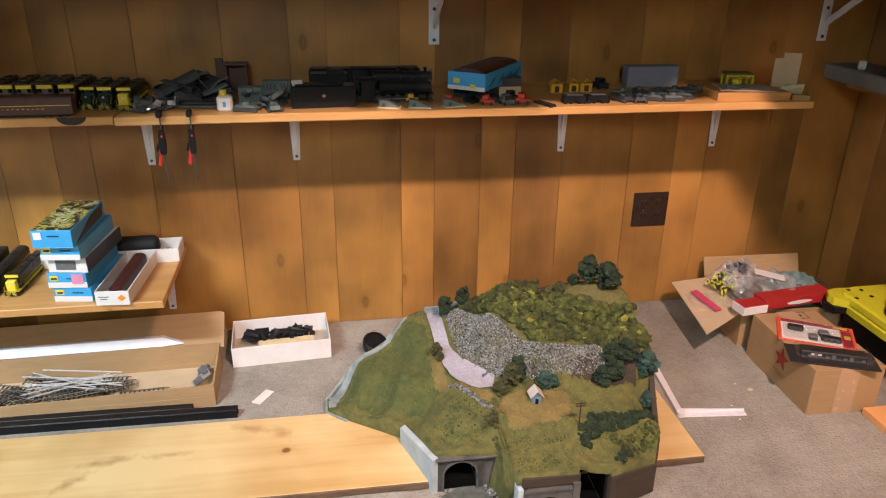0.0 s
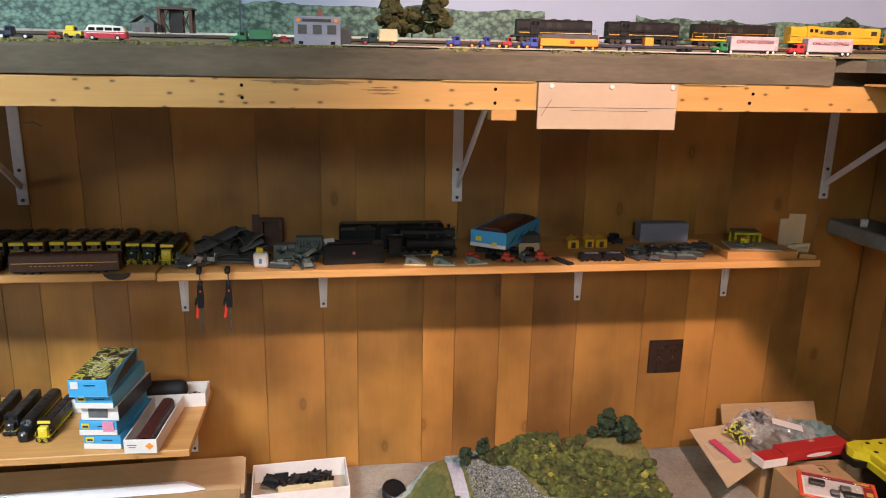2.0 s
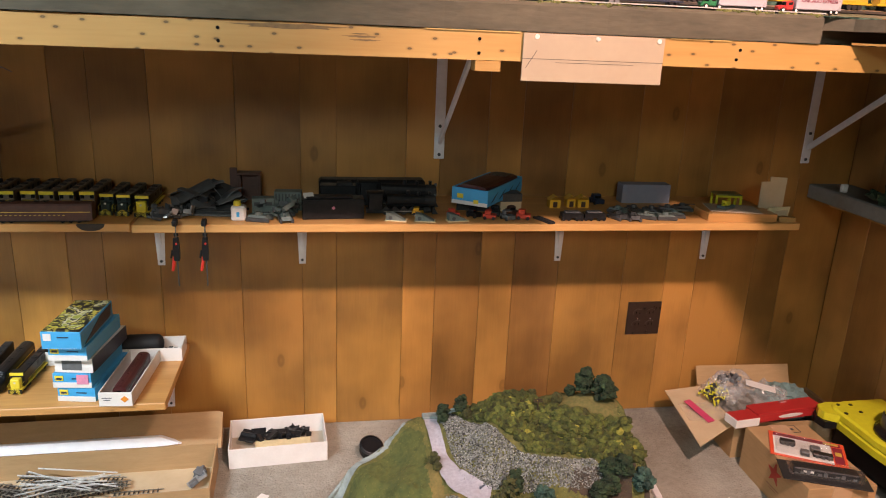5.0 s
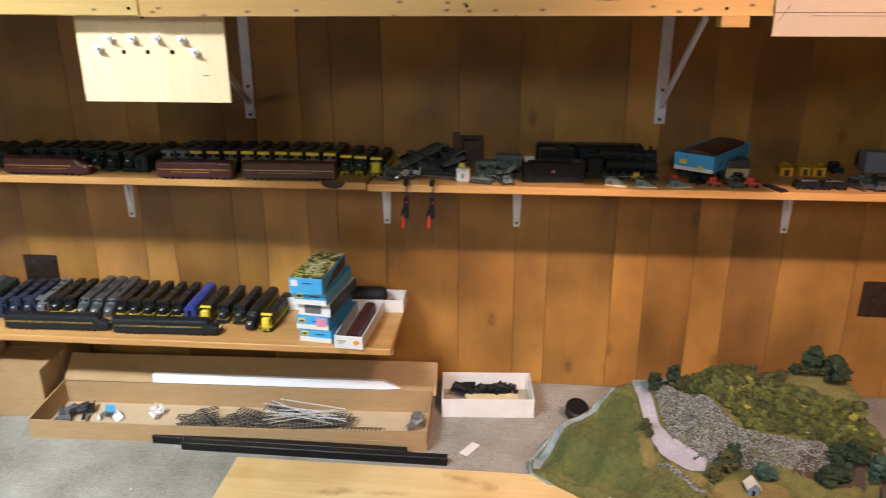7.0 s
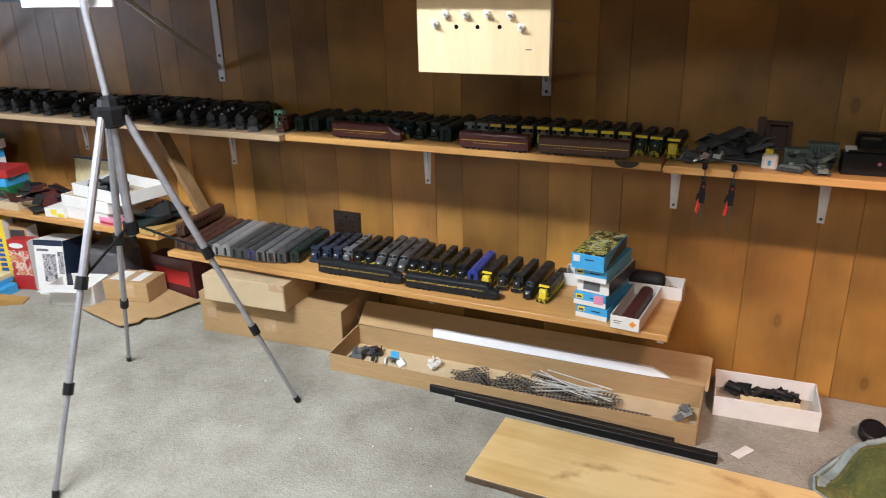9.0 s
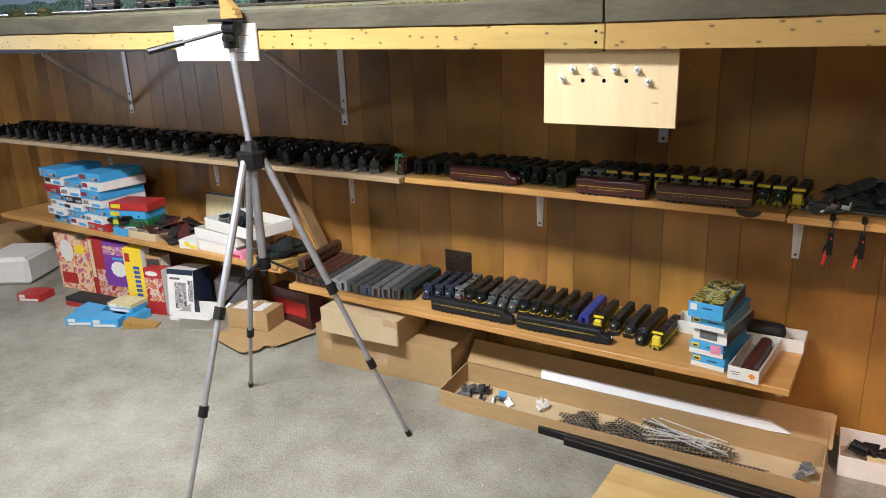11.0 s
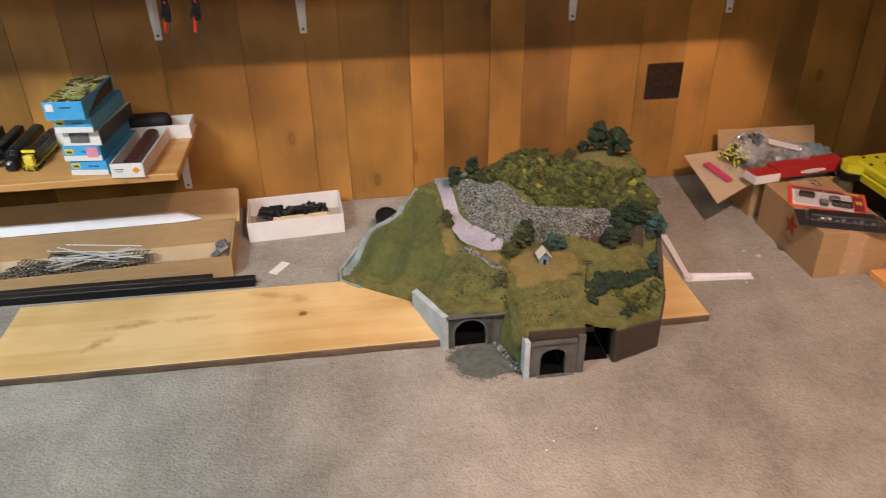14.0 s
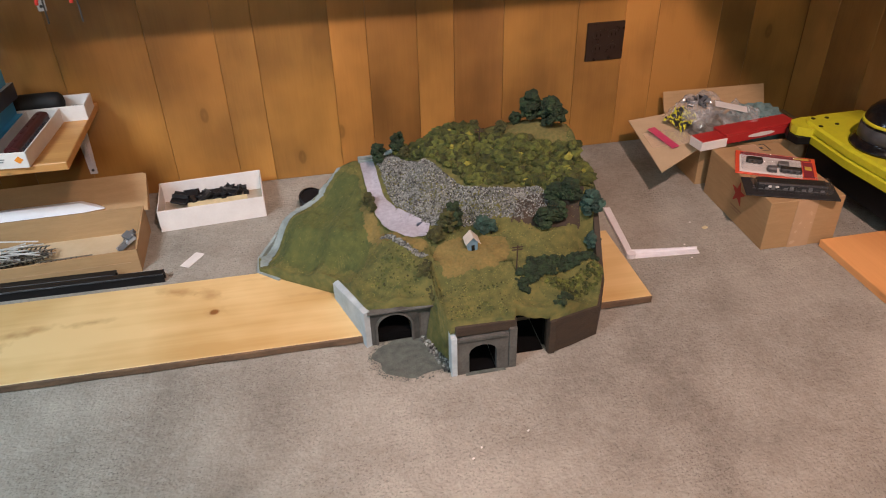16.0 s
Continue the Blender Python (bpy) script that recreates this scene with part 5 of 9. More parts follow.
def steam_engine(label, length, tender):
    """A steam engine, smokebox towards -y, with its tender."""
    t = thing("model_steam_engine", label, "model locomotive", group="model steam engines")
    E = length
    part("boiler", rods(((0, 0.012, 0.029), (0, E * 0.72, 0.031), 0.0125, 0.0145), n=14), SATIN, t)
    sm = part("smokebox", rods(((0, 0.008, 0.029), (0, 0.035, 0.029), 0.0133), n=14), WORN, t)
    part("smokebox_door", rods(((0, 0.0055, 0.029), (0, 0.0085, 0.029), 0.0105, 0.0118), n=14), WORN, sm)
    part("headlight", rods(((0, 0.0035, 0.0415), (0, 0.010, 0.0415), 0.0032)), GREY, t)
    part("number_plate", rods(((0, 0.0045, 0.029), (0, 0.0056, 0.029), 0.0035)), DKGREY, t)
    part("chimney", rods(((0, 0.022, 0.041), (0, 0.022, 0.049), 0.004, 0.005)), SATIN, t)
    part("steam_dome", rods(((0, E * 0.42, 0.043), (0, E * 0.42, 0.0515), 0.007, 0.005)), SATIN, t)
    part("sand_dome", rods(((0, E * 0.27, 0.042), (0, E * 0.27, 0.049), 0.006, 0.0045)), SATIN, t)
    part("running_board", boxes((-0.0175, -0.0105, 0.018, E * 0.8, 0.021, 0.0225), (0.0105, 0.0175, 0.018, E * 0.8, 0.021, 0.0225)), SATIN, t)
    part("pilot", loft([[(-0.015, 0.0, 0.002), (0.015, 0.0, 0.002), (0.009, 0.010, 0.014), (-0.009, 0.010, 0.014)], [(-0.015, 0.016, 0.002), (0.015, 0.016, 0.002), (0.012, 0.016, 0.014), (-0.012, 0.016, 0.014)]]), WORN, t)
    part("pilot_beam", box(bmesh.new(), -0.0165, 0.0165, 0.010, 0.014, 0.014, 0.0185, 0.0005), SATIN, t)
    for s in (-1, 1):
        part("cylinder", rods(((s * 0.0145, 0.022, 0.012), (s * 0.0145, 0.040, 0.012), 0.0058), n=10), WORN, t)
        for k in range(4):
            y = E * (0.36 + 0.125 * k)
            part("driving_wheel", rods(((s * 0.0095, y, 0.0095), (s * 0.0125, y, 0.0095), 0.0093), n=14), WORN, t)
        part("side_rod", box(bmesh.new(), s * 0.0135 - 0.0006, s * 0.0135 + 0.0006, E * 0.3, E * 0.76, 0.0075, 0.0095), RAILM, t)
    cab = part("cab", box(bmesh.new(), -0.0165, 0.0165, E * 0.78, E * 0.97, 0.013, 0.047, 0.001), SATIN, t)
    part("cab_roof", loft([roofed(0.018, 0.046, 0.0525, 0.005, E * 0.76), roofed(0.018, 0.046, 0.0525, 0.005, E)]), SATIN, cab)
    part("footplate", box(bmesh.new(), -0.010, 0.010, 0.02, E, 0.004, 0.014), SATIN, t)
    if tender:
        td = part("tender", box(bmesh.new(), -0.0158, 0.0158, E + 0.006, E + tender, 0.010, 0.042, 0.0012), SATIN, t)
        part("coal", loft([[(-0.013, E + 0.012, 0.041), (0.013, E + 0.012, 0.041), (0.008, E + 0.02, 0.048), (-0.008, E + 0.02, 0.048)], [(-0.013, E + tender * 0.6, 0.041), (0.013, E + tender * 0.6, 0.041), (0.008, E + tender * 0.55, 0.046), (-0.008, E + tender * 0.55, 0.046)]]), WORN, td)
        truck_set(t, E + tender * 0.25)
        truck_set(t, E + tender * 0.8)
    return t


def fleet(made, spots):
    """The first spot takes the built one, the others take copies."""
    for i, (x, y, z, rz) in enumerate(spots):
        m = pose(x, y, z, 0, 0, rz)
        if i == 0:
            made.matrix_basis = m @ Matrix.Diagonal((*made.scale, 1))
        else:
            copy_thing(made, m)


def sized(ob, s=1.16):
    ob.scale = (1.05, 1.0, s)
    return ob


k = random.Random(8)


def wob(a=1.2):
    return k.uniform(-a, a)


# upper shelf, locomotives nose out
fleet(hood_unit("black model diesel with a bright yellow striped nose", 0.20, SATIN, YELLOW, YELLOW, True, True), [(-0.079, 2.335, UP, -1)])
fleet(hood_unit("dark green model diesel with yellow chevrons on its end", 0.21, GREENBLK, YELLOW, GREENBLK, True), [(-0.125, 2.345, UP, -2), (-0.165, 2.352, UP, -1)])
DUSTY = mat("dusty_brown_roof", (0.15, 0.115, 0.075), (0.085, 0.065, 0.045), 0.6, scale=60)
fleet(sized(hood_unit("brown model diesel with a yellow nose", 0.225, DUSTY, YELLOW, WORN)), [(x, 2.340 + k.uniform(0, 0.006), UP, wob()) for x in (-0.206, -0.253, -0.298, -0.341, -0.389)] + [(-0.434, 2.345, UP, 1)])
fleet(sized(hood_unit("olive grey model diesel with a yellow nose band", 0.225, DKGREY, GOLD, WORN)), [(x, 2.340 + k.uniform(0, 0.006), UP, wob()) for x in (-0.480, -0.528, -0.575)])
fleet(sized(hood_unit("light grey model diesel in a row on the shelf", 0.225, GREY, GREY, DKGREY)), [(x, 2.342, UP, wob()) for x in (-0.615, -0.656)])
fleet(coach("dark green model coach beside the diesels", 0.21, GREENBLK), [(-0.722, 2.335, UP, 2)])
fleet(hood_unit("dark green model diesel in a row on the shelf", 0.205, GREENBLK, GREENBLK, GREENBLK), [(x, 2.340 + k.uniform(0, 0.008), UP, wob(2)) for x in (-0.766, -0.816)] + [(x, 2.366, UP, wob(1.5)) for x in (-0.905, -0.948, -0.990, -1.033, -1.075)])
fleet(hood_unit("dark green model diesel with yellow handrails", 0.20, GREENBLK, GREENBLK, GREENBLK, True), [(-0.860, 2.345, UP, 1)])
fleet(coach("dark green model boxcab engine beside the diesels", 0.17, GREENBLK), [(-1.190, 2.345, UP, 3), (-1.240, 2.335, UP, -2), (-1.135, 2.36, UP, 1)])
fleet(hood_unit("small brown model switcher at the end of the row", 0.12, BROWN, BROWN, BROWN), [(-1.292, 2.30, UP, 6)])
fleet(cab_unit("maroon model passenger engine with gold stripes", 0.235, MAROON, GOLD, 1), [(-0.852, 2.312, UP, 90)])
fleet(cab_unit("maroon model passenger booster with a gold stripe", 0.203, MAROON, GOLD, 1, False), [(-0.450, 2.298, UP, 90)])
fleet(cab_unit("long brown model baggage unit with a broken gold stripe", 0.245, BROWN, GOLD, 1, False, True), [(-0.178, 2.308, UP, 91)])

# upper shelf, steam engines nose out
sx = [(-1.385, 24), (-1.452, 14), (-1.515, 8), (-1.575, 10), (-1.640, 8), (-1.71, 6), (-1.80, 5), (-1.875, 3), (-1.95, 2), (-2.03, 3), (-2.12, 4), (-2.215, 16), (-2.36, 3), (-2.45, 2), (-2.55, 0), (-2.63, 2), (-2.71, 0), (-2.82, 3), (-2.91, 0), (-3.01, 2), (-3.09, 2), (-3.18, 0), (-3.28, 2), (-3.37, 0), (-3.47, 2), (-3.56, 0), (-3.65, 2), (-3.75, 0), (-3.85, 1)]
big = steam_engine("black model steam engine with its tender on the shelf", 0.185, 0.10)
small = steam_engine("small black model steam engine on the shelf", 0.165, 0.085)
big.scale = small.scale = (1.22, 1.0, 1.22)
fleet(big, [(x, 2.283 + (0.006 if i % 3 else 0.0), UP, r) for i, (x, r) in enumerate(sx) if i % 2 == 0])
fleet(small, [(x, 2.297 + (0.03 if -2.1 < x < -1.79 else 0.0), UP, r) for i, (x, r) in enumerate(sx) if i % 2 == 1])
cabm = thing("toy_cab_body", "mint green plastic cab shell standing on end", "model part", (-1.318, 2.345, UP))
part("shell", box(bmesh.new(), -0.017, 0.017, -0.012, 0.012, 0.0, 0.066, 0.003), MINT, cabm)
for sx_ in (-0.008, 0.008):
    part("window", box(bmesh.new(), sx_ - 0.0045, sx_ + 0.0045, -0.0128, -0.0118, 0.048, 0.057), GLASSD, cabm)

# lower shelf, coaches then engines
fleet(coach("brown model coach end-on at the shelf end", 0.27, BROWN), [(x, 2.262, LOW, 9) for x in (-1.765, -1.728, -1.690, -1.655)])
c = coach("brown model coach lying on top of the others", 0.27, BROWN)
c.matrix_basis = pose(-1.748, 2.262, LOW + 0.053, 0, 0, 9)
fleet(coach("silver model coach end-on on the shelf", 0.275, SILVER), [(-1.585, 2.260, LOW, 9), (-1.548, 2.262, LOW, 9)])
fleet(coach("dark grey model coach end-on on the shelf", 0.275, DKGREY), [(-1.618, 2.262, LOW, 9), (-1.510, 2.264, LOW, 8), (-1.474, 2.264, LOW, 8), (-1.325, 2.285, LOW, 7)])
fleet(coach("grey model coach with a blue end", 0.265, DKGREY, BLUE), [(-1.437, 2.264, LOW, 8)])
fleet(coach("grey-roofed brown model coach end-on on the shelf", 0.265, GREY, BROWN), [(-1.400, 2.266, LOW, 8), (-1.362, 2.275, LOW, 8)])
fleet(coach("dark green model coach end-on on the shelf", 0.24, GREENBLK), [(-1.287, 2.305, LOW, 7)])
fleet(hood_unit("navy blue model diesel in a row", 0.215, NAVY, NAVY, NAVY), [(-1.232, 2.335, LOW, 7), (-1.192, 2.345, LOW, 7), (-1.155, 2.355, LOW, 6)])
fleet(hood_unit("grey model diesel with a red pilot", 0.215, GREY, GREY, REDP), [(-1.118, 2.362, LOW, 6)])
fleet(hood_unit("black model diesel with yellow steps", 0.21, SATIN, SATIN, YELLOW), [(-1.075, 2.366, LOW, 6), (-1.034, 2.368, LOW, 6)])
fleet(cab_unit("dark grey streamlined model engine nose out", 0.22, DKGREY, SATIN, 1, True, False), [(-0.990, 2.362, LOW, 5), (-0.948, 2.362, LOW, 5), (-0.907, 2.364, LOW, 5)])
fleet(hood_unit("black model diesel with yellow end stripes", 0.21, SATIN, SATIN, YELLOW, True), [(-0.868, 2.366, LOW, 5), (-0.828, 2.366, LOW, 5), (-0.786, 2.366, LOW, 4), (-0.741, 2.364, LOW, 4), (-0.696, 2.364, LOW, 4)])
fleet(coach("bright blue model freight engine shell", 0.19, BLUE), [(-0.650, 2.360, LOW, 3)])
fleet(hood_unit("black and yellow model diesel with a yellow face", 0.205, SATIN, YELLOW, YELLOW, True, True), [(-0.602, 2.345, LOW, 2), (-0.408, 2.308, LOW, -3)])
fleet(hood_unit("black model diesel with gold end stripes", 0.205, WORN, SATIN, GOLD, True), [(-0.553, 2.352, LOW, 1), (-0.503, 2.350, LOW, 0)])
fleet(cab_unit("black streamlined model engine with a yellow nose", 0.22, SATIN, YELLOW, 1, True, False), [(-0.455, 2.312, LOW, -1)])
fleet(cab_unit("long black model passenger engine with fine gold stripes", 0.305, SATIN, GOLD, 2, True, False), [(-0.857, 2.290, LOW, 91.5), (-0.532, 2.288, LOW, 91.5)])

# ---- clutter on the upper shelf ----


def crate(name, label, category, w, d, h, material, m, group="", lid=None, front=None, front_mat=None, bevel=0.001):
    """A closed box with a lid line and a printed front."""
    t = thing(name, label, category, group=group)
    t.matrix_basis = m
    part("body", box(bmesh.new(), -w / 2, w / 2, 0, d, 0, h, bevel), material, t)
    if lid:
        part("lid", box(bmesh.new(), -w / 2 - 0.001, w / 2 + 0.001, -0.001, d + 0.001, h * 0.55, h + 0.001, bevel), lid, t)
    if front:
        for x0, x1, z0, z1 in front:
            part("print", box(bmesh.new(), w * x0 - w / 2, w * x1 - w / 2, -0.002, -0.0008, h * z0, h * z1), front_mat or INK, t)
    return t


def tray(name, label, category, w, d, h, material, inner, m, group="", th=0.003):
    """An open box: four sides and a floor."""
    t = thing(name, label, category, group=group)
    t.matrix_basis = m
    part("base", box(bmesh.new(), -w / 2 + th, w / 2 - th, th, d - th, 0.0, th), inner, t)
    part("front_side", box(bmesh.new(), -w / 2, w / 2, 0, th, 0, h, 0.0006), material, t)
    part("back_side", box(bmesh.new(), -w / 2, w / 2, d - th, d, 0, h, 0.0006), material, t)
    for s in (-1, 1):
        part("end_side", box(bmesh.new(), s * (w / 2 - th / 2) - th / 2, s * (w / 2 - th / 2) + th / 2, th, d - th, 0, h, 0.0006), material, t)
    return t


def toy_tank(x, y, z, rz, material, s=1.0):
    t = thing("toy_tank", "small grey-green plastic toy tank on the shelf", "toy", group="toy tanks")
    t.matrix_basis = pose(x, y, z, 0, 0, rz)
    part("hull", loft([[(-0.013 * s, -0.026 * s, 0.006), (0.013 * s, -0.026 * s, 0.006), (0.013 * s, 0.026 * s, 0.006), (-0.013 * s, 0.026 * s, 0.006)], [(-0.011 * s, -0.018 * s, 0.015 * s), (0.011 * s, -0.018 * s, 0.015 * s), (0.011 * s, 0.024 * s, 0.015 * s), (-0.011 * s, 0.024 * s, 0.015 * s)]]), material, t)
    for q in (-1, 1):
        part("track", box(bmesh.new(), q * 0.014 * s - 0.0035, q * 0.014 * s + 0.0035, -0.028 * s, 0.028 * s, 0, 0.010 * s, 0.002), DKGREY, t)
    part("turret", rods(((0, 0.002, 0.014 * s), (0, 0.002, 0.022 * s), 0.010 * s, 0.007 * s), n=10), material, t)
    part("barrel", rods(((0, -0.006, 0.0185 * s), (0, -0.034 * s, 0.0195 * s), 0.0013), n=6), material, t)
    return t


def toy_car(x, y, z, rz, material, s=1.0, label="small red toy vehicle on the shelf"):
    t = thing("toy_vehicle", label, "toy", group="toy vehicles")
    t.matrix_basis = pose(x, y, z, 0, 0, rz)
    part("body", loft([[(-0.012 * s, -0.017 * s, 0.004), (0.012 * s, -0.017 * s, 0.004), (0.012 * s, -0.017 * s, 0.013 * s), (-0.012 * s, -0.017 * s, 0.013 * s)], [(-0.012 * s, 0.017 * s, 0.004), (0.012 * s, 0.017 * s, 0.004), (0.012 * s, 0.017 * s, 0.014 * s), (-0.012 * s, 0.017 * s, 0.014 * s)]]), material, t)
    part("cab", box(bmesh.new(), -0.010 * s, 0.010 * s, -0.004 * s, 0.013 * s, 0.013 * s, 0.024 * s, 0.002), material, t)
    part("window", box(bmesh.new(), -0.008 * s, 0.008 * s, -0.0048 * s, -0.0038 * s, 0.015 * s, 0.021 * s), GLASSD, t)
    for a in (-0.011 * s, 0.011 * s):
        for q in (-1, 1):
            part("wheel", rods(((q * 0.009 * s, a, 0.0045 * s), (q * 0.013 * s, a, 0.0045 * s), 0.0045 * s), n=10), WORN, t)
    return t


def heap(name, label, n, cx, cy, z, sx, sy, sz, material, seed, category="model parts", size=(0.01, 0.05), mats=None):
    """A loose pile of moulded pieces: bent plates, frames and bars."""
    q = random.Random(seed)
    t = thing(name, label, category, (cx, cy, z))
    for i in range(n):
        w, d, h = q.uniform(*size), q.uniform(*size), q.uniform(0.003, 0.012)
        bm = bmesh.new()
        u = i / max(n - 1, 1)
        zz = h + sz * q.uniform(0.0, 1.0) * (1 - 0.5 * u)
        m = Matrix.Translation((q.uniform(-sx, sx) * 0.8, q.uniform(-sy, sy) * 0.8, zz)) @ Euler((q.uniform(-0.5, 0.5), q.uniform(-0.5, 0.5), q.uniform(0, 3.1))).to_matrix().to_4x4()
        box(bm, -w / 2, w / 2, -d / 2, d / 2, -h / 2, h / 2, 0.0008, m)
        if q.random() < 0.5:
            box(bm, -w / 2, w / 2, -d / 2, -d / 2 + 0.003, -h / 2, h * 1.4, 0, m)
        part("piece", bm, (mats or [material])[i % len(mats or [material])], t)
    return t


# grey roof shells and frames
shells = thing("roof_shells", "pile of dark grey curved plastic roof shells", "model parts", (0.02, 2.43, UP))
def leaning(pts, y, rx, ry, rz, material, name="shell"):
    bm = prism(pts, 1, -0.0015, 0.0015)
    bmesh.ops.transform(bm, matrix=pose(0, y, 0.002, rx, ry, rz), verts=bm.verts)
    return part(name, bm, material, shells)


leaning([(-0.045, 0), (0.05, 0), (0.055, 0.034), (0.03, 0.050), (-0.005, 0.042), (-0.035, 0.020)], -0.02, -38, 0, 8, DKGREY)
leaning([(0.01, 0), (0.105, 0), (0.098, 0.058), (0.050, 0.076), (0.022, 0.052)], 0.03, -30, 0, -6, WORN)
leaning([(0.045, 0), (0.13, 0), (0.125, 0.048), (0.075, 0.066)], 0.01, -34, 0, 12, DKGREY)
sr = random.Random(14)
for i in range(16):
    # curved roof sections dropped on one another
    w_, d_, bow = sr.uniform(0.016, 0.030), sr.uniform(0.05, 0.10), sr.uniform(0.005, 0.011)
    ring = [(w_ * (j / 3 - 1), bow * (1 - (j / 3 - 1) ** 2)) for j in range(7)]
    ring += [(x_, z_ - 0.0022) for x_, z_ in ring[::-1]]
    bm = loft([[(x_, yy, z_) for x_, z_ in ring] for yy in (-d_ / 2, d_ / 2)])
    bmesh.ops.transform(bm, matrix=pose(sr.uniform(-0.03, 0.115), sr.uniform(-0.05, 0.06), 0.014 + 0.0026 * i, sr.uniform(-30, 30), sr.uniform(-35, 35), sr.uniform(0, 180)), verts=bm.verts)
    part("roof_section", bm, (DKGREY, WORN, GREY)[i % 3], shells)
for x0, z0, x1, z1 in ((0.060, 0.060, 0.100, 0.016), (0.0, 0.042, 0.04, 0.010)):
    part("lattice_bar", rods(((x0, 0.0, z0), (x1, -0.02, z1), 0.0014), n=6), GREY, shells)
for i in range(4):
    bar = bmesh.new()
    box(bar, -0.062, 0.062, -0.004, 0.004, 0.0, 0.006, 0.001, pose(0.055 + 0.012 * i, -0.075 + 0.012 * i, 0.001 + 0.006 * (i % 2), 0, 0, sr.uniform(-10, 10)))
    part("long_bar", bar, (GREY, DKGREY)[i % 2], shells)
part("upright", box(bmesh.new(), 0.092, 0.112, 0.10, 0.106, 0.0, 0.090, 0.001), BROWN, shells)
heap("model_kit_pile", "tangle of grey green plastic model frames", 26, 0.245, 2.352, UP, 0.055, 0.05, 0.045, GREYGRN, 33, size=(0.006, 0.034), mats=[GREYGRN, DKGREY, GREYGRN, GREY])
heap("metal_scraps", "scattered small grey metal parts on the shelf edge", 30, -0.005, 2.335, UP, 0.06, 0.04, 0.018, GREY, 31, size=(0.004, 0.026), mats=[GREY, SILVER, DKGREY])
frame_ = thing("model_gantry", "dark brown model gantry standing against the wall", "model part", (0.165, 2.52, UP))
for s in (-0.026, 0.026):
    part("post", box(bmesh.new(), s - 0.005, s + 0.005, -0.02, 0.02, 0, 0.075, 0.001), BROWN, frame_)
part("crosshead", box(bmesh.new(), -0.031, 0.031, -0.02, 0.02, 0.0755, 0.081, 0.001), BROWN, frame_)
part("backing", box(bmesh.new(), -0.0205, 0.0205, 0.016, 0.02, 0, 0.075), BROWN, frame_)
jug = thing("glue_jug", "small white plastic jug with a yellow cap", "bottle", (0.155, 2.318, UP))
part("jug_body", box(bmesh.new(), -0.018, 0.018, -0.015, 0.015, 0, 0.038, 0.005), PAPER, jug)
part("cap", rods(((-0.003, 0, 0.038), (-0.003, 0, 0.050), 0.010, 0.008), n=12), YELLOW, jug)
part("print", box(bmesh.new(), -0.004, 0.003, -0.0162, -0.0149, 0.012, 0.024), SKYBLUE, jug)
part("wire", rods(((-0.012, 0.004, 0.044), (0.016, 0.008, 0.052), 0.0022), ((0.0, 0.01, 0.046), (0.018, 0.0, 0.047), 0.002)), DKGREY, jug)
for x, y, r, mm, s in ((0.205, 2.312, 75, GREYGRN, 1.05), (0.268, 2.310, 10, GREYGRN, 1.0), (0.262, 2.375, 80, GREYGRN, 1.15)):
    toy_tank(x, y, UP, r, mm, s)
crate("plastic_wagon", "grey-green plastic wagon body on its side", "model part", 0.055, 0.03, 0.048, GREYGRN, pose(0.212, 2.348, UP, 0, 0, 4), front=[(0.1, 0.35, 0.62, 0.8), (0.6, 0.9, 0.62, 0.8), (0.1, 0.9, 0.2, 0.28)], front_mat=DKGREY)
crate("plastic_wagon", "grey-green plastic wagon body with ribs", "model part", 0.07, 0.035, 0.050, GREYGRN, pose(0.27, 2.415, UP, 0, 0, -3), front=[(0.05 + 0.12 * i, 0.10 + 0.12 * i, 0.1, 0.9) for i in range(8)], front_mat=DKGREY)
single("paper_tag", box(bmesh.new(), -0.013, 0.013, -0.0007, 0.0007, -0.008, 0.009, 0.0003), PAPER, "small white paper tag on the black tender", "tag", pose(0.325, 2.335, UP + 0.0590, -50, 0, 15))
tender = crate("model_tender", "black model tender with a small pink diamond", "model part", 0.155, 0.045, 0.052, SATIN, pose(0.387, 2.325, UP, 0, 0, 4))
part("diamond", prism([(-0.005, 0.029), (0, 0.034), (0.005, 0.029), (0, 0.024)], 1, -0.001, -0.0002), PINK, tender)
part("coal_load", box(bmesh.new(), -0.07, 0.05, 0.006, 0.039, 0.052, 0.057, 0.003), WORN, tender)
long1 = steam_engine("large black model steam engine lying along the shelf", 0.19, 0.0)
long1.matrix_basis = pose(0.662, 2.385, UP, 0, 0, 92) @ Matrix.Diagonal((1.15, 1, 1.2, 1))
long2 = steam_engine("large black articulated model steam engine at the back", 0.22, 0.10)
long2.matrix_basis = pose(0.675, 2.465, UP, 0, 0, 90) @ Matrix.Diagonal((1.3, 1, 1.45, 1))
crate("black_case", "long black plastic case behind the steam engines", "case", 0.30, 0.05, 0.058, BLACK, pose(0.50, 2.535, UP), bevel=0.006)


def ramp(x, y, rz):
    t = thing("toy_ramp", "small grey plastic ramp on a pale base", "toy part", group="toy ramps")
    t.matrix_basis = pose(x, y, UP, 0, 0, rz)
    part("base", box(bmesh.new(), -0.028, 0.028, -0.014, 0.014, 0, 0.003, 0.0006), CREAM, t)
    part("wedge", prism([(-0.025, 0.003), (0.024, 0.003), (-0.008, 0.019), (-0.025, 0.021)], 1, -0.012, 0.012), GREYGRN, t)
    part("disc", rods(((-0.013, -0.0128, 0.009), (-0.013, -0.0118, 0.009), 0.005), n=12), DKGREY, t)


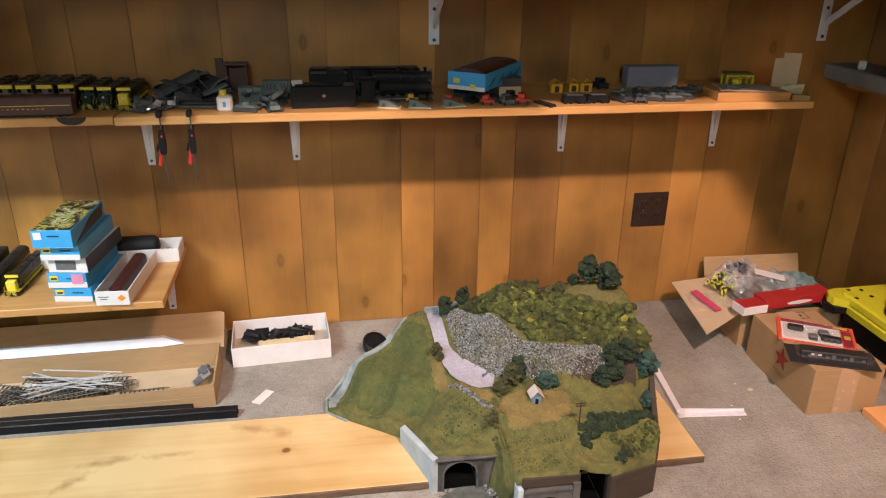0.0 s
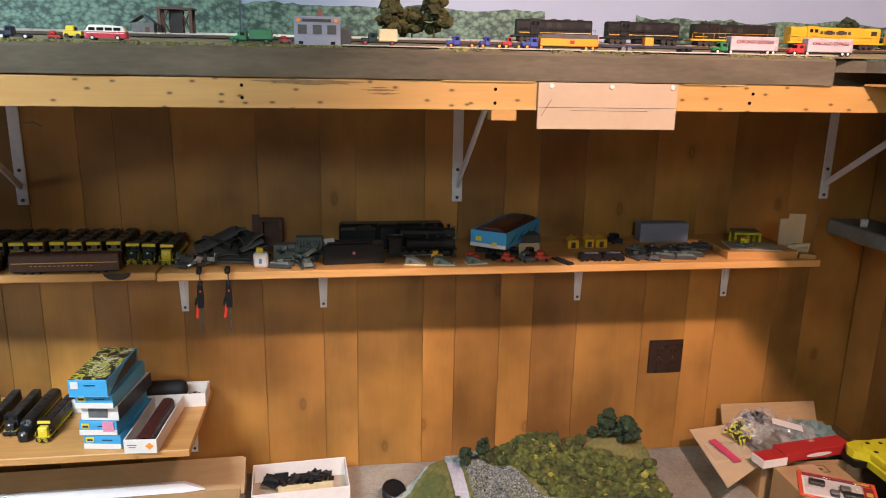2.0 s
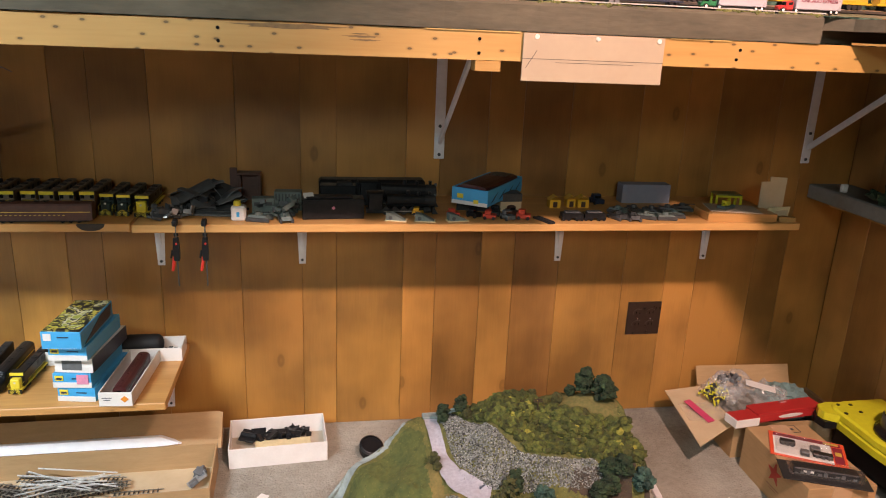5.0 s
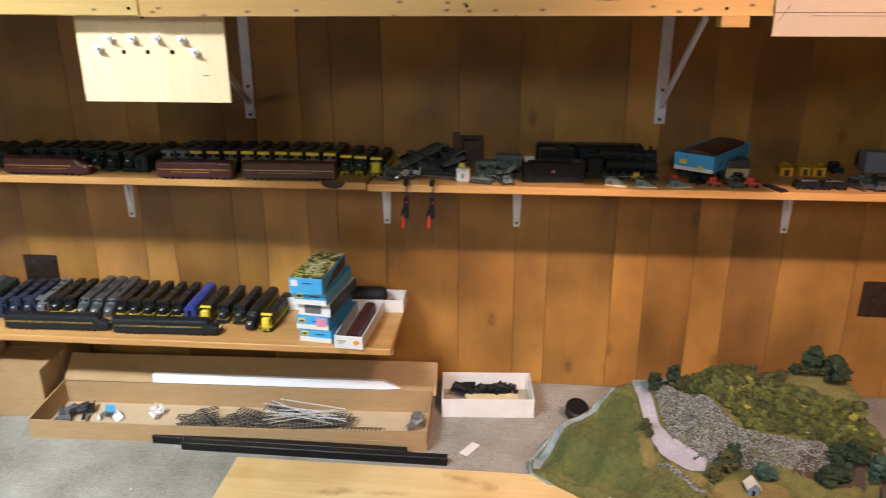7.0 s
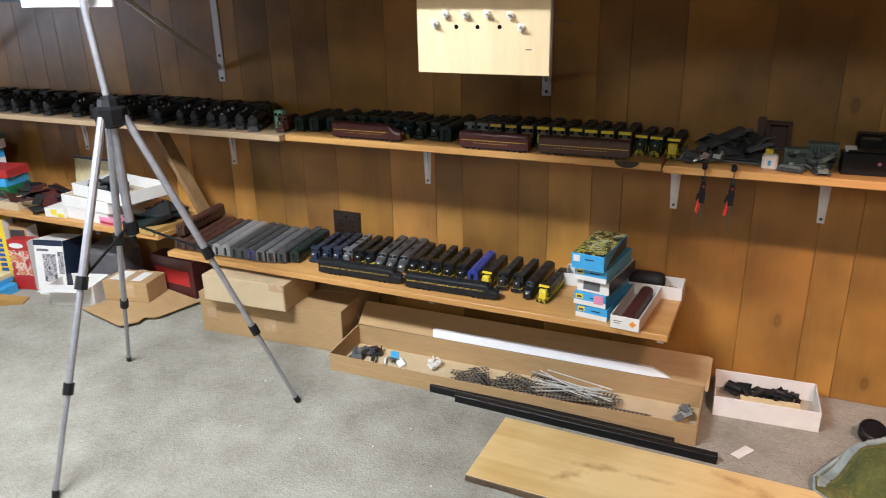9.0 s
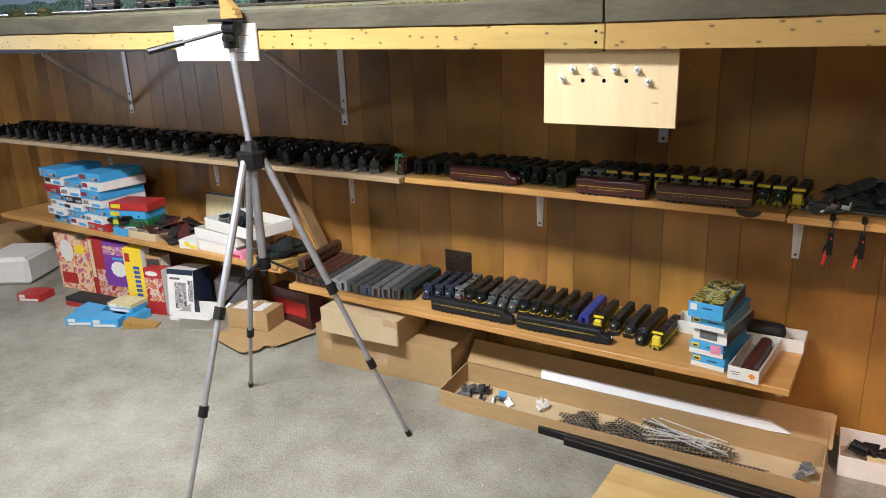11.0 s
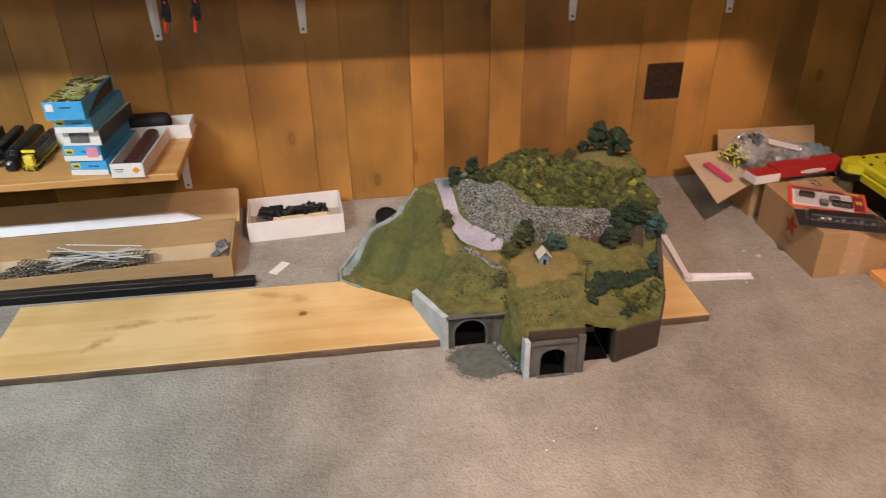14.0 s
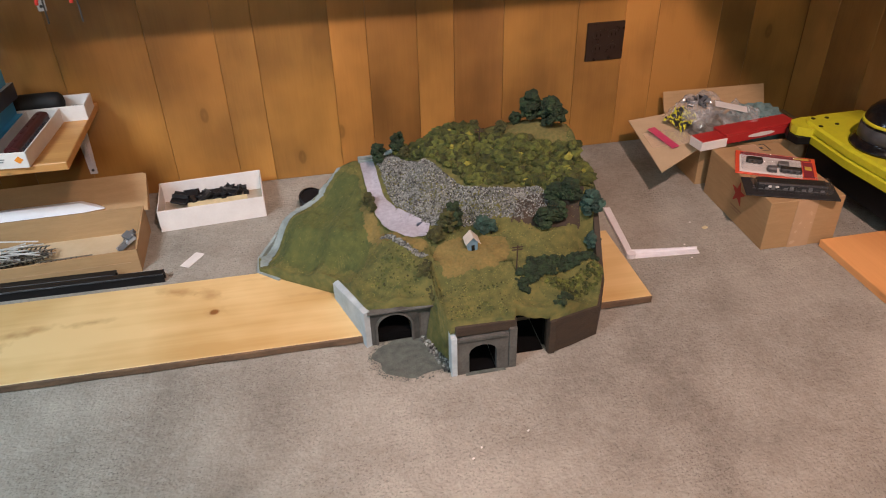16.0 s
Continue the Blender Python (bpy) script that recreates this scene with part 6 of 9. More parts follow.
ramp(0.545, 2.312, -14), ramp(0.618, 2.305, -10), ramp(0.703, 2.308, 8)
toy_car(0.608, 2.368, UP, 80, TOYYELLOW, 0.9, "small yellow toy bulldozer on the shelf")
toy_car(0.700, 2.352, UP, 100, TOYRED, 0.9)
toy_car(0.793, 2.325, UP, 70, TOYRED, 1.0)
toy_car(0.840, 2.318, UP, 20, GREY, 1.05, "small grey toy tractor on the shelf")
toy_car(0.885, 2.325, UP, 70, TOYRED, 1.1)
toy_car(0.755, 2.345, UP, 40, SATIN, 1.0, "small black toy vehicle on the shelf")
toy_car(0.815, 2.362, UP, -20, WORN, 1.1, "small dark toy vehicle on the shelf")
toy_car(0.865, 2.37, UP, 15, BROWN, 1.0, "small brown toy vehicle on the shelf")
single("track_strip", boxes((-0.010, 0.010, -0.035, 0.035, 0, 0.004), (-0.008, -0.006, -0.034, 0.034, 0.004, 0.006), (0.006, 0.008, -0.034, 0.034, 0.004, 0.006)), WORN, "short dark strip of model track", "model track", pose(0.935, 2.305, UP, 0, 0, 22))
crate("card_carton", "small tan card carton under the blue box", "box", 0.06, 0.05, 0.048, CARTONTAN, pose(0.872, 2.41, UP, 0, 0, 3), lid=DKGREY)
crate("card_carton", "small dark carton propping the blue box", "box", 0.09, 0.09, 0.030, WORN, pose(0.765, 2.41, UP, 0, 0, -14))
bb = tray("kit_box", "open light blue kit box holding a red shell", "box", 0.104, 0.25, 0.044, SKYBLUE, PAPER, pose(0.742, 2.352, UP + 0.031, 0, 0, -36))
part("white_band", box(bmesh.new(), -0.0515, 0.0515, -0.0012, -0.0002, 0.0, 0.010), PAPER, bb)
part("print", box(bmesh.new(), -0.036, -0.018, -0.0013, -0.0003, 0.016, 0.028), YELLOW, bb)
part("print", box(bmesh.new(), 0.012, 0.026, -0.0013, -0.0003, 0.006, 0.016), YELLOW, bb)
for i in range(4):
    part("side_print", prism([(0.025 + i * 0.055, 0.008), (0.040 + i * 0.055, 0.012), (0.070 + i * 0.055, 0.030), (0.050 + i * 0.055, 0.022)], 0, 0.0518, 0.0528), NAVY, bb)
part("red_shell", loft([roofed(0.043, 0.003, 0.052, 0.008, 0.01), roofed(0.043, 0.003, 0.052, 0.008, 0.235)]), MAROON, bb, "dark red plastic shell")
part("paper_sheet", box(bmesh.new(), -0.02, 0.03, 0.17, 0.222, 0.0525, 0.0535), DKGREY, bb)

for x in (1.015, 1.077):
    t = thing("model_chassis", "low black model locomotive chassis", "model part", (x, 2.316, UP), 88, "model chassis")
    part("frame", box(bmesh.new(), -0.013, 0.013, -0.029, 0.029, 0.007, 0.020, 0.001), SATIN, t)
    part("deck", box(bmesh.new(), -0.010, 0.010, -0.02, 0.02, 0.020, 0.024, 0.001), GREY, t)
    truck_set(t, -0.018, 2, 0.0145, 0.014)
    truck_set(t, 0.018, 2, 0.0145, 0.014)
for x, y, w in ((1.010, 2.455, 0.032), (1.060, 2.462, 0.026), (1.095, 2.46, 0.034)):
    t = thing("toy_shed", "small yellow plastic toy shed", "toy", (x, y, UP), group="toy sheds")
    part("wall", box(bmesh.new(), -w / 2, w / 2, -0.012, 0.014, 0, 0.024, 0.001), TOYYELLOW, t)
    part("roof", prism([(-w / 2 - 0.002, 0.023), (0, 0.034), (w / 2 + 0.002, 0.023), (0, 0.036)], 1, -0.014, 0.016), TOYYELLOW, t)
    part("door", box(bmesh.new(), -0.006, 0.006, -0.013, -0.0118, 0.002, 0.018), BROWN, t)
toy_car(1.155, 2.50, UP, 10, NAVY, 1.2, "small navy blue toy car at the wall")
crate("grey_carton", "plain grey-blue card box at the wall", "box", 0.15, 0.045, 0.056, mat("grey_blue_card", (0.24, 0.25, 0.31), (0.20, 0.21, 0.27), 0.7), pose(1.31, 2.505, UP, 0, 0, -1))
for x, y, r, mm in ((1.150, 2.325, 20, DKGREY), (1.190, 2.315, -10, DKGREY), (1.235, 2.33, 60, GREYGRN), (1.285, 2.318, 85, GREYGRN), (1.175, 2.385, 30, GREYGRN), (1.225, 2.395, 0, DKGREY), (1.275, 2.385, 40, DKGREY), (1.33, 2.40, 70, DKGREY), (1.385, 2.42, 80, DKGREY), (1.325, 2.345, 70, GREYGRN)):
    toy_tank(x, y, UP, r, mm)
single("pine_offcut", box(bmesh.new(), -0.10, 0.10, -0.045, 0.045, 0, 0.022, 0.001), SHELF, "orange pine offcut lying on the shelf", "wood", pose(1.50, 2.335, UP, 0, 0, -3))
card = thing("card_tray", "pale card sheet carrying yellow toy machines", "tray", (1.495, 2.345, UP + 0.0225), -14)
part("sheet", box(bmesh.new(), -0.07, 0.07, -0.045, 0.045, 0.0, 0.003, 0.0006), INNERCARD, card)
yard = thing("toy_loader", "lime yellow toy loader with a green base", "toy", (1.475, 2.345, UP + 0.0256), 30)
part("base", box(bmesh.new(), -0.025, 0.025, -0.014, 0.014, 0, 0.009, 0.002), GREYGRN, yard)
part("boom", rods(((-0.02, 0, 0.008), (0.022, 0.004, 0.024), 0.004), ((0.022, 0.004, 0.024), (0.03, 0.008, 0.010), 0.003)), CABYEL, yard)
part("cab", box(bmesh.new(), -0.010, 0.008, -0.010, 0.010, 0.009, 0.022, 0.002), CABYEL, yard)
shed = thing("toy_workshop", "toy workshop with a yellow frame and dark roof", "toy", (1.525, 2.432, UP), -10)
for a in (-0.035, 0.035):
    for b in (-0.02, 0.02):
        part("post", box(bmesh.new(), a - 0.003, a + 0.003, b - 0.003, b + 0.003, 0, 0.040), CABYEL, shed)
for b in (-0.02, 0.02):
    part("top_bar", box(bmesh.new(), -0.038, 0.038, b - 0.003, b + 0.003, 0.040, 0.046, 0.001), CABYEL, shed)
part("roof", prism([(-0.040, 0.046), (0.040, 0.046), (0.034, 0.050), (-0.034, 0.050)], 1, -0.023, 0.023), mat("olive_plastic", (0.16, 0.15, 0.04), (0.10, 0.095, 0.03), 0.4), shed)
part("pad", box(bmesh.new(), -0.042, 0.042, -0.024, 0.024, 0, 0.004), YELLOW, shed)
tan = thing("cardboard_scrap", "torn tan cardboard piece standing on the shelf", "cardboard", (1.622, 2.36, UP), -8)
part("upright_sheet", prism([(-0.035, 0.0), (0.035, 0.0), (0.035, 0.11), (-0.012, 0.112), (-0.012, 0.098), (-0.035, 0.096)], 1, 0.0, 0.004), CARTONTAN, tan)
part("folded_flap", prism([(-0.035, 0.0), (0.035, 0.0), (0.040, 0.035), (-0.02, 0.030)], 1, -0.035, -0.030), CREAM, tan)
part("wrap", rods(((0.0, -0.02, 0.016), (0.035, -0.03, 0.016), 0.016, 0.012), n=10), CARTONTAN, tan)
single("wood_offcut", box(bmesh.new(), -0.022, 0.022, -0.008, 0.008, 0, 0.014, 0.001), BEAMWOOD, "pale pine offcut at the shelf end", "wood", pose(1.630, 2.290, UP, 0, 0, -20))


def clamp(x):
    """A ratchet clamp gripping the shelf edge, its bar hanging down."""
    t = thing("bar_clamp", "black bar clamp with a red handle hung on the shelf", "clamp", (x, 2.264, UP), 4, "bar clamps")
    part("bar", box(bmesh.new(), 0.000, 0.0035, -0.0022, 0.0022, -0.152, 0.012, 0.0004), DKGREY, t)
    part("head", box(bmesh.new(), -0.008, 0.008, -0.010, 0.022, 0.0, 0.014, 0.003), BLACK, t)
    part("pad", rods(((0, 0.012, -0.028), (0, 0.012, -0.021), 0.007)), BLACK, t)
    part("jaw", loft([[(-0.007, -0.009, -0.085), (0.009, -0.009, -0.085), (0.009, 0.009, -0.085), (-0.007, 0.009, -0.085)], [(-0.010, -0.009, -0.062), (0.010, -0.009, -0.062), (0.010, 0.012, -0.062), (-0.010, 0.012, -0.062)], [(-0.007, -0.008, -0.030), (0.008, -0.008, -0.030), (0.008, 0.009, -0.030), (-0.007, 0.009, -0.030)]]), BLACK, t)
    part("trigger", rods(((-0.010, -0.004, -0.060), (-0.016, -0.006, -0.078), 0.004, 0.003)), BLACK, t)
    h = part("handle", rods(((-0.006, 0, -0.078), (-0.014, 0, -0.112), 0.0058, 0.0045)), mat("clamp_red", (0.75, 0.045, 0.03), rough=0.4), t, "bright red handle grip")
    part("button", rods(((0.002, -0.011, -0.042), (0.002, -0.008, -0.042), 0.003)), MATS["clamp_red"], t)
    t.scale = (0.78, 0.9, 1.0)
    return t


clamp(0.012), clamp(0.079)

# ---- lower shelf: hobby boxes ----
stackm = [(-0.248, 2.262, 8, 0.0), (-0.254, 2.260, 6, 0.0395), (-0.247, 2.263, 8, 0.079), (-0.253, 2.248, 7, 0.1185), (-0.258, 2.230, 5, 0.158)]
for i, (x, y, r, dz) in enumerate(stackm):
    lab = ["light blue and white model kit box, bottom of a stack", "light blue model kit box with a pink sticker", "white-fronted model kit box with a window", "light blue and white model kit box in a stack", "light blue model kit box with a dark printed lid"][i]
    h = 0.0385 if i < 4 else 0.044
    t = crate("kit_box", lab, "box", 0.092, 0.21, h, PAPER if i == 2 else SKYBLUE, pose(x, y, LOW + dz, 0, 0, -r + 0.0), "kit boxes")
    part("white_band", box(bmesh.new(), -0.0462, 0.0462, -0.0014, 0.0, 0.001, h * (0.36 if i < 4 else 0.0001) + 0.001), PAPER, t)
    if i != 2 and i < 4:
        part("print", box(bmesh.new(), -0.040, -0.020, -0.0016, -0.0004, h * 0.5, h * 0.85), YELLOW, t)
        part("print", box(bmesh.new(), -0.037, -0.023, -0.0020, -0.0012, h * 0.58, h * 0.72), NAVY, t)
        part("print", box(bmesh.new(), 0.0, 0.026, -0.0016, -0.0004, h * 0.62, h * 0.68), NAVY, t)
    if i == 1:
        part("sticker", box(bmesh.new(), 0.012, 0.040, -0.0024, -0.0012, h * 0.28, h * 0.95), PINK, t)
    if i == 2:
        part("window", box(bmesh.new(), -0.028, 0.020, -0.0016, -0.0004, h * 0.2, h * 0.85), GREY, t)
        part("side_wrap", box(bmesh.new(), 0.0455, 0.047, 0.0, 0.21, 0.001, h), NAVY, t)
    if i == 4:
        part("sticker", box(bmesh.new(), -0.040, -0.022, -0.0016, -0.0004, h * 0.5, h * 0.9), PAPER, t)
        part("print", box(bmesh.new(), -0.008, 0.018, -0.0016, -0.0004, h * 0.66, h * 0.72), NAVY, t)
        part("lid_print", box(bmesh.new(), -0.044, 0.044, 0.003, 0.207, h, h + 0.001), KITPICTURE, t, "busy yellow and black lid picture")
        part("side_picture", prism([(0.02, 0.004), (0.19, 0.010), (0.20, h - 0.004), (0.12, h - 0.008)], 0, 0.0462, 0.0472), NAVY, t)
wt = tray("card_tray", "long white card tray holding a brown coach body", "tray", 0.080, 0.25, 0.038, PAPER, PAPER, pose(-0.149, 2.229, LOW, 0, 0, -4))
part("label_print", prism([(0.012, 0.020), (0.022, 0.029), (0.032, 0.020), (0.022, 0.011)], 1, -0.0008, 0.0), ORANGE, wt)
part("label_print", boxes((-0.032, -0.008, -0.0008, 0.0, 0.022, 0.024), (-0.028, -0.012, -0.0008, 0.0, 0.016, 0.018)), GREY, wt)
inner = coach("dark red-brown model coach lying in the tray", 0.205, MAROON)
inner.matrix_basis = pose(-0.143, 2.247, LOW + 0.0035, 0, 0, -4) @ Matrix.Diagonal((1, 1, 0.8, 1))
bt = tray("card_tray", "long white card tray at the wall", "tray", 0.36, 0.085, 0.040, PAPER, INNERCARD, pose(-0.213, 2.475, LOW, 0, 0, 1))
shell_rings = [(0.0, 0.35), (0.004, 0.72), (0.012, 0.95), (0.024, 1.0), (0.215, 1.0), (0.228, 0.94), (0.236, 0.7), (0.24, 0.3)]
single("black_shell", loft([[(0.027 * k_ * math.cos(2 * math.pi * i / 16), yy, 0.036 + 0.027 * k_ * math.sin(2 * math.pi * i / 16)) for i in range(16)] for yy, k_ in shell_rings]), mat("matt_black", (0.008, 0.008, 0.009), rough=0.7), "long rounded matt black plastic shell in the tray", "model part", pose(-0.088, 2.517, LOW + 0.003, 0, 0, 91), smooth=True)
heap("loose_parts", "few loose dark parts in the white tray", 5, -0.065, 2.52, LOW + 0.004, 0.02, 0.02, 0.01, DKGREY, 9, size=(0.008, 0.02))

# ---- on the floor under the low shelf ----
longbox = thing("long_carton", "long open brown cardboard carton holding model track", "carton", (-0.505, 2.18, 0), 1.4)
LW, LD, LH = 1.145, 0.195, 0.056
part("base", box(bmesh.new(), -LW / 2 + 0.004, LW / 2 - 0.004, 0.004, LD - 0.004, 0.0, 0.004), CARTONTAN, longbox)
part("front_side", prism([(-LW / 2, 0), (LW / 2, 0), (LW / 2, LH + 0.008), (LW * 0.2, LH), (-LW * 0.2, LH - 0.002), (-LW / 2, LH + 0.004)], 1, 0.0, 0.004), CARTON, longbox)
part("back_side", prism([(-LW / 2, 0), (LW / 2, 0), (LW / 2, 0.078), (-LW / 2, 0.076)], 1, LD - 0.004, LD), CARTON, longbox)
for s in (-1, 1):
    part("end_side", prism([(0.004, 0.0), (LD - 0.004, 0.0), (LD - 0.004, 0.078), (0.004, LH + 0.006)], 0, s * (LW / 2 - 0.002) - 0.002, s * (LW / 2 - 0.002) + 0.002), CARTON, longbox)
part("back_flap", loft([[(-LW / 2, LD, 0.078), (LW / 2, LD, 0.078), (LW / 2, LD + 0.003, 0.078), (-LW / 2, LD + 0.003, 0.078)], [(-LW / 2 - 0.01, LD + 0.078, 0.132), (LW / 2 + 0.004, LD + 0.072, 0.138), (LW / 2 + 0.004, LD + 0.075, 0.136), (-LW / 2 - 0.01, LD + 0.081, 0.130)]]), CARTON, longbox, "raised rear flap")
part("end_flap", prism([(LD - 0.02, 0.074), (LD + 0.066, 0.138), (LD + 0.050, 0.100), (LD + 0.004, 0.062)], 0, LW / 2 + 0.002, LW / 2 + 0.012), CARTON, longbox)
part("crease", boxes(*[(-LW / 2 + 0.02, LW / 2 - 0.02, -0.0008, 0.0, 0.030, 0.0308)]), TAPE, longbox)
strip = single("foam_strip", prism([(-0.38, -0.013), (0.33, -0.013), (0.385, -0.009), (0.33, 0.014), (-0.38, 0.014)], 1, -0.008, 0.008), mat("bright_foam", (0.86, 0.86, 0.88), (0.80, 0.80, 0.83), 0.6), "long white foam strip lying along the carton", "foam strip", pose(-0.418, 2.384, 0.0915, -8, 0, 1.4))


def track_piece(x, y, z, rz, length, tilt=0.0, group="track pieces"):
    """Sectional track: two rails on ties."""
    t = thing("track_piece", "loose section of nickel rail on dark ties", "model track", group=group)
    t.matrix_basis = pose(x, y, z, 0, tilt, rz)
    for s in (-1, 1):
        part("rail", box(bmesh.new(), -length / 2, length / 2, s * 0.00825 - 0.0006, s * 0.00825 + 0.0006, 0.002, 0.0046), RAILM, t)
    n = int(length / 0.012)
    part("sleeper_strip", boxes(*[(-length / 2 + 0.005 + i * 0.012, -length / 2 + 0.0085 + i * 0.012, -0.014, 0.014, 0.0, 0.002) for i in range(n)]), TIES, t)
    return t


q = random.Random(17)
base0 = track_piece(-0.30, 2.29, 0.006, 4, 0.21)
for i in range(9):
    copy_thing(base0, pose(-0.30 + q.uniform(-0.04, 0.05), 2.29 + q.uniform(-0.03, 0.035), 0.008 + 0.0030 * i, q.uniform(-3, 3), q.uniform(-3, 3), q.uniform(-22, 16)))
for i in range(11):
    m = pose(-0.30 + q.uniform(-0.03, 0.03), 2.29 + q.uniform(-0.03, 0.03), 0.038 + 0.0022 * i, 0, q.uniform(-2, 2), q.uniform(-36, 30))
    single("rail_length", box(bmesh.new(), -0.105, 0.105, -0.0010, 0.0010, 0, 0.003), RAILBRIGHT, "loose shiny length of rail on the track pile", "rail", m, "rail lengths")
base1 = track_piece(-0.46, 2.26, 0.006, 12, 0.12, group="short track pieces")
for i in range(9):
    copy_thing(base1, pose(-0.47 + q.uniform(-0.05, 0.05), 2.275 + q.uniform(-0.035, 0.04), 0.006 + 0.0022 * i, q.uniform(-4, 4), q.uniform(-4, 4), q.uniform(-60, 60)))
for i in range(9):
    copy_thing(base1, pose(-0.63 + q.uniform(-0.07, 0.07), 2.27 + q.uniform(-0.03, 0.03), 0.006 + 0.003 * i, q.uniform(-5, 5), q.uniform(-5, 5), q.uniform(-70, 70)))
heap("track_clutter", "small heap of dark switch machines and wire", 12, -0.995, 2.275, 0.005, 0.055, 0.045, 0.02, DKGREY, 41, size=(0.01, 0.045), mats=[DKGREY, GREY, WORN])
heap("loose_parts", "few small parts with a sky blue tag", 5, -0.90, 2.28, 0.005, 0.04, 0.03, 0.006, PAPER, 42, size=(0.01, 0.03), mats=[PAPER, GREY])
single("blue_tag", box(bmesh.new(), -0.014, 0.014, -0.001, 0.001, 0, 0.028, 0.0004), SKYBLUE, "small bright blue card tag in the carton", "tag", pose(-0.905, 2.29, 0.010, -15, 0, 6))
heap("paper_scraps", "torn white paper scraps in the carton", 5, -0.76, 2.30, 0.005, 0.035, 0.03, 0.008, PAPER, 43, size=(0.012, 0.03))
heap("grey_parts", "small bluish grey plastic parts in the carton corner", 7, 0.02, 2.32, 0.005, 0.02, 0.045, 0.035, GREY, 44, size=(0.012, 0.04), mats=[GREY, SILVER])
track_piece(-0.13, 2.275, 0.006, 2, 0.13)

for x0, x1, y, r in ((-0.715, 0.015, 2.1722, -0.9), (-0.62, 0.128, 2.149, -0.9)):
    t = thing("plastic_strip", "long black plastic channel strip on the carpet", "strip", group="plastic strips")
    t.matrix_basis = pose((x0 + x1) / 2, y, 0, 0, 0, r)
    h = (x1 - x0) / 2
    part("web", box(bmesh.new(), -h, h, -0.0105, 0.0105, 0.022, 0.0245, 0.0006), BLACK, t)
    for s in (-1, 1):
        part("flange", box(bmesh.new(), -h, h, s * 0.0088 - 0.0015, s * 0.0088 + 0.0015, 0.0, 0.022, 0.0005), BLACK, t)
single("paper_slip", box(bmesh.new(), -0.034, 0.034, -0.013, 0.013, 0, 0.0006), PAPER, "small white paper slip lying on the carpet", "paper", pose(0.185, 2.215, 0.001, 0, 2, 60))

wbox = tray("shoe_box", "open white card box with a black steam engine", "box", 0.277, 0.165, 0.062, PAPER, INNERCARD, pose(0.231, 2.382, 0, 0, 0, 4.0))
single("card_pad", box(bmesh.new(), -0.08, 0.08, -0.020, 0.020, 0, 0.026, 0.001), CREAM, "tan foam pad in the white box", "pad", pose(0.240, 2.452, 0.004, 0, 0, 5))
inbox = steam_engine("black model steam engine laid in the white box", 0.185, 0.0)
inbox.matrix_basis = pose(0.322, 2.502, 0.022, 0, 62, 95) @ Matrix.Diagonal((0.75, 0.95, 0.62, 1))
heap("black_parts", "black valve gear parts beside the engine", 16, 0.215, 2.492, 0.018, 0.10, 0.02, 0.016, SATIN, 45, size=(0.01, 0.05))
cup = thing("black_jar_lid", "round black plastic lid lying on the carpet by the wall", "lid")
cup.matrix_basis = pose(0.492, 2.405, 0.013, 24, 8, 0) @ Matrix.Diagonal((0.78, 0.78, 0.9, 1))
n = 20
part("wall", loft([[(r * math.cos(2 * math.pi * i / n), r * math.sin(2 * math.pi * i / n), z) for i in range(n)] for r, z in ((0.036, 0.0), (0.041, 0.006), (0.042, 0.040), (0.037, 0.042), (0.035, 0.008))]), BLACK, cup)
part("rim", loft([[(r * math.cos(2 * math.pi * i / n), r * math.sin(2 * math.pi * i / n), z) for i in range(n)] for r, z in ((0.042, 0.030), (0.045, 0.031), (0.045, 0.036), (0.042, 0.037))]), BLACK, cup)

bigbox = thing("shipping_carton", "large closed brown shipping carton under the shelf", "carton", (-1.385, 2.255, 0), 4.5)
part("body", box(bmesh.new(), -0.290, 0.290, 0, 0.30, 0, 0.152, 0.002), CARTON, bigbox)
part("top_flap", boxes((-0.290, 0.290, 0.0, 0.148, 0.1525, 0.1555), (-0.290, 0.290, 0.152, 0.30, 0.1525, 0.1555)), CARTON, bigbox)
for piece in ((0.2905, 0.292, 0.12, 0.17, 0.06, 0.155), (-0.26, -0.22, -0.0015, -0.0003, 0.06, 0.10), (-0.02, 0.03, -0.0015, -0.0003, 0.04, 0.09)):
    part("tape", boxes(piece), TAPE, bigbox)
smallbox = thing("tan_carton", "smaller tan cardboard carton resting on the large one", "carton", (-1.425, 2.195, 0.156), 3.5)
part("body", box(bmesh.new(), -0.175, 0.155, 0, 0.20, 0, 0.096, 0.002), CARTONTAN, smallbox)
part("end_flap", box(bmesh.new(), 0.155, 0.158, 0.004, 0.196, 0.002, 0.094), CARTON, smallbox)
part("edge_tape", box(bmesh.new(), 0.10, 0.157, -0.0012, 0.0, 0.070, 0.096), TAPE, smallbox)

# ---- far shelf and the boxes beneath ----
CEREAL = busy_print("bright_box_print", [(0.20, 0.05, 0.33), (0.62, 0.55, 0.60), (0.55, 0.10, 0.25), (0.30, 0.10, 0.45), (0.75, 0.60, 0.15), (0.16, 0.04, 0.27)], 22, blur=1.0)
CEREALRED = busy_print("red_box_print", [(0.42, 0.02, 0.03), (0.55, 0.35, 0.12), (0.50, 0.03, 0.03), (0.70, 0.60, 0.48), (0.36, 0.02, 0.03)], 20, blur=1.0)
CEREALORANGE = busy_print("orange_box_print", [(0.70, 0.22, 0.04), (0.45, 0.10, 0.30), (0.80, 0.45, 0.05), (0.70, 0.60, 0.55), (0.55, 0.12, 0.05)], 24, blur=1.0)
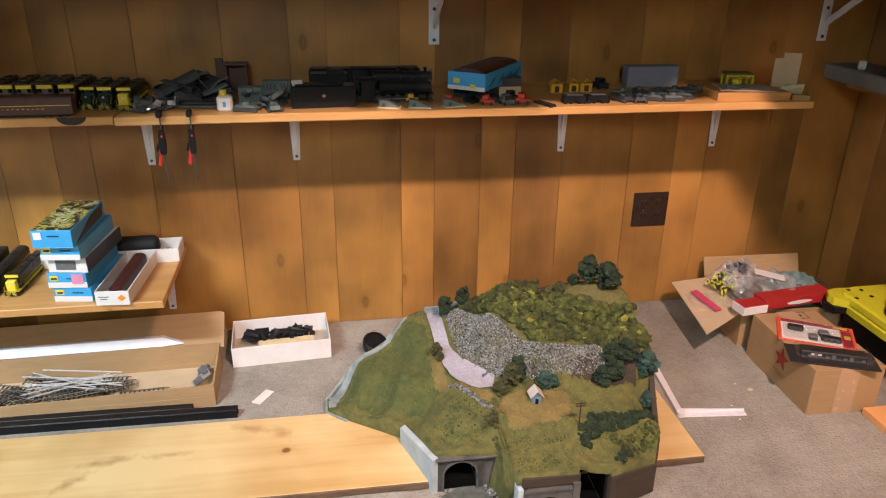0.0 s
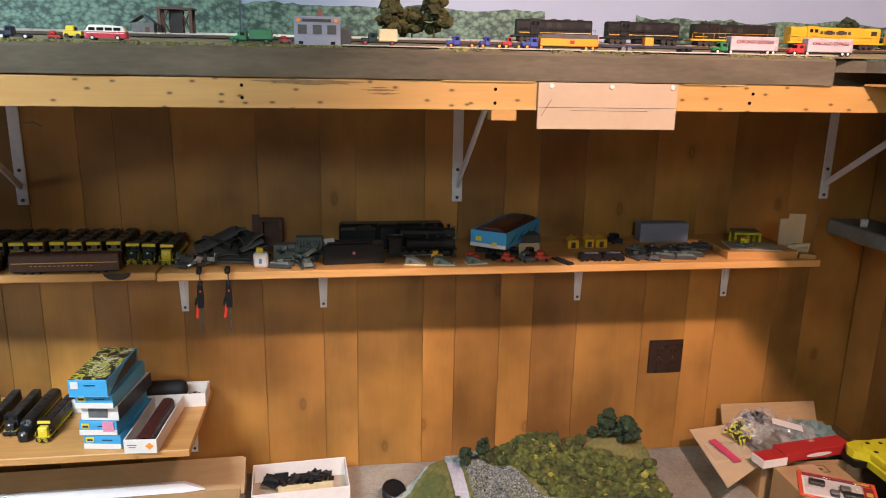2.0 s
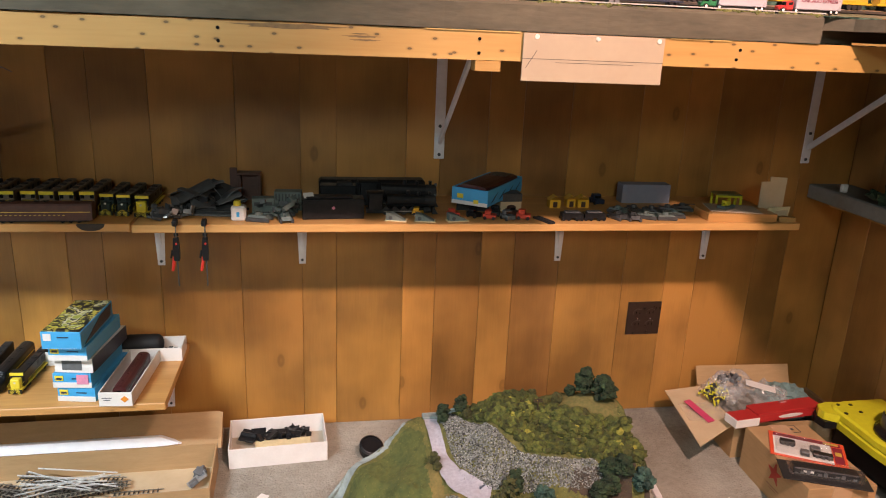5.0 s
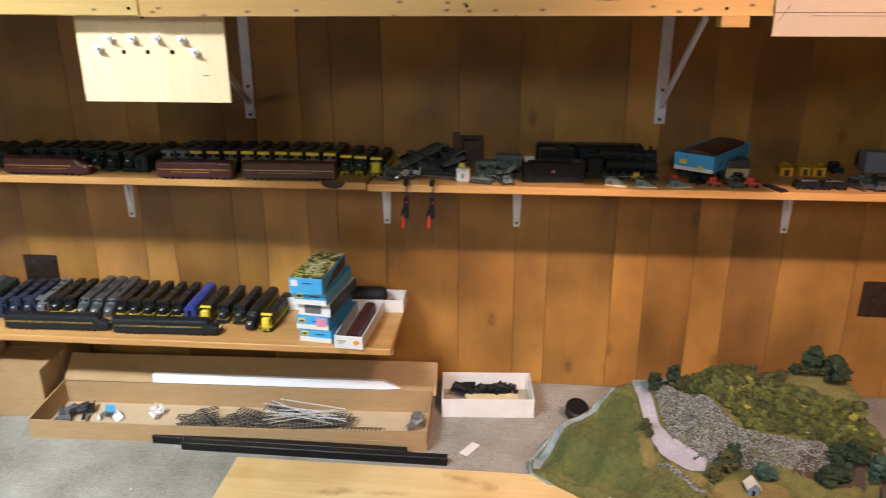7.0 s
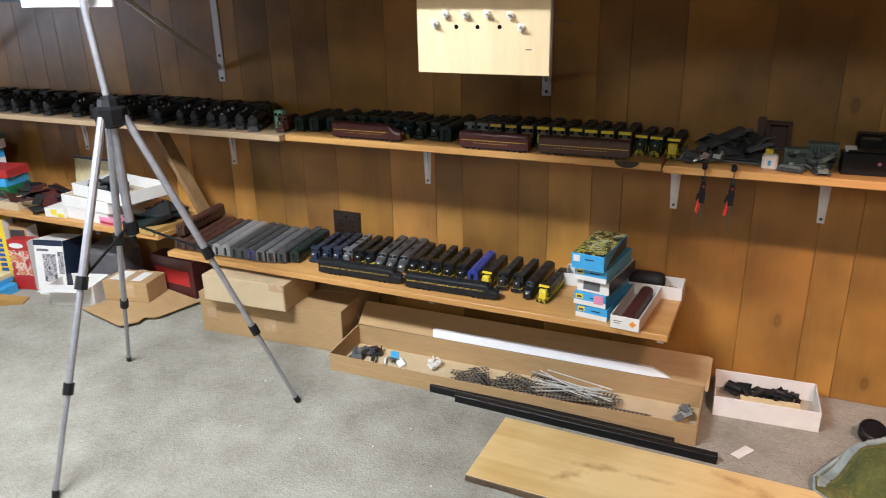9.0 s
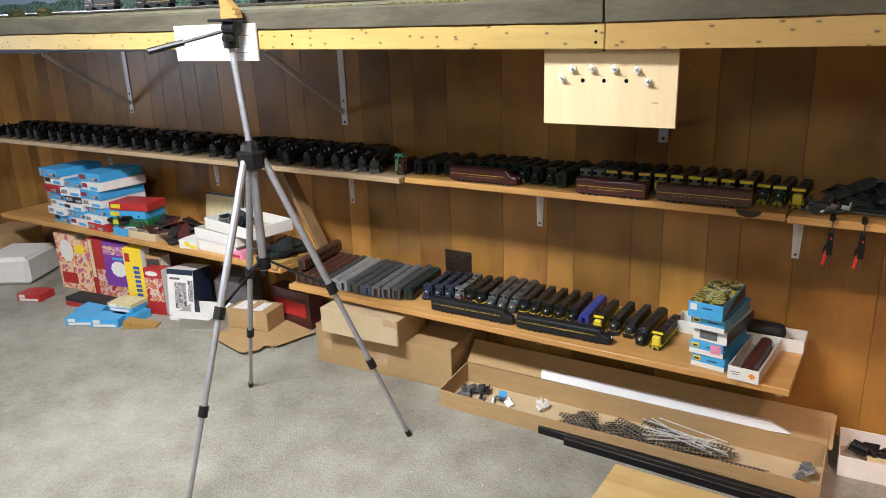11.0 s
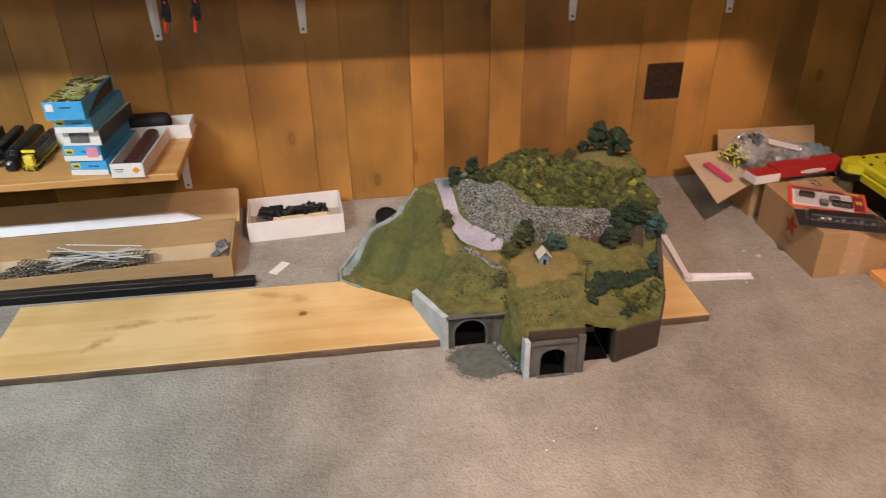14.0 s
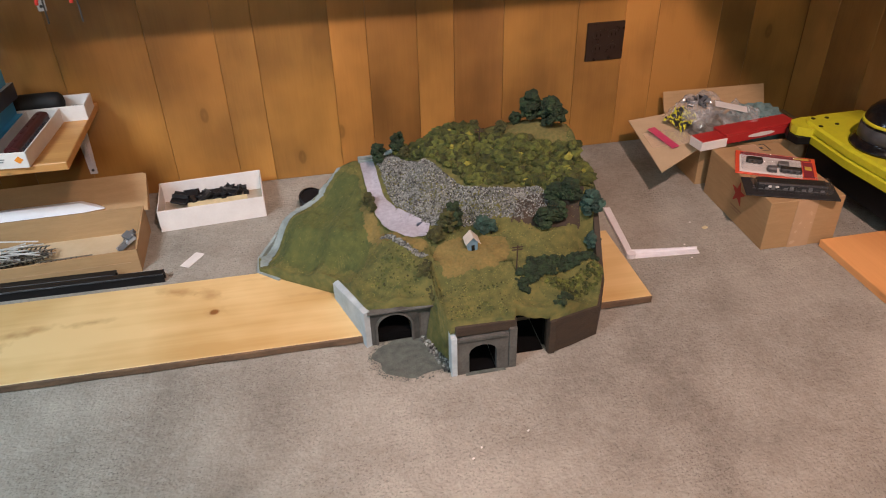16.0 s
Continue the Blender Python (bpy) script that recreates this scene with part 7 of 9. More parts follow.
PHOTO = busy_print("box_photo", [(0.05, 0.05, 0.07), (0.35, 0.33, 0.33), (0.10, 0.10, 0.13), (0.55, 0.50, 0.48), (0.07, 0.07, 0.10)], 30, blur=1.0)
COL = {"b": SKYBLUE, "w": PAPER, "r": REDP, "g": GREENP, "d": NAVY, "k": WORN, "c": CARTONTAN}
pile = [(-3.36, "bwwbrwb"), (-3.20, "wbwkwb"), (-3.04, "rwbwbwb")]
q = random.Random(23)
for x, code in pile:
    z = FARLOW
    for ch in code:
        h = q.uniform(0.033, 0.042)
        t = crate("kit_box", {"b": "light blue model kit box in a tall stack", "w": "white model kit box in a tall stack", "r": "red model kit box in a tall stack", "k": "dark model kit box in a tall stack"}[ch], "box", 0.15, 0.24, h, COL[ch], pose(x + q.uniform(-0.012, 0.012), 2.262 + q.uniform(-0.01, 0.015), z, 0, 0, q.uniform(-5, 5)), "kit boxes", front=[(0.06, 0.36, 0.3, 0.78)], front_mat=q.choice([PHOTO, INKRED, NAVY, PHOTO]))
        part("end_label", box(bmesh.new(), 0.005, 0.065, -0.002, -0.0006, h * 0.15, h * 0.5), PHOTO if ch != "w" else SKYBLUE, t)
        z += h + 0.0012
z = FARLOW
for ch, dx, r in (("w", 0.0, 2), ("g", 0.01, 12), ("b", 0.0, 12), ("r", 0.015, 14)):
    crate("kit_box", {"w": "white and red model kit box on the low shelf", "g": "green model kit box on the low shelf", "b": "light blue model kit box on the low shelf", "r": "red model kit box on top of the pile"}[ch], "box", 0.21, 0.13, 0.036, COL[ch], pose(-2.83 + dx, 2.285, z, 0, 0, r), "kit boxes", front=[(0.05, 0.3, 0.25, 0.8)], front_mat=YELLOW if ch != "w" else REDP)
    z += 0.0375
crate("book_board", "large cream board with a blue edge leaning at the wall", "board", 0.26, 0.012, 0.16, CREAM, pose(-2.50, 2.555, FARLOW, -8, 0, 0), lid=None, front=[(0.0, 1.0, 0.94, 1.0), (0.95, 1.0, 0.0, 0.94)], front_mat=NAVY)
for i, (x, c) in enumerate(((-2.90, SKYBLUE), (-2.79, CARTONTAN), (-2.70, CARTONTAN))):
    tray("kit_tray", "open card tray with model parts on the shelf", "tray", 0.095, 0.16, 0.035, c, INNERCARD, pose(x + 0.05, 2.25, FARLOW, 0, 0, 3), "kit trays")
heap("coach_parts", "heap of brown and black plastic coach bodies", 30, -2.66, 2.35, FARLOW + 0.004, 0.20, 0.09, 0.06, BROWN, 51, size=(0.03, 0.11), mats=[BROWN, MAROON, WORN, SATIN, BROWN])
heap("coach_parts", "heap of dark model bodies in the card trays", 22, -2.90, 2.33, FARLOW + 0.045, 0.16, 0.06, 0.05, WORN, 52, size=(0.03, 0.10), mats=[WORN, SATIN, DKGREY])
crate("card_carton", "white box with a yellow and purple print", "box", 0.10, 0.12, 0.036, PAPER, pose(-2.385, 2.25, FARLOW, 0, 0, 6), front=[(0.35, 0.62, 0.3, 0.9), (0.66, 0.97, 0.1, 0.5)], front_mat=YELLOW)
z = FARLOW
for i, (w, x, r) in enumerate(((0.24, -2.215, -3), (0.28, -2.215, -5), (0.33, -2.13, -9))):
    tray("card_box", "open white card box, one of a stack", "box", w, 0.20, 0.046, PAPER, INNERCARD, pose(x, 2.262 - 0.004 * i, z, 0, 0, r), "white card boxes")
    if i < 2:
        single("card_sheet", box(bmesh.new(), -w / 2 + 0.004, w / 2 - 0.004, 0.004, 0.196, 0, 0.002), INNERCARD, "brown card sheet covering the white box", "card", pose(x, 2.262 - 0.004 * i, z + 0.043, 0, 0, r))
    z += 0.0475
heap("black_parts", "dark model frames lying in the top white box", 10, -2.205, 2.36, z - 0.04, 0.07, 0.06, 0.03, SATIN, 53, size=(0.03, 0.10), mats=[SATIN, DKGREY])
crate("pink_carton", "small pink and red carton at the shelf edge", "box", 0.09, 0.06, 0.03, PINK, pose(-2.10, 2.25, FARLOW, 0, 0, -5), front=[(0.1, 0.9, 0.2, 0.5)], front_mat=REDP)
single("pine_offcut", box(bmesh.new(), -0.075, 0.075, 0, 0.24, 0, 0.020, 0.001), BEAMWOOD, "pale pine offcut lying on the low shelf", "board", pose(-1.918, 2.228, FARLOW, 0, 0, -4))
heap("engine_pile", "pile of dark green model engine bodies on the offcut", 14, -1.92, 2.36, FARLOW + 0.021, 0.07, 0.09, 0.03, GREENBLK, 54, size=(0.03, 0.14), mats=[GREENBLK, SATIN, DKGREY, GREENBLK])


def cereal(name, label, x, y, rz, w, h, face, blocks, lean=0.0, d=0.06, side=PAPER):
    """An upright printed carton with a coloured front and plain bars for its print."""
    t = thing(name, label, "box", group="upright boxes")
    t.matrix_basis = pose(x, y, 0, lean, 0, rz)
    part("body", box(bmesh.new(), -w / 2, w / 2, 0, d, 0, h, 0.001), face, t)
    part("side_panel", box(bmesh.new(), w / 2, w / 2 + 0.0012, 0.002, d - 0.002, 0.002, h - 0.002), side, t)
    for x0, x1, z0, z1, mm in blocks:
        bm = bmesh.new()
        n = 10
        if mm in (PAPER, PINK):
            bm = prism([((x0 + x1) / 2 * w - w / 2 + (x1 - x0) / 2 * w * math.cos(a), (z0 + z1) / 2 * h + (z1 - z0) / 2 * h * math.sin(a)) for a in [2 * math.pi * i / n for i in range(n)]], 1, -0.0014, -0.0002)
        else:
            box(bm, x0 * w - w / 2, x1 * w - w / 2, -0.0014, -0.0002, z0 * h, z1 * h)
        part("print", bm, mm, t)
    return t


PURPLE = mat("purple_print", (0.20, 0.05, 0.33), (0.16, 0.04, 0.27), 0.4)
BOXYEL = mat("yellow_print", (0.85, 0.62, 0.04), (0.80, 0.56, 0.03), 0.4)
cereal("printed_carton", "bright orange printed carton under the shelf", -3.36, 2.27, 8, 0.15, 0.29, CEREALORANGE, [(0.2, 0.8, 0.5, 0.9, PAPER), (0.1, 0.9, 0.1, 0.3, REDP)])
cereal("printed_carton", "orange and violet printed carton under the shelf", -3.22, 2.27, 10, 0.13, 0.27, CEREALORANGE, [(0.1, 0.6, 0.75, 0.92, BOXYEL)])
cereal("printed_carton", "red printed carton with a white panel", -3.075, 2.26, 6, 0.13, 0.30, REDP, [(0.05, 0.22, 0.35, 0.98, CREAM), (0.3, 0.9, 0.05, 0.5, CEREALRED)])
cereal("printed_carton", "purple printed carton with pink and white shapes", -2.935, 2.26, 10, 0.16, 0.30, PURPLE, [(0.25, 0.85, 0.44, 0.70, PAPER), (0.04, 0.96, 0.80, 0.94, CEREAL), (0.04, 0.96, 0.03, 0.28, CEREALRED), (0.35, 0.95, 0.72, 0.76, SKYBLUE)])
yc = cereal("printed_carton", "yellow printed carton with upright blue lettering bars", -2.795, 2.25, 14, 0.10, 0.295, BOXYEL, [(0.1, 0.35, 0.78, 0.92, REDP)])
for i in range(9):
    part("lettering_bar", box(bmesh.new(), 0.0, 0.032, -0.0016, -0.0003, 0.02 + i * 0.022, 0.034 + i * 0.022), mat("print_blue", (0.03, 0.10, 0.45), rough=0.4), yc)
cereal("printed_carton", "brown carton with an open top", -2.70, 2.29, 12, 0.09, 0.26, CARTON, [(0.1, 0.9, 0.6, 0.95, INK)])
cereal("printed_carton", "red and white printed carton leaning under the shelf", -2.655, 2.245, 12, 0.10, 0.22, REDP, [(0.02, 0.98, 0.30, 0.80, CEREALRED), (0.1, 0.8, 0.84, 0.95, PAPER)], side=PAPER)
cereal("printed_carton", "white and navy appliance carton leaning back", -2.49, 2.245, 14, 0.135, 0.235, PAPER, [(0.0, 1.0, 0.90, 1.0, NAVY), (0.28, 0.72, 0.25, 0.75, PHOTO), (0.8, 0.98, 0.4, 0.8, PHOTO), (0.05, 0.3, 0.05, 0.1, REDP), (0.1, 0.5, 0.80, 0.84, GREY)], -7, 0.13, NAVY)
single("dark_bag", box(bmesh.new(), -0.09, 0.09, 0, 0.16, 0, 0.20, 0.03), mat("grey_bag", (0.12, 0.11, 0.12), (0.07, 0.065, 0.07), 0.5, scale=20, bump=0.6), "grey plastic bag bundle under the shelf", "bag", pose(-2.30, 2.35, 0, 0, 0, 8))
crate("red_carton", "dark red carton standing under the shelf", "box", 0.24, 0.08, 0.16, MAROON, pose(-2.02, 2.45, 0.0, 0, 0, -4), front=[(0.1, 0.9, 0.3, 0.7)], front_mat=REDP)
wc = tray("white_carton", "small open white carton with a raised flap", "carton", 0.19, 0.13, 0.085, PAPER, PAPER, pose(-2.325, 2.205, 0, 0, 0, 18))
part("flap", prism([(-0.095, 0.085), (0.095, 0.085), (0.080, 0.088), (-0.080, 0.088)], 1, -0.07, 0.0), PAPER, wc)
flat = thing("flattened_carton", "flattened brown cardboard carton on the carpet", "cardboard", (-2.05, 2.275, 0.0), -8)
part("sheet", prism([(-0.17, -0.03), (-0.13, -0.05), (0.12, -0.05), (0.16, -0.02), (0.18, 0.16), (-0.16, 0.18)], 2, 0.012, 0.016), CARTON, flat)
part("flap", prism([(-0.16, -0.13), (0.10, -0.15), (0.135, -0.09), (0.12, -0.052), (-0.15, -0.052)], 2, 0.014, 0.018), CARTON, flat)
part("under_fold", box(bmesh.new(), -0.12, 0.14, -0.03, 0.15, 0.0, 0.012), CARTON, flat)
pk = thing("parcel", "small taped brown parcel with a white label", "parcel", (-2.12, 2.29, 0.017), 12)
part("body", box(bmesh.new(), -0.10, 0.10, 0, 0.13, 0, 0.082, 0.002), CARTON, pk)
part("shipping_label", box(bmesh.new(), -0.08, 0.06, 0.02, 0.11, 0.0822, 0.0832), PAPER, pk)
part("tape", boxes((0.01, 0.045, -0.0012, 0.0, 0.02, 0.082), (-0.015, 0.02, -0.001, 0.13, 0.0834, 0.0842)), TAPE, pk)
for i, (x, y, r, zz) in enumerate(((-2.86, 1.99, 30, 0), (-2.74, 2.03, 25, 0), (-2.72, 2.11, 8, 0), (-2.75, 2.12, 12, 0.0395), (-2.92, 2.07, 20, 0), (-3.38, 2.05, 20, 0))):
    crate("kit_box", "light blue model kit box lying on the carpet", "box", 0.13, 0.10, 0.038, SKYBLUE if i != 5 else REDP, pose(x, y, zz, 0, 0, r), "kit boxes on the floor", front=[(0.1, 0.9, 0.1, 0.4), (0.1, 0.35, 0.5, 0.9)], front_mat=PAPER, lid=CREAM if i == 3 else None)
crate("kit_box", "dark red and black long model kit box", "box", 0.30, 0.09, 0.042, WORN, pose(-3.02, 2.13, 0, 0, 0, 6), "kit boxes on the floor", front=[(0.0, 1.0, 0.0, 0.55)], front_mat=REDP)
single("wood_wedge", prism([(-0.07, 0.0), (0.07, 0.0), (0.07, 0.008), (-0.07, 0.035)], 1, -0.03, 0.03), BEAMWOOD, "small pine wedge lying on the carpet", "wood", pose(-2.60, 2.12, 0, 0, 0, 30))
crate("white_bin", "white plastic bin lying by the far wall", "bin", 0.26, 0.30, 0.15, PAPER, pose(-3.72, 2.12, 0, 0, 0, 30), bevel=0.02)
crate("brown_case", "brown carton by the far wall", "box", 0.25, 0.25, 0.2, CARTON, pose(-4.1, 2.25, 0, 0, 0, 8))

# ---- tripod ----
tri = thing("camera_tripod", "silver aluminium camera tripod standing on the carpet", "tripod", (-1.40, 1.755, 0))
FEET = [(-1.06, 1.957), (-1.745, 1.947), (-1.36, 1.352)]
top = Vector((-0.0, 0.0, 0.885))
part("centre_column", rods(((0, 0, 0.56), (0, 0, 0.90), 0.0125), ((0, 0, 0.90), (-0.030, 0, 1.19), 0.0095), n=14), ALU, tri)
part("collar", loft([[(r * math.cos(2 * math.pi * i / 9), r * math.sin(2 * math.pi * i / 9), z) for i in range(9)] for r, z in ((0.020, 0.855), (0.040, 0.865), (0.042, 0.905), (0.030, 0.912), (0.026, 0.930), (0.012, 0.938))]), BLACK, tri)
part("lower_hub", rods(((0, 0, 0.565), (0, 0, 0.60), 0.020), ((0, 0, 0.545), (0, 0, 0.565), 0.010), n=12), BLACK, tri)
for fx, fy in FEET:
    foot = Vector((fx + 1.40, fy - 1.755, 0.008))
    d = foot - top
    out = Vector((d.x, d.y, 0)).normalized()
    start_ = top + out * 0.032
    d = foot - start_
    p1_, p2_ = start_ + d * 0.44, start_ + d * 0.72
    leg = part("leg", rods((start_, p1_, 0.0105), (p1_, p2_, 0.0085), (p2_, foot, 0.0065), n=10), ALU, tri)
    dirn = d.normalized()
    part("leg_lock", rods((p1_ - dirn * 0.016, p1_ + dirn * 0.018, 0.0155), n=8), BLACK, leg)
    part("leg_lock", rods((p2_ - dirn * 0.014, p2_ + dirn * 0.016, 0.013), n=8), BLACK, leg)
    part("foot", rods((foot - dirn * 0.012, foot + dirn * 0.006, 0.0095, 0.008), n=8), BLACK, leg)
    part("brace", rods((Vector((0, 0, 0.585)) + out * 0.02, p1_ - dirn * 0.005, 0.004), n=6), BLACK, leg)
head = part("pan_head", rods(((-0.030, 0, 1.185), (-0.030, 0, 1.222), 0.021), ((-0.042, 0, 1.236), (0.0, 0, 1.236), 0.019), n=12), BLACK, tri)
part("camera_plate", box(bmesh.new(), -0.085, 0.008, -0.026, 0.026, 1.253, 1.261, 0.002), BLACK, head)
part("pan_handle", rods(((-0.04, -0.012, 1.230), (-0.115, -0.085, 1.205), 0.0045), ((-0.115, -0.085, 1.205), (-0.18, -0.15, 1.185), 0.0085), n=8), BLACK, head)
part("knob", rods(((-0.01, -0.015, 1.21), (-0.006, -0.045, 1.21), 0.008), n=8), BLACK, head)
part("wood_piece", prism([(-0.055, 1.2615), (0.008, 1.2615), (0.0, 1.285), (-0.052, 1.33)], 1, -0.004, 0.016), BEAMWOOD, tri, "pale wood piece on top")

# ---- panels on the layout's edge ----
pan = thing("switch_panel", "pale wood switch panel with chrome toggle switches", "control panel", (-0.407, 1.840, 0))
part("board", box(bmesh.new(), -0.145, 0.145, 0, 0.006, 1.010, 1.205, 0.001), wood("birch_panel", (0.74, 0.58, 0.36), (0.66, 0.50, 0.29), 2, 0.5, 0.0, 0.1), pan)
for sx_, sz in ((-0.100, 1.109), (-0.076, 1.128), (-0.032, 1.128), (0.016, 1.128), (0.064, 1.126), (0.087, 1.103)):
    sw = part("toggle_switch", rods(((sx_, -0.008, sz), (sx_, 0.0005, sz), 0.0075), n=8), RAILBRIGHT, pan, "chrome toggle switch")
    part("lever", rods(((sx_, -0.008, sz), (sx_ + 0.002, -0.022, sz + 0.006), 0.0022, 0.0035), n=6), RAILBRIGHT, sw)
for sx_ in (-0.055, -0.008, 0.040):
    part("hole", rods(((sx_, -0.0006, 1.104), (sx_, 0.0003, 1.104), 0.0045), n=10), DARKHOLE, pan)
part("screw", rods(((-0.01, -0.0012, 1.166), (-0.01, 0.0003, 1.166), 0.003)), DKGREY, pan)
part("pencil_mark", box(bmesh.new(), 0.095, 0.108, -0.0006, 0.0002, 1.060, 1.0615), INK, pan)
single("loose_wire", rods(((0, 0, 0), (0.03, -0.01, 0.004), 0.0012), ((0.03, -0.01, 0.004), (0.055, -0.02, -0.006), 0.0012), n=6), GREY, "thin loose wire end under the layout", "wire", pose(-0.475, 2.595, 1.075))
hb = thing("hardboard_plate", "beige hardboard plate with pencil lines on the beam", "plate", (0.836, 1.7925, 0), -0.5)
part("sheet", box(bmesh.new(), -0.131, 0.131, 0, 0.003, 1.138, 1.2205, 0.0005), mat("hardboard_face", (0.36, 0.29, 0.20), (0.33, 0.26, 0.18), 0.6, scale=14), hb)
for sx_ in (-0.107, 0.005, 0.12):
    part("screw", rods(((sx_, -0.002, 1.2145), (sx_, 0.0004, 1.2145), 0.0042), n=10), RAILBRIGHT, hb)
part("pencil_line", boxes((-0.131, 0.131, -0.0005, 0.0002, 1.1765, 1.1772), (-0.07, 0.075, -0.0005, 0.0002, 1.1712, 1.1718)), INK, hb)
bm = bmesh.new()
box(bm, -0.018, 0.018, -0.0005, 0.0002, -0.0004, 0.0004, m=pose(-0.115, 0, 1.176, 0, -58, 0))
part("pencil_line", bm, INK, hb)
lp = thing("switch_panel", "plain white wood panel on the layout's edge", "control panel", (-1.535, 1.7925, 0))
part("board", box(bmesh.new(), -0.165, 0.165, -0.004, 0.003, 1.150, 1.248, 0.001), PAPER, lp)
for i in range(3):
    part("groove", box(bmesh.new(), -0.164, 0.164, -0.0046, -0.0036, 1.172 + 0.022 * i, 1.1732 + 0.022 * i), GREY, lp)

# ---- scenery on the layout ----
PROFILE = [(1.803, 1.2725), (1.88, 1.2765), (1.95, 1.281), (2.05, 1.289), (2.20, 1.297), (2.568, 1.303)]


def deck_z(x, y):
    for (a, p), (b, r) in zip(PROFILE, PROFILE[1:]):
        if y <= b:
            z = p + (r - p) * max(0.0, (y - a) / (b - a))
            break
    else:
        z = PROFILE[-1][1]
    return z + (0.0096 * (-0.40 - x) if x < -0.40 else 0.0)


bm = bmesh.new()
rows = []
for i in range(111):
    x = -4.4 + i * 0.0575
    rows.append([bm.verts.new((x, y, z + deck_z(x, y) - deck_z(0, y) + 0.0015 * noise.noise(Vector((x * 30, y * 30, 0))))) for y, z in [(PROFILE[0][0] + j * 0.0255, deck_z(0, PROFILE[0][0] + j * 0.0255)) for j in range(31)]])
for a, b in zip(rows, rows[1:]):
    for j in range(30):
        bm.faces.new((a[j], b[j], b[j + 1], a[j + 1]))
turf = single("layout_ground", bm, mat("layout_turf", (0.30, 0.27, 0.20), (0.13, 0.14, 0.045), 0.95, scale=9, bump=0.8, bump_scale=400, fine=0.25), "scenic ground cover of gravel and turf on the layout", "model ground", kind="structure", smooth=True)
road = single("layout_road", box(bmesh.new(), 0.36, 1.30, 1.825, 1.905, 1.2765, 1.2785), mat("layout_road_grey", (0.42, 0.40, 0.38), (0.34, 0.33, 0.31), 0.85), "pale grey model road along the layout edge", "model road", kind="structure")
for y in (2.045, 2.13):
    for x0 in (-4.2, -0.4):
        t = track_piece(0, y, deck_z(0, y) + 0.003, 0, 0.2, group="layout tracks")
        for ob in list(t.children):
            bpy.data.objects.remove(ob)
        L0 = 3.8 if x0 < -1 else 2.3
        for s in (-1, 1):
            part("rail", box(bmesh.new(), 0, L0, s * 0.00825 - 0.0006, s * 0.00825 + 0.0006, 0.002, 0.0046), RAILM, t)
        part("tie_bed", boxes((0, L0, -0.016, 0.016, -0.003, 0.002)), TIES, t)
        t["label"] = "long model track running across the layout"
        t.matrix_basis = pose(-0.40, y, deck_z(0, y) + 0.004, 0, 0.55, 0) @ pose(-3.8, 0, 0) if x0 < -1 else pose(x0, y, deck_z(0, y) + 0.004)


def model_truck(x0, x1, y, cab_paint, trailer=None, box_h=0.0, label="", trailer_h=0.028, wheel=ORANGE, text=None, flip=False):
    """A model lorry facing -x: bonnet, cab, chassis, wheels and load body."""
    L = x1 - x0
    t = thing("model_truck", label, "model truck", (x0, y, deck_z(0, y) + (0.001 if x0 > 0.36 else -0.001)), group="model trucks")
    cl = min(0.036, L * 0.55)
    part("bonnet", box(bmesh.new(), 0.0, cl * 0.45, -0.008, 0.008, 0.005, 0.0135, 0.002), cab_paint, t)
    part("cab", box(bmesh.new(), cl * 0.4, cl * 0.85, -0.0095, 0.0095, 0.005, 0.022, 0.002), cab_paint, t)
    part("windscreen", box(bmesh.new(), cl * 0.39, cl * 0.41, -0.0075, 0.0075, 0.014, 0.020), GLASSD, t)
    part("side_window", box(bmesh.new(), cl * 0.52, cl * 0.74, -0.0098, -0.0092, 0.014, 0.0195), GLASSD, t)
    part("chassis", box(bmesh.new(), cl * 0.3, L, -0.006, 0.006, 0.004, 0.007), WORN, t)
    for a in [cl * 0.25, L * 0.86 if L < 0.08 else cl] + ([L * 0.84, L * 0.93] if L > 0.08 else []):
        for s in (-1, 1):
            w_ = part("wheel", rods(((a, s * 0.0065, 0.0048), (a, s * 0.0098, 0.0048), 0.0048), n=10), SATIN, t)
            part("hub", rods(((a, s * 0.0097, 0.0048), (a, s * 0.0103, 0.0048), 0.0026), n=8), wheel, w_)
    if trailer:
        tr = part("load_body", box(bmesh.new(), cl * 0.95, L, -0.0105, 0.0105, 0.0075, 0.0075 + trailer_h, 0.0012), trailer, t)
        if L > 0.14:
            part("trailer_roof", box(bmesh.new(), cl * 0.96, L - 0.001, -0.0108, 0.0108, 0.0075 + trailer_h * 0.62, 0.008 + trailer_h, 0.001), DKGREY, tr)
            part("emblem", box(bmesh.new(), L * 0.62, L * 0.68, -0.0112, -0.0104, 0.012, 0.018), INKRED, tr)
        if text:
            letters(text, 0.0090, pose((cl * 0.95 + L) / 2, -0.0112, 0.0075 + trailer_h * 0.62, 90, 0, 0), INKRED, t)
    return t


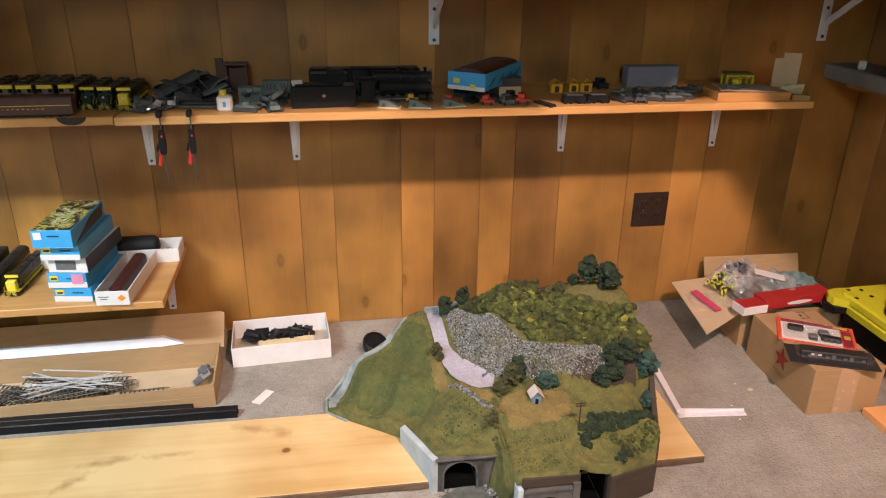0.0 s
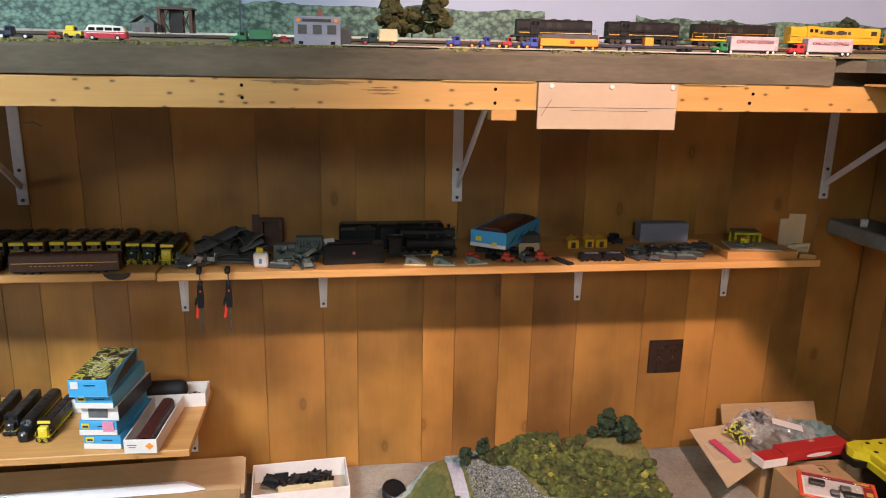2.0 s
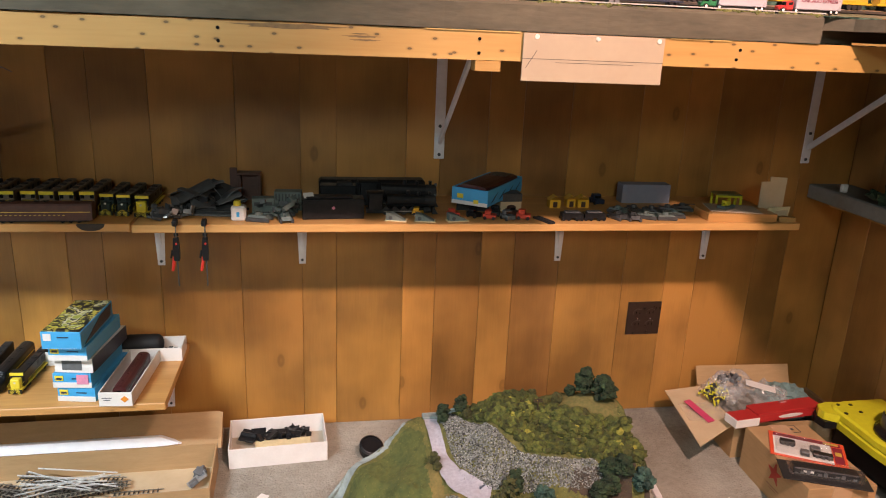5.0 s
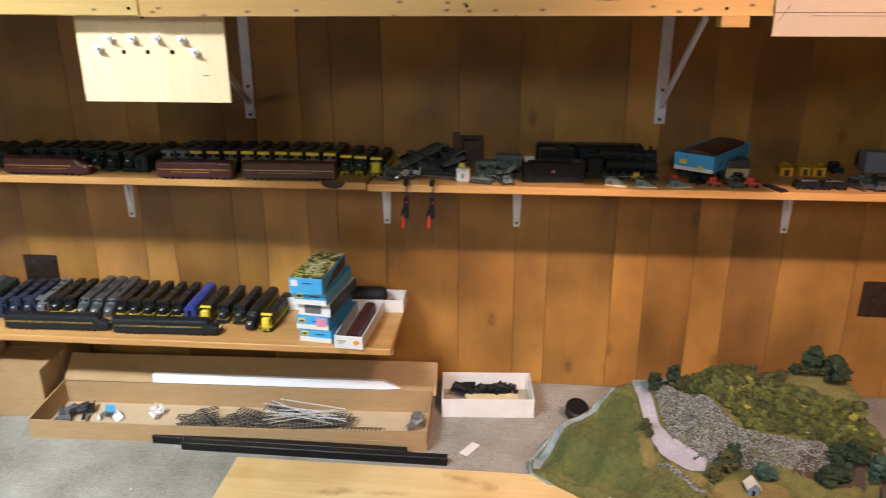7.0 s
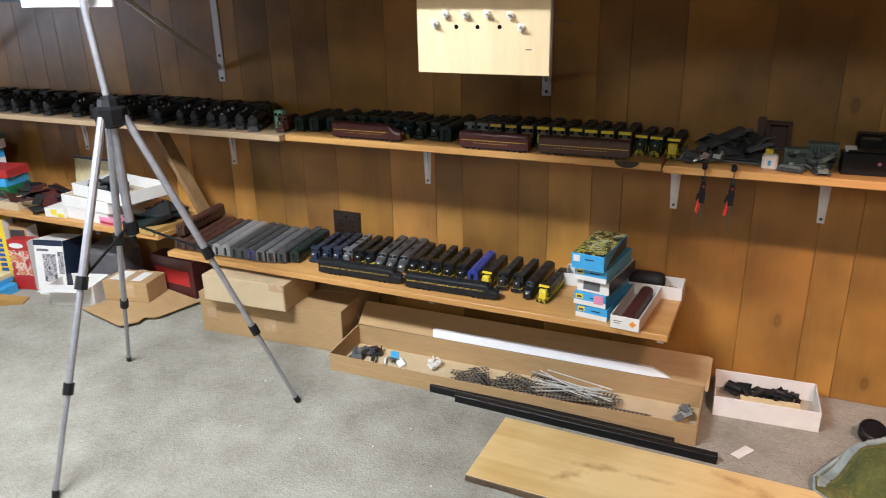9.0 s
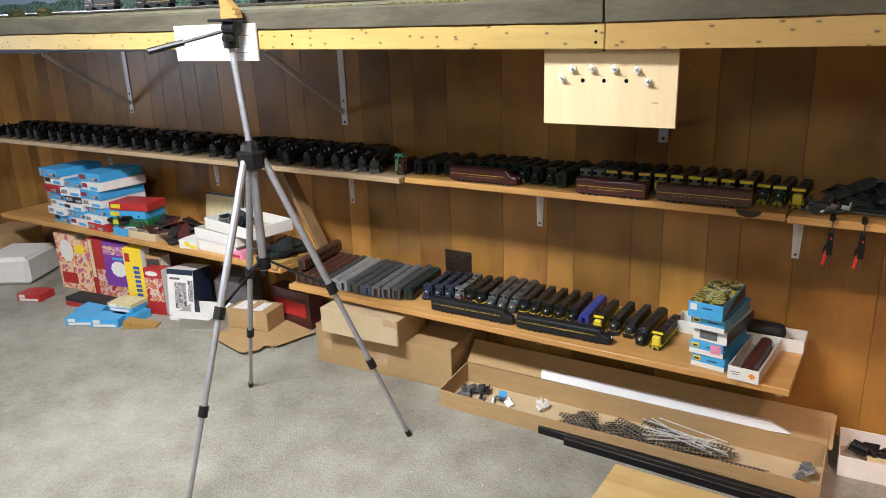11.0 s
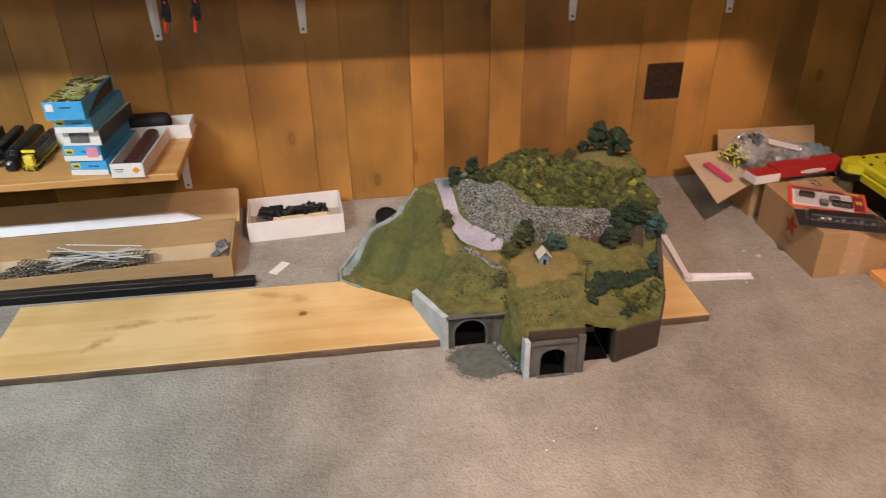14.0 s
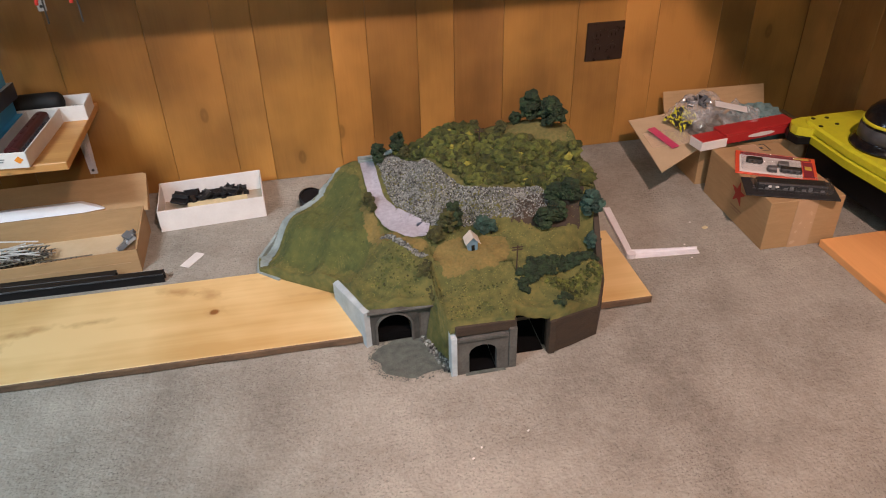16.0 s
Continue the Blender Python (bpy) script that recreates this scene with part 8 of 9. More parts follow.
LOADSILVER = mat("white_silver_side", (0.46, 0.45, 0.50), (0.40, 0.39, 0.44), 0.3, 0.2)
model_truck(-0.222, -0.170, 1.90, NAVY, None, 0, "dark blue model flatbed truck on the layout", wheel=PAPER)
van = thing("model_van", "red and white rounded model van on the layout", "model truck", (-0.080, 1.895, deck_z(0, 1.895)), group="model trucks")
part("body", loft([[(x, -0.0105 * k_, 0.004), (x, -0.0105 * k_, 0.0145), (x, 0.0105 * k_, 0.0145), (x, 0.0105 * k_, 0.004)] for x, k_ in ((0.0, 0.8), (0.004, 1.0), (0.066, 1.0), (0.069, 0.9))]), mat("van_red", (0.50, 0.03, 0.05), (0.42, 0.025, 0.04), 0.3), van)
part("roof", loft([[(x, -0.0100 * k_, 0.0146), (x + e_, -0.0080 * k_, z), (x + e_, 0.0080 * k_, z), (x, 0.0100 * k_, 0.0146)] for x, k_, z, e_ in ((0.001, 0.9, 0.022, 0.004), (0.007, 1.0, 0.026, 0.002), (0.040, 1.0, 0.026, 0.0), (0.064, 1.0, 0.024, -0.002), (0.068, 0.9, 0.021, -0.003))]), PAPER, van, "white roof")
for a_, b_ in ((0.008, 0.018), (0.021, 0.032), (0.035, 0.046), (0.049, 0.060)):
    part("window", box(bmesh.new(), a_, b_, -0.0101, -0.0088, 0.0165, 0.0215), GLASSD, van)
part("stripe", box(bmesh.new(), 0.004, 0.066, -0.0109, -0.0104, 0.0118, 0.0130), PAPER, van)
for a_ in (0.013, 0.055):
    for q_ in (-1, 1):
        w_ = part("wheel", rods(((a_, q_ * 0.0075, 0.0046), (a_, q_ * 0.0112, 0.0046), 0.0046), n=12), SATIN, van)
        part("hub", rods(((a_, q_ * 0.0111, 0.0046), (a_, q_ * 0.0117, 0.0046), 0.0026), n=8), PAPER, w_)
model_truck(0.16, 0.235, 1.915, GREENP, GREENP, 0, "dark green model stake truck on the layout", 0.018, GREENP)
model_truck(0.394, 0.462, 1.91, GREENBLK, CREAM, 0, "model truck with a cream load on the layout", 0.022, REDP)
model_truck(0.549, 0.603, 1.875, BLUE, None, 0, "blue model tractor truck with orange wheels")
model_truck(0.612, 0.655, 1.885, BLUE, None, 0, "blue model tractor truck with orange wheels")
model_truck(0.655, 0.688, 1.875, REDP, None, 0, "red model tractor truck on the layout")
model_truck(0.690, 0.836, 1.875, BLUE, mat("trailer_yellow", (0.56, 0.27, 0.015), (0.50, 0.24, 0.012), 0.4), 0, "blue model truck with a yellow-orange trailer", 0.021)
model_truck(1.065, 1.198, 1.872, GREENP, LOADSILVER, 0, "green model truck with a lettered silver trailer", 0.026, PAPER, "CHICAGO EXPRESS")
model_truck(1.225, 1.357, 1.872, REDP, LOADSILVER, 0, "red model truck with a lettered silver trailer", 0.026, PAPER, "CHICAGO EXPRESS")
fl = thing("model_trailer", "flat dark blue model trailer with an orange crate", "model truck", (0.845, 1.885, deck_z(0, 1.885) + 0.001))
part("bed", box(bmesh.new(), 0, 0.19, -0.0095, 0.0095, 0.0075, 0.0115, 0.001), NAVY, fl)
for a in (0.045, 0.057, 0.165, 0.178):
    part("wheel", rods(((a, -0.010, 0.0046), (a, 0.010, 0.0046), 0.0046), n=10), GREY if a < 0.1 else SATIN, fl)
part("crate", box(bmesh.new(), 0.088, 0.105, -0.007, 0.007, 0.0116, 0.027, 0.0006), ORANGE, fl)
for x, y, mm, lab in ((-0.132, 1.90, REDP, "small red model car on the layout"), (0.257, 1.93, REDP, "small red model car beside the building")):
    t = toy_car(x, y, deck_z(0, y) - 0.001, 90, mm, 0.62, lab)
ld = toy_car(-0.12, 1.96, deck_z(0, 1.96), 90, YELLOW, 0.9, "yellow model loader behind the red car")
# model locomotives on the layout
LOCOYELLOW = mat("loco_yellow", (0.55, 0.36, 0.02), (0.47, 0.30, 0.015), 0.4)


def layout_diesel(label, length, paint, stripe, x, y, z, windows=False):
    """A high-hood diesel along the track: level hood and cab, walkway, railings and trucks."""
    t = thing("model_locomotive", label, "model locomotive", group="layout locomotives")
    L = length
    part("walkway", box(bmesh.new(), 0.002, L - 0.002, -0.0165, 0.0165, 0.0105, 0.0145, 0.0006), stripe, t)
    part("hood", loft([[(a, -0.0125, 0.0145), (a, -0.0125, 0.041), (a, -0.0085, 0.0455), (a, 0.0085, 0.0455), (a, 0.0125, 0.041), (a, 0.0125, 0.0145)] for a in (0.010, L - 0.010)]), paint, t)
    cab = part("cab", box(bmesh.new(), L * 0.20, L * 0.32, -0.0150, 0.0150, 0.0145, 0.0470, 0.0015), paint, t)
    for a in (0.225, 0.275):
        part("cab_window", box(bmesh.new(), L * a, L * (a + 0.03), -0.0156, -0.0149, 0.034, 0.041), GLASSD, cab)
    for a in (0.40, 0.52, 0.86):
        part("hood_grille", box(bmesh.new(), L * a, L * (a + 0.06), -0.0130, -0.0124, 0.030, 0.039), WORN, t)
    for a in (0.5, 0.66, 0.82):
        part("fan", rods(((L * a, 0, 0.045), (L * a, 0, 0.0475), 0.007), n=10), WORN, t)
    part("hood_stripe", box(bmesh.new(), 0.012, L - 0.012, -0.0131, -0.0124, 0.0185, 0.0198), stripe if stripe is not paint else GOLD, t)
    rail_ = rods(((0.004, -0.0158, 0.0265), (L - 0.004, -0.0158, 0.0265), 0.0004), n=5)
    for i in range(9):
        rod(rail_, (0.004 + (L - 0.008) * i / 8, -0.0158, 0.014), (0.004 + (L - 0.008) * i / 8, -0.0158, 0.0265), 0.0004, n=5)
    part("handrail", rail_, stripe, t)
    if windows:
        part("lettering", boxes(*[(0.070 + i * 0.0095, 0.0765 + i * 0.0095, -0.0132, -0.0124, 0.031, 0.037) for i in range(9)]), GOLD if paint is SATIN else INK, t)
    part("fuel_tank", box(bmesh.new(), L * 0.4, L * 0.6, -0.013, 0.013, 0.003, 0.0105, 0.0015), SATIN, t)
    for a in (0.18, 0.82):
        b = part("truck", box(bmesh.new(), L * a - 0.019, L * a + 0.019, -0.0150, 0.0150, 0.004, 0.0095, 0.001), SATIN, t)
        w_ = bmesh.new()
        for d in (-0.013, 0.0, 0.013):
            rod(w_, (L * a + d, -0.0152, 0.0055), (L * a + d, 0.0152, 0.0055), 0.0055, n=10)
        part("wheel_set", w_, WORN, b)
    t.matrix_basis = pose(x, y, z)
    return t


zl = deck_z(0, 2.045) + 0.0075
layout_diesel("large black model diesel on the layout track", 0.180, SATIN, SATIN, 0.710, 2.045, zl)
layout_diesel("large black model diesel on the layout track", 0.178, SATIN, SATIN, 0.905, 2.045, zl)
layout_diesel("black model diesel with yellow stripes on the track", 0.205, SATIN, LOCOYELLOW, 1.098, 2.045, zl)
layout_diesel("bright yellow model diesel with dark lettering bars", 0.235, LOCOYELLOW, LOCOYELLOW, 1.320, 2.045, zl, True)
layout_diesel("bright yellow model diesel on the layout track", 0.235, LOCOYELLOW, LOCOYELLOW, 1.565, 2.045, zl, True)
for x in (-1.55, -1.82, -2.1, -2.4):
    layout_diesel("black model diesel on the far layout track", 0.2, SATIN, SATIN, x - 0.1, 2.045, deck_z(x, 2.045) + 0.009)
# buildings
bd = thing("model_building", "blue-grey model depot building with dark windows", "model building", (0.316, 1.91, deck_z(0, 1.91) - 0.002))
WALLG = mat("depot_grey", (0.27, 0.30, 0.38), (0.23, 0.26, 0.34), 0.7)
part("wall", box(bmesh.new(), -0.042, 0.042, 0, 0.06, 0, 0.052, 0.0008), WALLG, bd)
part("sign", box(bmesh.new(), -0.027, 0.025, -0.0015, -0.0002, 0.0425, 0.0475), INK, bd)
for sx_ in (-0.034, 0.034):
    part("emblem", rods(((sx_, -0.0015, 0.045), (sx_, -0.0002, 0.045), 0.004), n=10), ORANGE, bd)
for sx_ in (-0.027, 0.0, 0.026):
    part("window", box(bmesh.new(), sx_ - 0.008, sx_ + 0.008, -0.0012, -0.0002, 0.021, 0.037), DKGREY, bd)
for sx_ in (-0.030, 0.028):
    part("hatch", box(bmesh.new(), sx_ - 0.004, sx_ + 0.004, -0.0012, -0.0002, 0.003, 0.008), GLASSD, bd)
part("chimney", box(bmesh.new(), 0.002, 0.009, 0.02, 0.028, 0.052, 0.066), mat("brick_red", (0.32, 0.10, 0.06), rough=0.8), bd)
part("annex", box(bmesh.new(), 0.0425, 0.062, 0.02, 0.055, 0, 0.033), DKGREY, bd)
sh = thing("model_shed", "small grey model shed with a gable roof", "model building", (-0.02, 2.06, deck_z(0, 2.06)))
part("wall", box(bmesh.new(), -0.02, 0.02, -0.015, 0.015, 0, 0.026), GREY, sh)
part("roof", prism([(-0.024, 0.025), (0, 0.040), (0.024, 0.025), (0, 0.043)], 1, -0.018, 0.018), DKGREY, sh)
part("door", box(bmesh.new(), 0.004, 0.012, -0.0158, -0.0148, 0.002, 0.018), BROWN, sh)
tw = thing("model_bridge_tower", "dark brown model trestle tower on the layout", "model structure", (0.033, 2.10, deck_z(0, 2.10) + 0.004))
for sx_ in (-0.030, 0.030):
    part("leg", boxes((sx_ - 0.003, sx_ + 0.003, -0.02, -0.014, 0, 0.048), (sx_ - 0.003, sx_ + 0.003, 0.014, 0.02, 0, 0.048)), BROWN, tw)
part("span", box(bmesh.new(), -0.036, 0.036, -0.022, 0.022, 0.048, 0.052), BROWN, tw)
part("core", box(bmesh.new(), -0.013, 0.013, -0.010, 0.010, 0, 0.048), WORN, tw)
for s in (-1, 1):
    part("diagonal", rods(((s * 0.03, -0.017, 0.004), (s * 0.012, -0.017, 0.047), 0.0015), ((s * 0.012, -0.017, 0.004), (s * 0.03, -0.017, 0.047), 0.0015), n=5), BROWN, tw)


def layout_tree(x, y, h, r, seed, material=TREEM):
    t = thing("model_tree", "dark green model tree on the layout", "model tree", (x, y, deck_z(0, y) - 0.002), group="layout trees")
    part("trunk", rods(((0, 0, 0), (0.002, 0, h * 0.7), 0.0025, 0.001)), TRUNK, t)
    q = random.Random(seed)
    sp = []
    for _ in range(34):
        a, u = q.uniform(0, 6.28), q.uniform(0.25, 0.97)
        w = r * (1.1 - u * 0.75) * q.uniform(0.3, 1.0)
        sp.append((w * math.cos(a), w * math.sin(a), h * u))
    clumps("crown", sp, (r * 0.2, r * 0.4), material, t, seed, kind="")


for i, (x, y, h, r) in enumerate(((0.47, 2.18, 0.085, 0.035), (0.565, 2.18, 0.115, 0.045), (0.52, 2.22, 0.07, 0.035), (1.09, 2.22, 0.055, 0.03), (1.24, 2.23, 0.06, 0.03), (1.31, 2.24, 0.06, 0.03), (1.62, 2.25, 0.075, 0.035), (1.75, 2.25, 0.06, 0.03), (-1.3, 2.2, 0.07, 0.04), (-1.5, 2.2, 0.06, 0.04), (-2.7, 2.0, 0.05, 0.04), (-2.9, 2.0, 0.05, 0.04))):
    layout_tree(x, y, h, r, 90 + i, TREEM if 2 < i < 8 else TREEO)

FRINGE = mat("edge_turf", (0.19, 0.19, 0.055), (0.075, 0.09, 0.025), 0.95, scale=60, bump=0.8, bump_scale=300, island=0.4)
fr_rng = random.Random(88)
fringe = []
for i in range(900):
    x = fr_rng.uniform(-1.2, 1.28)
    if noise.noise(Vector((x * 5.5, 2.0, 0))) + 0.25 * noise.noise(Vector((x * 17, 5.0, 0))) > -0.08 - 0.25 * (x < 0.3):
        y = 1.800 + abs(fr_rng.gauss(0, 0.020))
        fringe.append((x, y, deck_z(x, y) - 0.001))
clumps("grass_fringe", fringe, (0.0022, 0.0058), FRINGE, turf, 89, "low green turf along the edge")
# backdrop behind the layout
SKYM = mat("backdrop_sky", (0.31, 0.40, 0.56), (0.27, 0.36, 0.52), 0.5, scale=1.6)
single("sky_sheet", box(bmesh.new(), LEFT_X + 0.1, RIGHT_X - 0.01, 2.588, 2.592, 1.15, 2.1), SKYM, "pale blue painted sky sheet behind the layout", "backdrop", kind="structure")
WOODS = foliage_print("backdrop_woods", (0.012, 0.048, 0.038), (0.13, 0.245, 0.185), 62)


def woods(x0, x1, z, seed, group=""):
    n = int((x1 - x0) / 0.012)
    pts = [(x0, 1.20), (x1, 1.20)] + [(x1 - (x1 - x0) * i / n, z + 0.018 * noise.noise(Vector((i * 0.09 + seed, 0, 0))) + 0.005 * noise.noise(Vector((i * 0.5 + seed, 3, 0)))) for i in range(n + 1)]
    return single("woods_sheet", prism(pts, 1, 2.578, 2.582), WOODS, "printed woodland backdrop sheet with a ragged treeline", "backdrop", kind="structure")


woods(-5.0, -0.62, 1.40, 1.0)
woods(-0.60, 0.10, 1.43, 4.0)
woods(0.105, 0.93, 1.395, 9.0)
woods(1.20, 2.03, 1.385, 15.0)

# lower scenic slab in the corner
slab = thing("corner_slab", "grey foam scenery slab fixed in the dark corner", "model railway", (0, 0, 0))
part("foam", box(bmesh.new(), 1.905, 2.047, 1.95, 2.596, 0.745, 0.790, 0.004), mat("slab_grey", (0.20, 0.20, 0.18), (0.15, 0.15, 0.13), 0.85), slab)
part("cleat", box(bmesh.new(), 1.99, 2.047, 1.96, 2.59, 0.715, 0.745), BEAMWOOD, slab)
part("marker", box(bmesh.new(), 1.922, 1.942, 2.46, 2.475, 0.79, 0.815, 0.003), PAPER, slab, "small white marker")
clumps("shrub", [(1.93 + 0.02 * math.sin(i * 2.1), 2.02 + 0.013 * i, 0.80 + 0.008 * (i % 3)) for i in range(24)], (0.012, 0.022), TREEM, slab, 71, "dark shrubs on the slab")
clumps("shrub", [(1.95 + 0.02 * math.sin(i * 2.1), 2.26 + 0.02 * math.cos(i * 1.7), 0.80 + 0.005 * i) for i in range(22)], (0.014, 0.028), TREEM, slab, 72, "tall dark tree on the slab")

# ---- by the corner: cartons, packs and the yellow machine ----
starbox = thing("star_carton", "brown shipping carton printed with a red star", "carton", (1.578, 1.935, 0), -1.5)
part("body", box(bmesh.new(), 0, 0.195, 0, 0.305, 0, 0.134, 0.0015), CARTON, starbox)
part("tape", boxes((0.070, 0.125, -0.0012, 0.0, 0.0, 0.134), (0.070, 0.125, 0.0, 0.305, 0.1342, 0.1352)), TAPE, starbox)
pts = []
for i in range(10):
    a, r = math.pi / 2 + i * math.pi / 5, 0.033 if i % 2 == 0 else 0.0132
    pts.append((0.140 + r * math.cos(a), 0.084 + r * math.sin(a)))
part("red_star", prism(pts, 0, -0.0014, -0.0002), mat("star_red", (0.42, 0.035, 0.02), rough=0.6), starbox)
part("print", boxes((-0.0012, -0.0002, 0.112, 0.167, 0.041, 0.044), (-0.0012, -0.0002, 0.122, 0.157, 0.034, 0.036)), mat("faded_print", (0.36, 0.20, 0.11), rough=0.7), starbox)
part("square_print", boxes((0.10, 0.15, 0.262, 0.264, 0.1342, 0.1349), (0.10, 0.15, 0.298, 0.30, 0.1342, 0.1349), (0.10, 0.102, 0.264, 0.298, 0.1342, 0.1349), (0.148, 0.15, 0.264, 0.298, 0.1342, 0.1349), (0.115, 0.135, 0.275, 0.285, 0.1342, 0.1349)), INK, starbox)
obox = thing("open_carton", "open brown carton stuffed with plastic bags", "carton", (1.582, 2.285, 0), -2)
part("front_side", box(bmesh.new(), 0, 0.33, 0, 0.004, 0, 0.118), CARTON, obox)
part("back_side", box(bmesh.new(), 0, 0.33, 0.252, 0.256, 0, 0.118), CARTON, obox)
for x in (0.0, 0.326):
    part("end_side", box(bmesh.new(), x, x + 0.004, 0.004, 0.252, 0, 0.118), CARTON, obox)
part("base", box(bmesh.new(), 0.004, 0.326, 0.004, 0.252, 0, 0.004), CARTON, obox)
part("side_flap", loft([[(0.0, 0.0, 0.117), (0.0, 0.235, 0.117), (0.0, 0.235, 0.120), (0.0, 0.0, 0.120)], [(-0.150, -0.085, 0.096), (-0.125, 0.225, 0.110), (-0.125, 0.225, 0.113), (-0.150, -0.085, 0.099)]]), CARTONTAN, obox, "tan flap folded outward")
bm = box(bmesh.new(), 0.0, 0.33, -0.002, 0.002, 0.0, 0.062)
bmesh.ops.transform(bm, matrix=pose(0, 0.254, 0.116, -25, 0, 0), verts=bm.verts)
part("back_flap", bm, CARTON, obox)
part("corner_tape", box(bmesh.new(), 0.27, 0.32, -0.001, 0.0, 0.06, 0.115), TAPE, obox)

CLEAR = film("clear_film", 0.08, 0.12)


def crumpled(name, label, category, w, d, h, material, m, seed, ruff=0.35):
    """A creased pillow-like bag."""
    bm = bmesh.new()
    bmesh.ops.create_icosphere(bm, subdivisions=4, radius=1.0)
    o = Vector((seed * 3.1, seed * 1.7, 0))
    for v in bm.verts:
        c = v.co.copy()
        cell = abs(noise.noise(c * 2.6 + o)) + 0.6 * abs(noise.noise(c * 5.5 + o))
        s = 1 - ruff * cell
        v.co = Vector((c.x * w / 2 * s, c.y * d / 2 * s, h * 0.5 + c.z * h / 2 * s))
    return single(name, bm, material, label, category, m)


def creased(name, label, category, w, d, amp, material, m, seed, n=22):
    """A creased film or wrapper: a thin sheet thrown into sharp folds."""
    o = Vector((seed * 2.3, seed * 1.1, seed * 0.7))
    top, low = [], []
    for i in range(n + 1):
        for j in range(n + 1):
            u, v = i / n - 0.5, j / n - 0.5
            ragged = 1 + 0.16 * noise.noise(Vector((u * 4, v * 4, seed)))
            q_ = Vector((u * 3.4, v * 3.4, 0)) + o
            h = abs(noise.noise(q_)) + 0.6 * abs(noise.noise(q_ * 2.1)) + 0.3 * abs(noise.noise(q_ * 4.5))
            z = amp * (h * 1.3 + 0.9 * (0.5 - u * u * 2 - v * v * 2))
            top.append((u * w * ragged, v * d * ragged, max(z, 0.0) + 0.0012))
            low.append((u * w * ragged, v * d * ragged, max(z, 0.0)))
    k_ = n + 1
    F = []
    for i in range(n):
        for j in range(n):
            a = i * k_ + j
            F.append((a, a + k_, a + k_ + 1, a + 1))
    base = len(top)
    F += [tuple(base + c for c in f[::-1]) for f in F]
    edge = [i * k_ for i in range(n + 1)] + [n * k_ + j for j in range(1, n + 1)] + [i * k_ + n for i in range(n - 1, -1, -1)] + [j for j in range(n - 1, 0, -1)]
    for a, b in zip(edge, edge[1:] + edge[:1]):
        F.append((b, a, base + a, base + b))
    me = bpy.data.meshes.new(name)
    me.from_pydata(top + low, [], F)
    me.materials.append(material)
    ob = new(name, me)
    ob.matrix_basis = m
    ob.visible_shadow = material is not CLEAR
    return tagged(ob, label, category)


TEAL = mat("teal_cloth", (0.16, 0.24, 0.23), (0.10, 0.16, 0.155), 0.7, scale=30)
crumpled("stuffed_bag", "grey green stuffed bag in the carton", "bag", 0.22, 0.20, 0.16, TEAL, pose(1.835, 2.43, 0.005), 2)
crumpled("stuffed_bag", "crumpled dark bag filling the carton", "bag", 0.20, 0.23, 0.155, mat("grey_film", (0.24, 0.22, 0.19), (0.10, 0.095, 0.085), 0.35), pose(1.675, 2.41, 0.005), 3)
creased("clear_bag", "crumpled clear plastic bag with a white label", "bag", 0.21, 0.15, 0.036, CLEAR, pose(1.700, 2.405, 0.145, 0, 4, -24), 5)
creased("clear_bag", "crumpled clear plastic bag of grey parts", "bag", 0.15, 0.13, 0.036, CLEAR, pose(1.64, 2.44, 0.145, 0, -4, 30), 6)
single("bag_label", box(bmesh.new(), -0.045, 0.045, -0.018, 0.018, 0, 0.001), PAPER, "white paper label on the clear bag", "label", pose(1.715, 2.385, 0.184, 4, 8, -26))
creased("yellow_pack", "black and yellow printed packet, crumpled", "packet", 0.075, 0.07, 0.028, busy_print("yellow_black_print", [(0.02, 0.02, 0.02), (0.55, 0.53, 0.02), (0.03, 0.03, 0.03), (0.60, 0.57, 0.03), (0.5, 0.5, 0.48)], 22), pose(1.592, 2.43, 0.132, 10, -10, 20), 9, 14)
heap("metal_parts", "bright metal parts in the clear bags", 9, 1.635, 2.43, 0.176, 0.035, 0.03, 0.01, SILVER, 61, "model parts", (0.01, 0.035), [SILVER, GREY, WORN])
single("zip_bag", box(bmesh.new(), -0.06, 0.06, -0.05, 0.05, 0, 0.001), CLEAR, "clear zip bag lying on the carton flap", "bag", pose(1.520, 2.365, 0.1170, 0, -6, -8)).visible_shadow = False
single("zip_strip", box(bmesh.new(), -0.012, 0.012, -0.062, 0.062, 0, 0.002, 0.0006), mat("zip_pink", (0.62, 0.06, 0.16), rough=0.35), "pink zip strip of the clear bag", "zip strip", pose(1.505, 2.365, 0.1190, 3, -6, 9))
rb = thing("red_box", "long flat red hobby box with a white end", "box", (1.578, 2.243, 0.136), 8)
part("body", box(bmesh.new(), 0.05, 0.285, 0, 0.055, 0, 0.030, 0.001), REDP, rb)
part("lid_edge", box(bmesh.new(), 0.05, 0.286, -0.001, 0.056, 0.024, 0.031, 0.001), REDP, rb)
part("white_end", box(bmesh.new(), -0.035, 0.048, -0.012, 0.040, 0.0, 0.026, 0.001), PAPER, rb)
part("end_print", box(bmesh.new(), -0.033, 0.046, -0.011, 0.039, 0.0262, 0.0272), REDP, rb)
part("oval_print", prism([(0.17 + 0.045 * math.cos(a), 0.013 + 0.006 * math.sin(a)) for a in [math.pi * 2 * i / 16 for i in range(16)]], 1, -0.0018, -0.0008), PAPER, rb)
bl = thing("blister_pack", "orange and white blister pack with black train parts", "packet", (1.690, 2.103, 0.1355), -30)
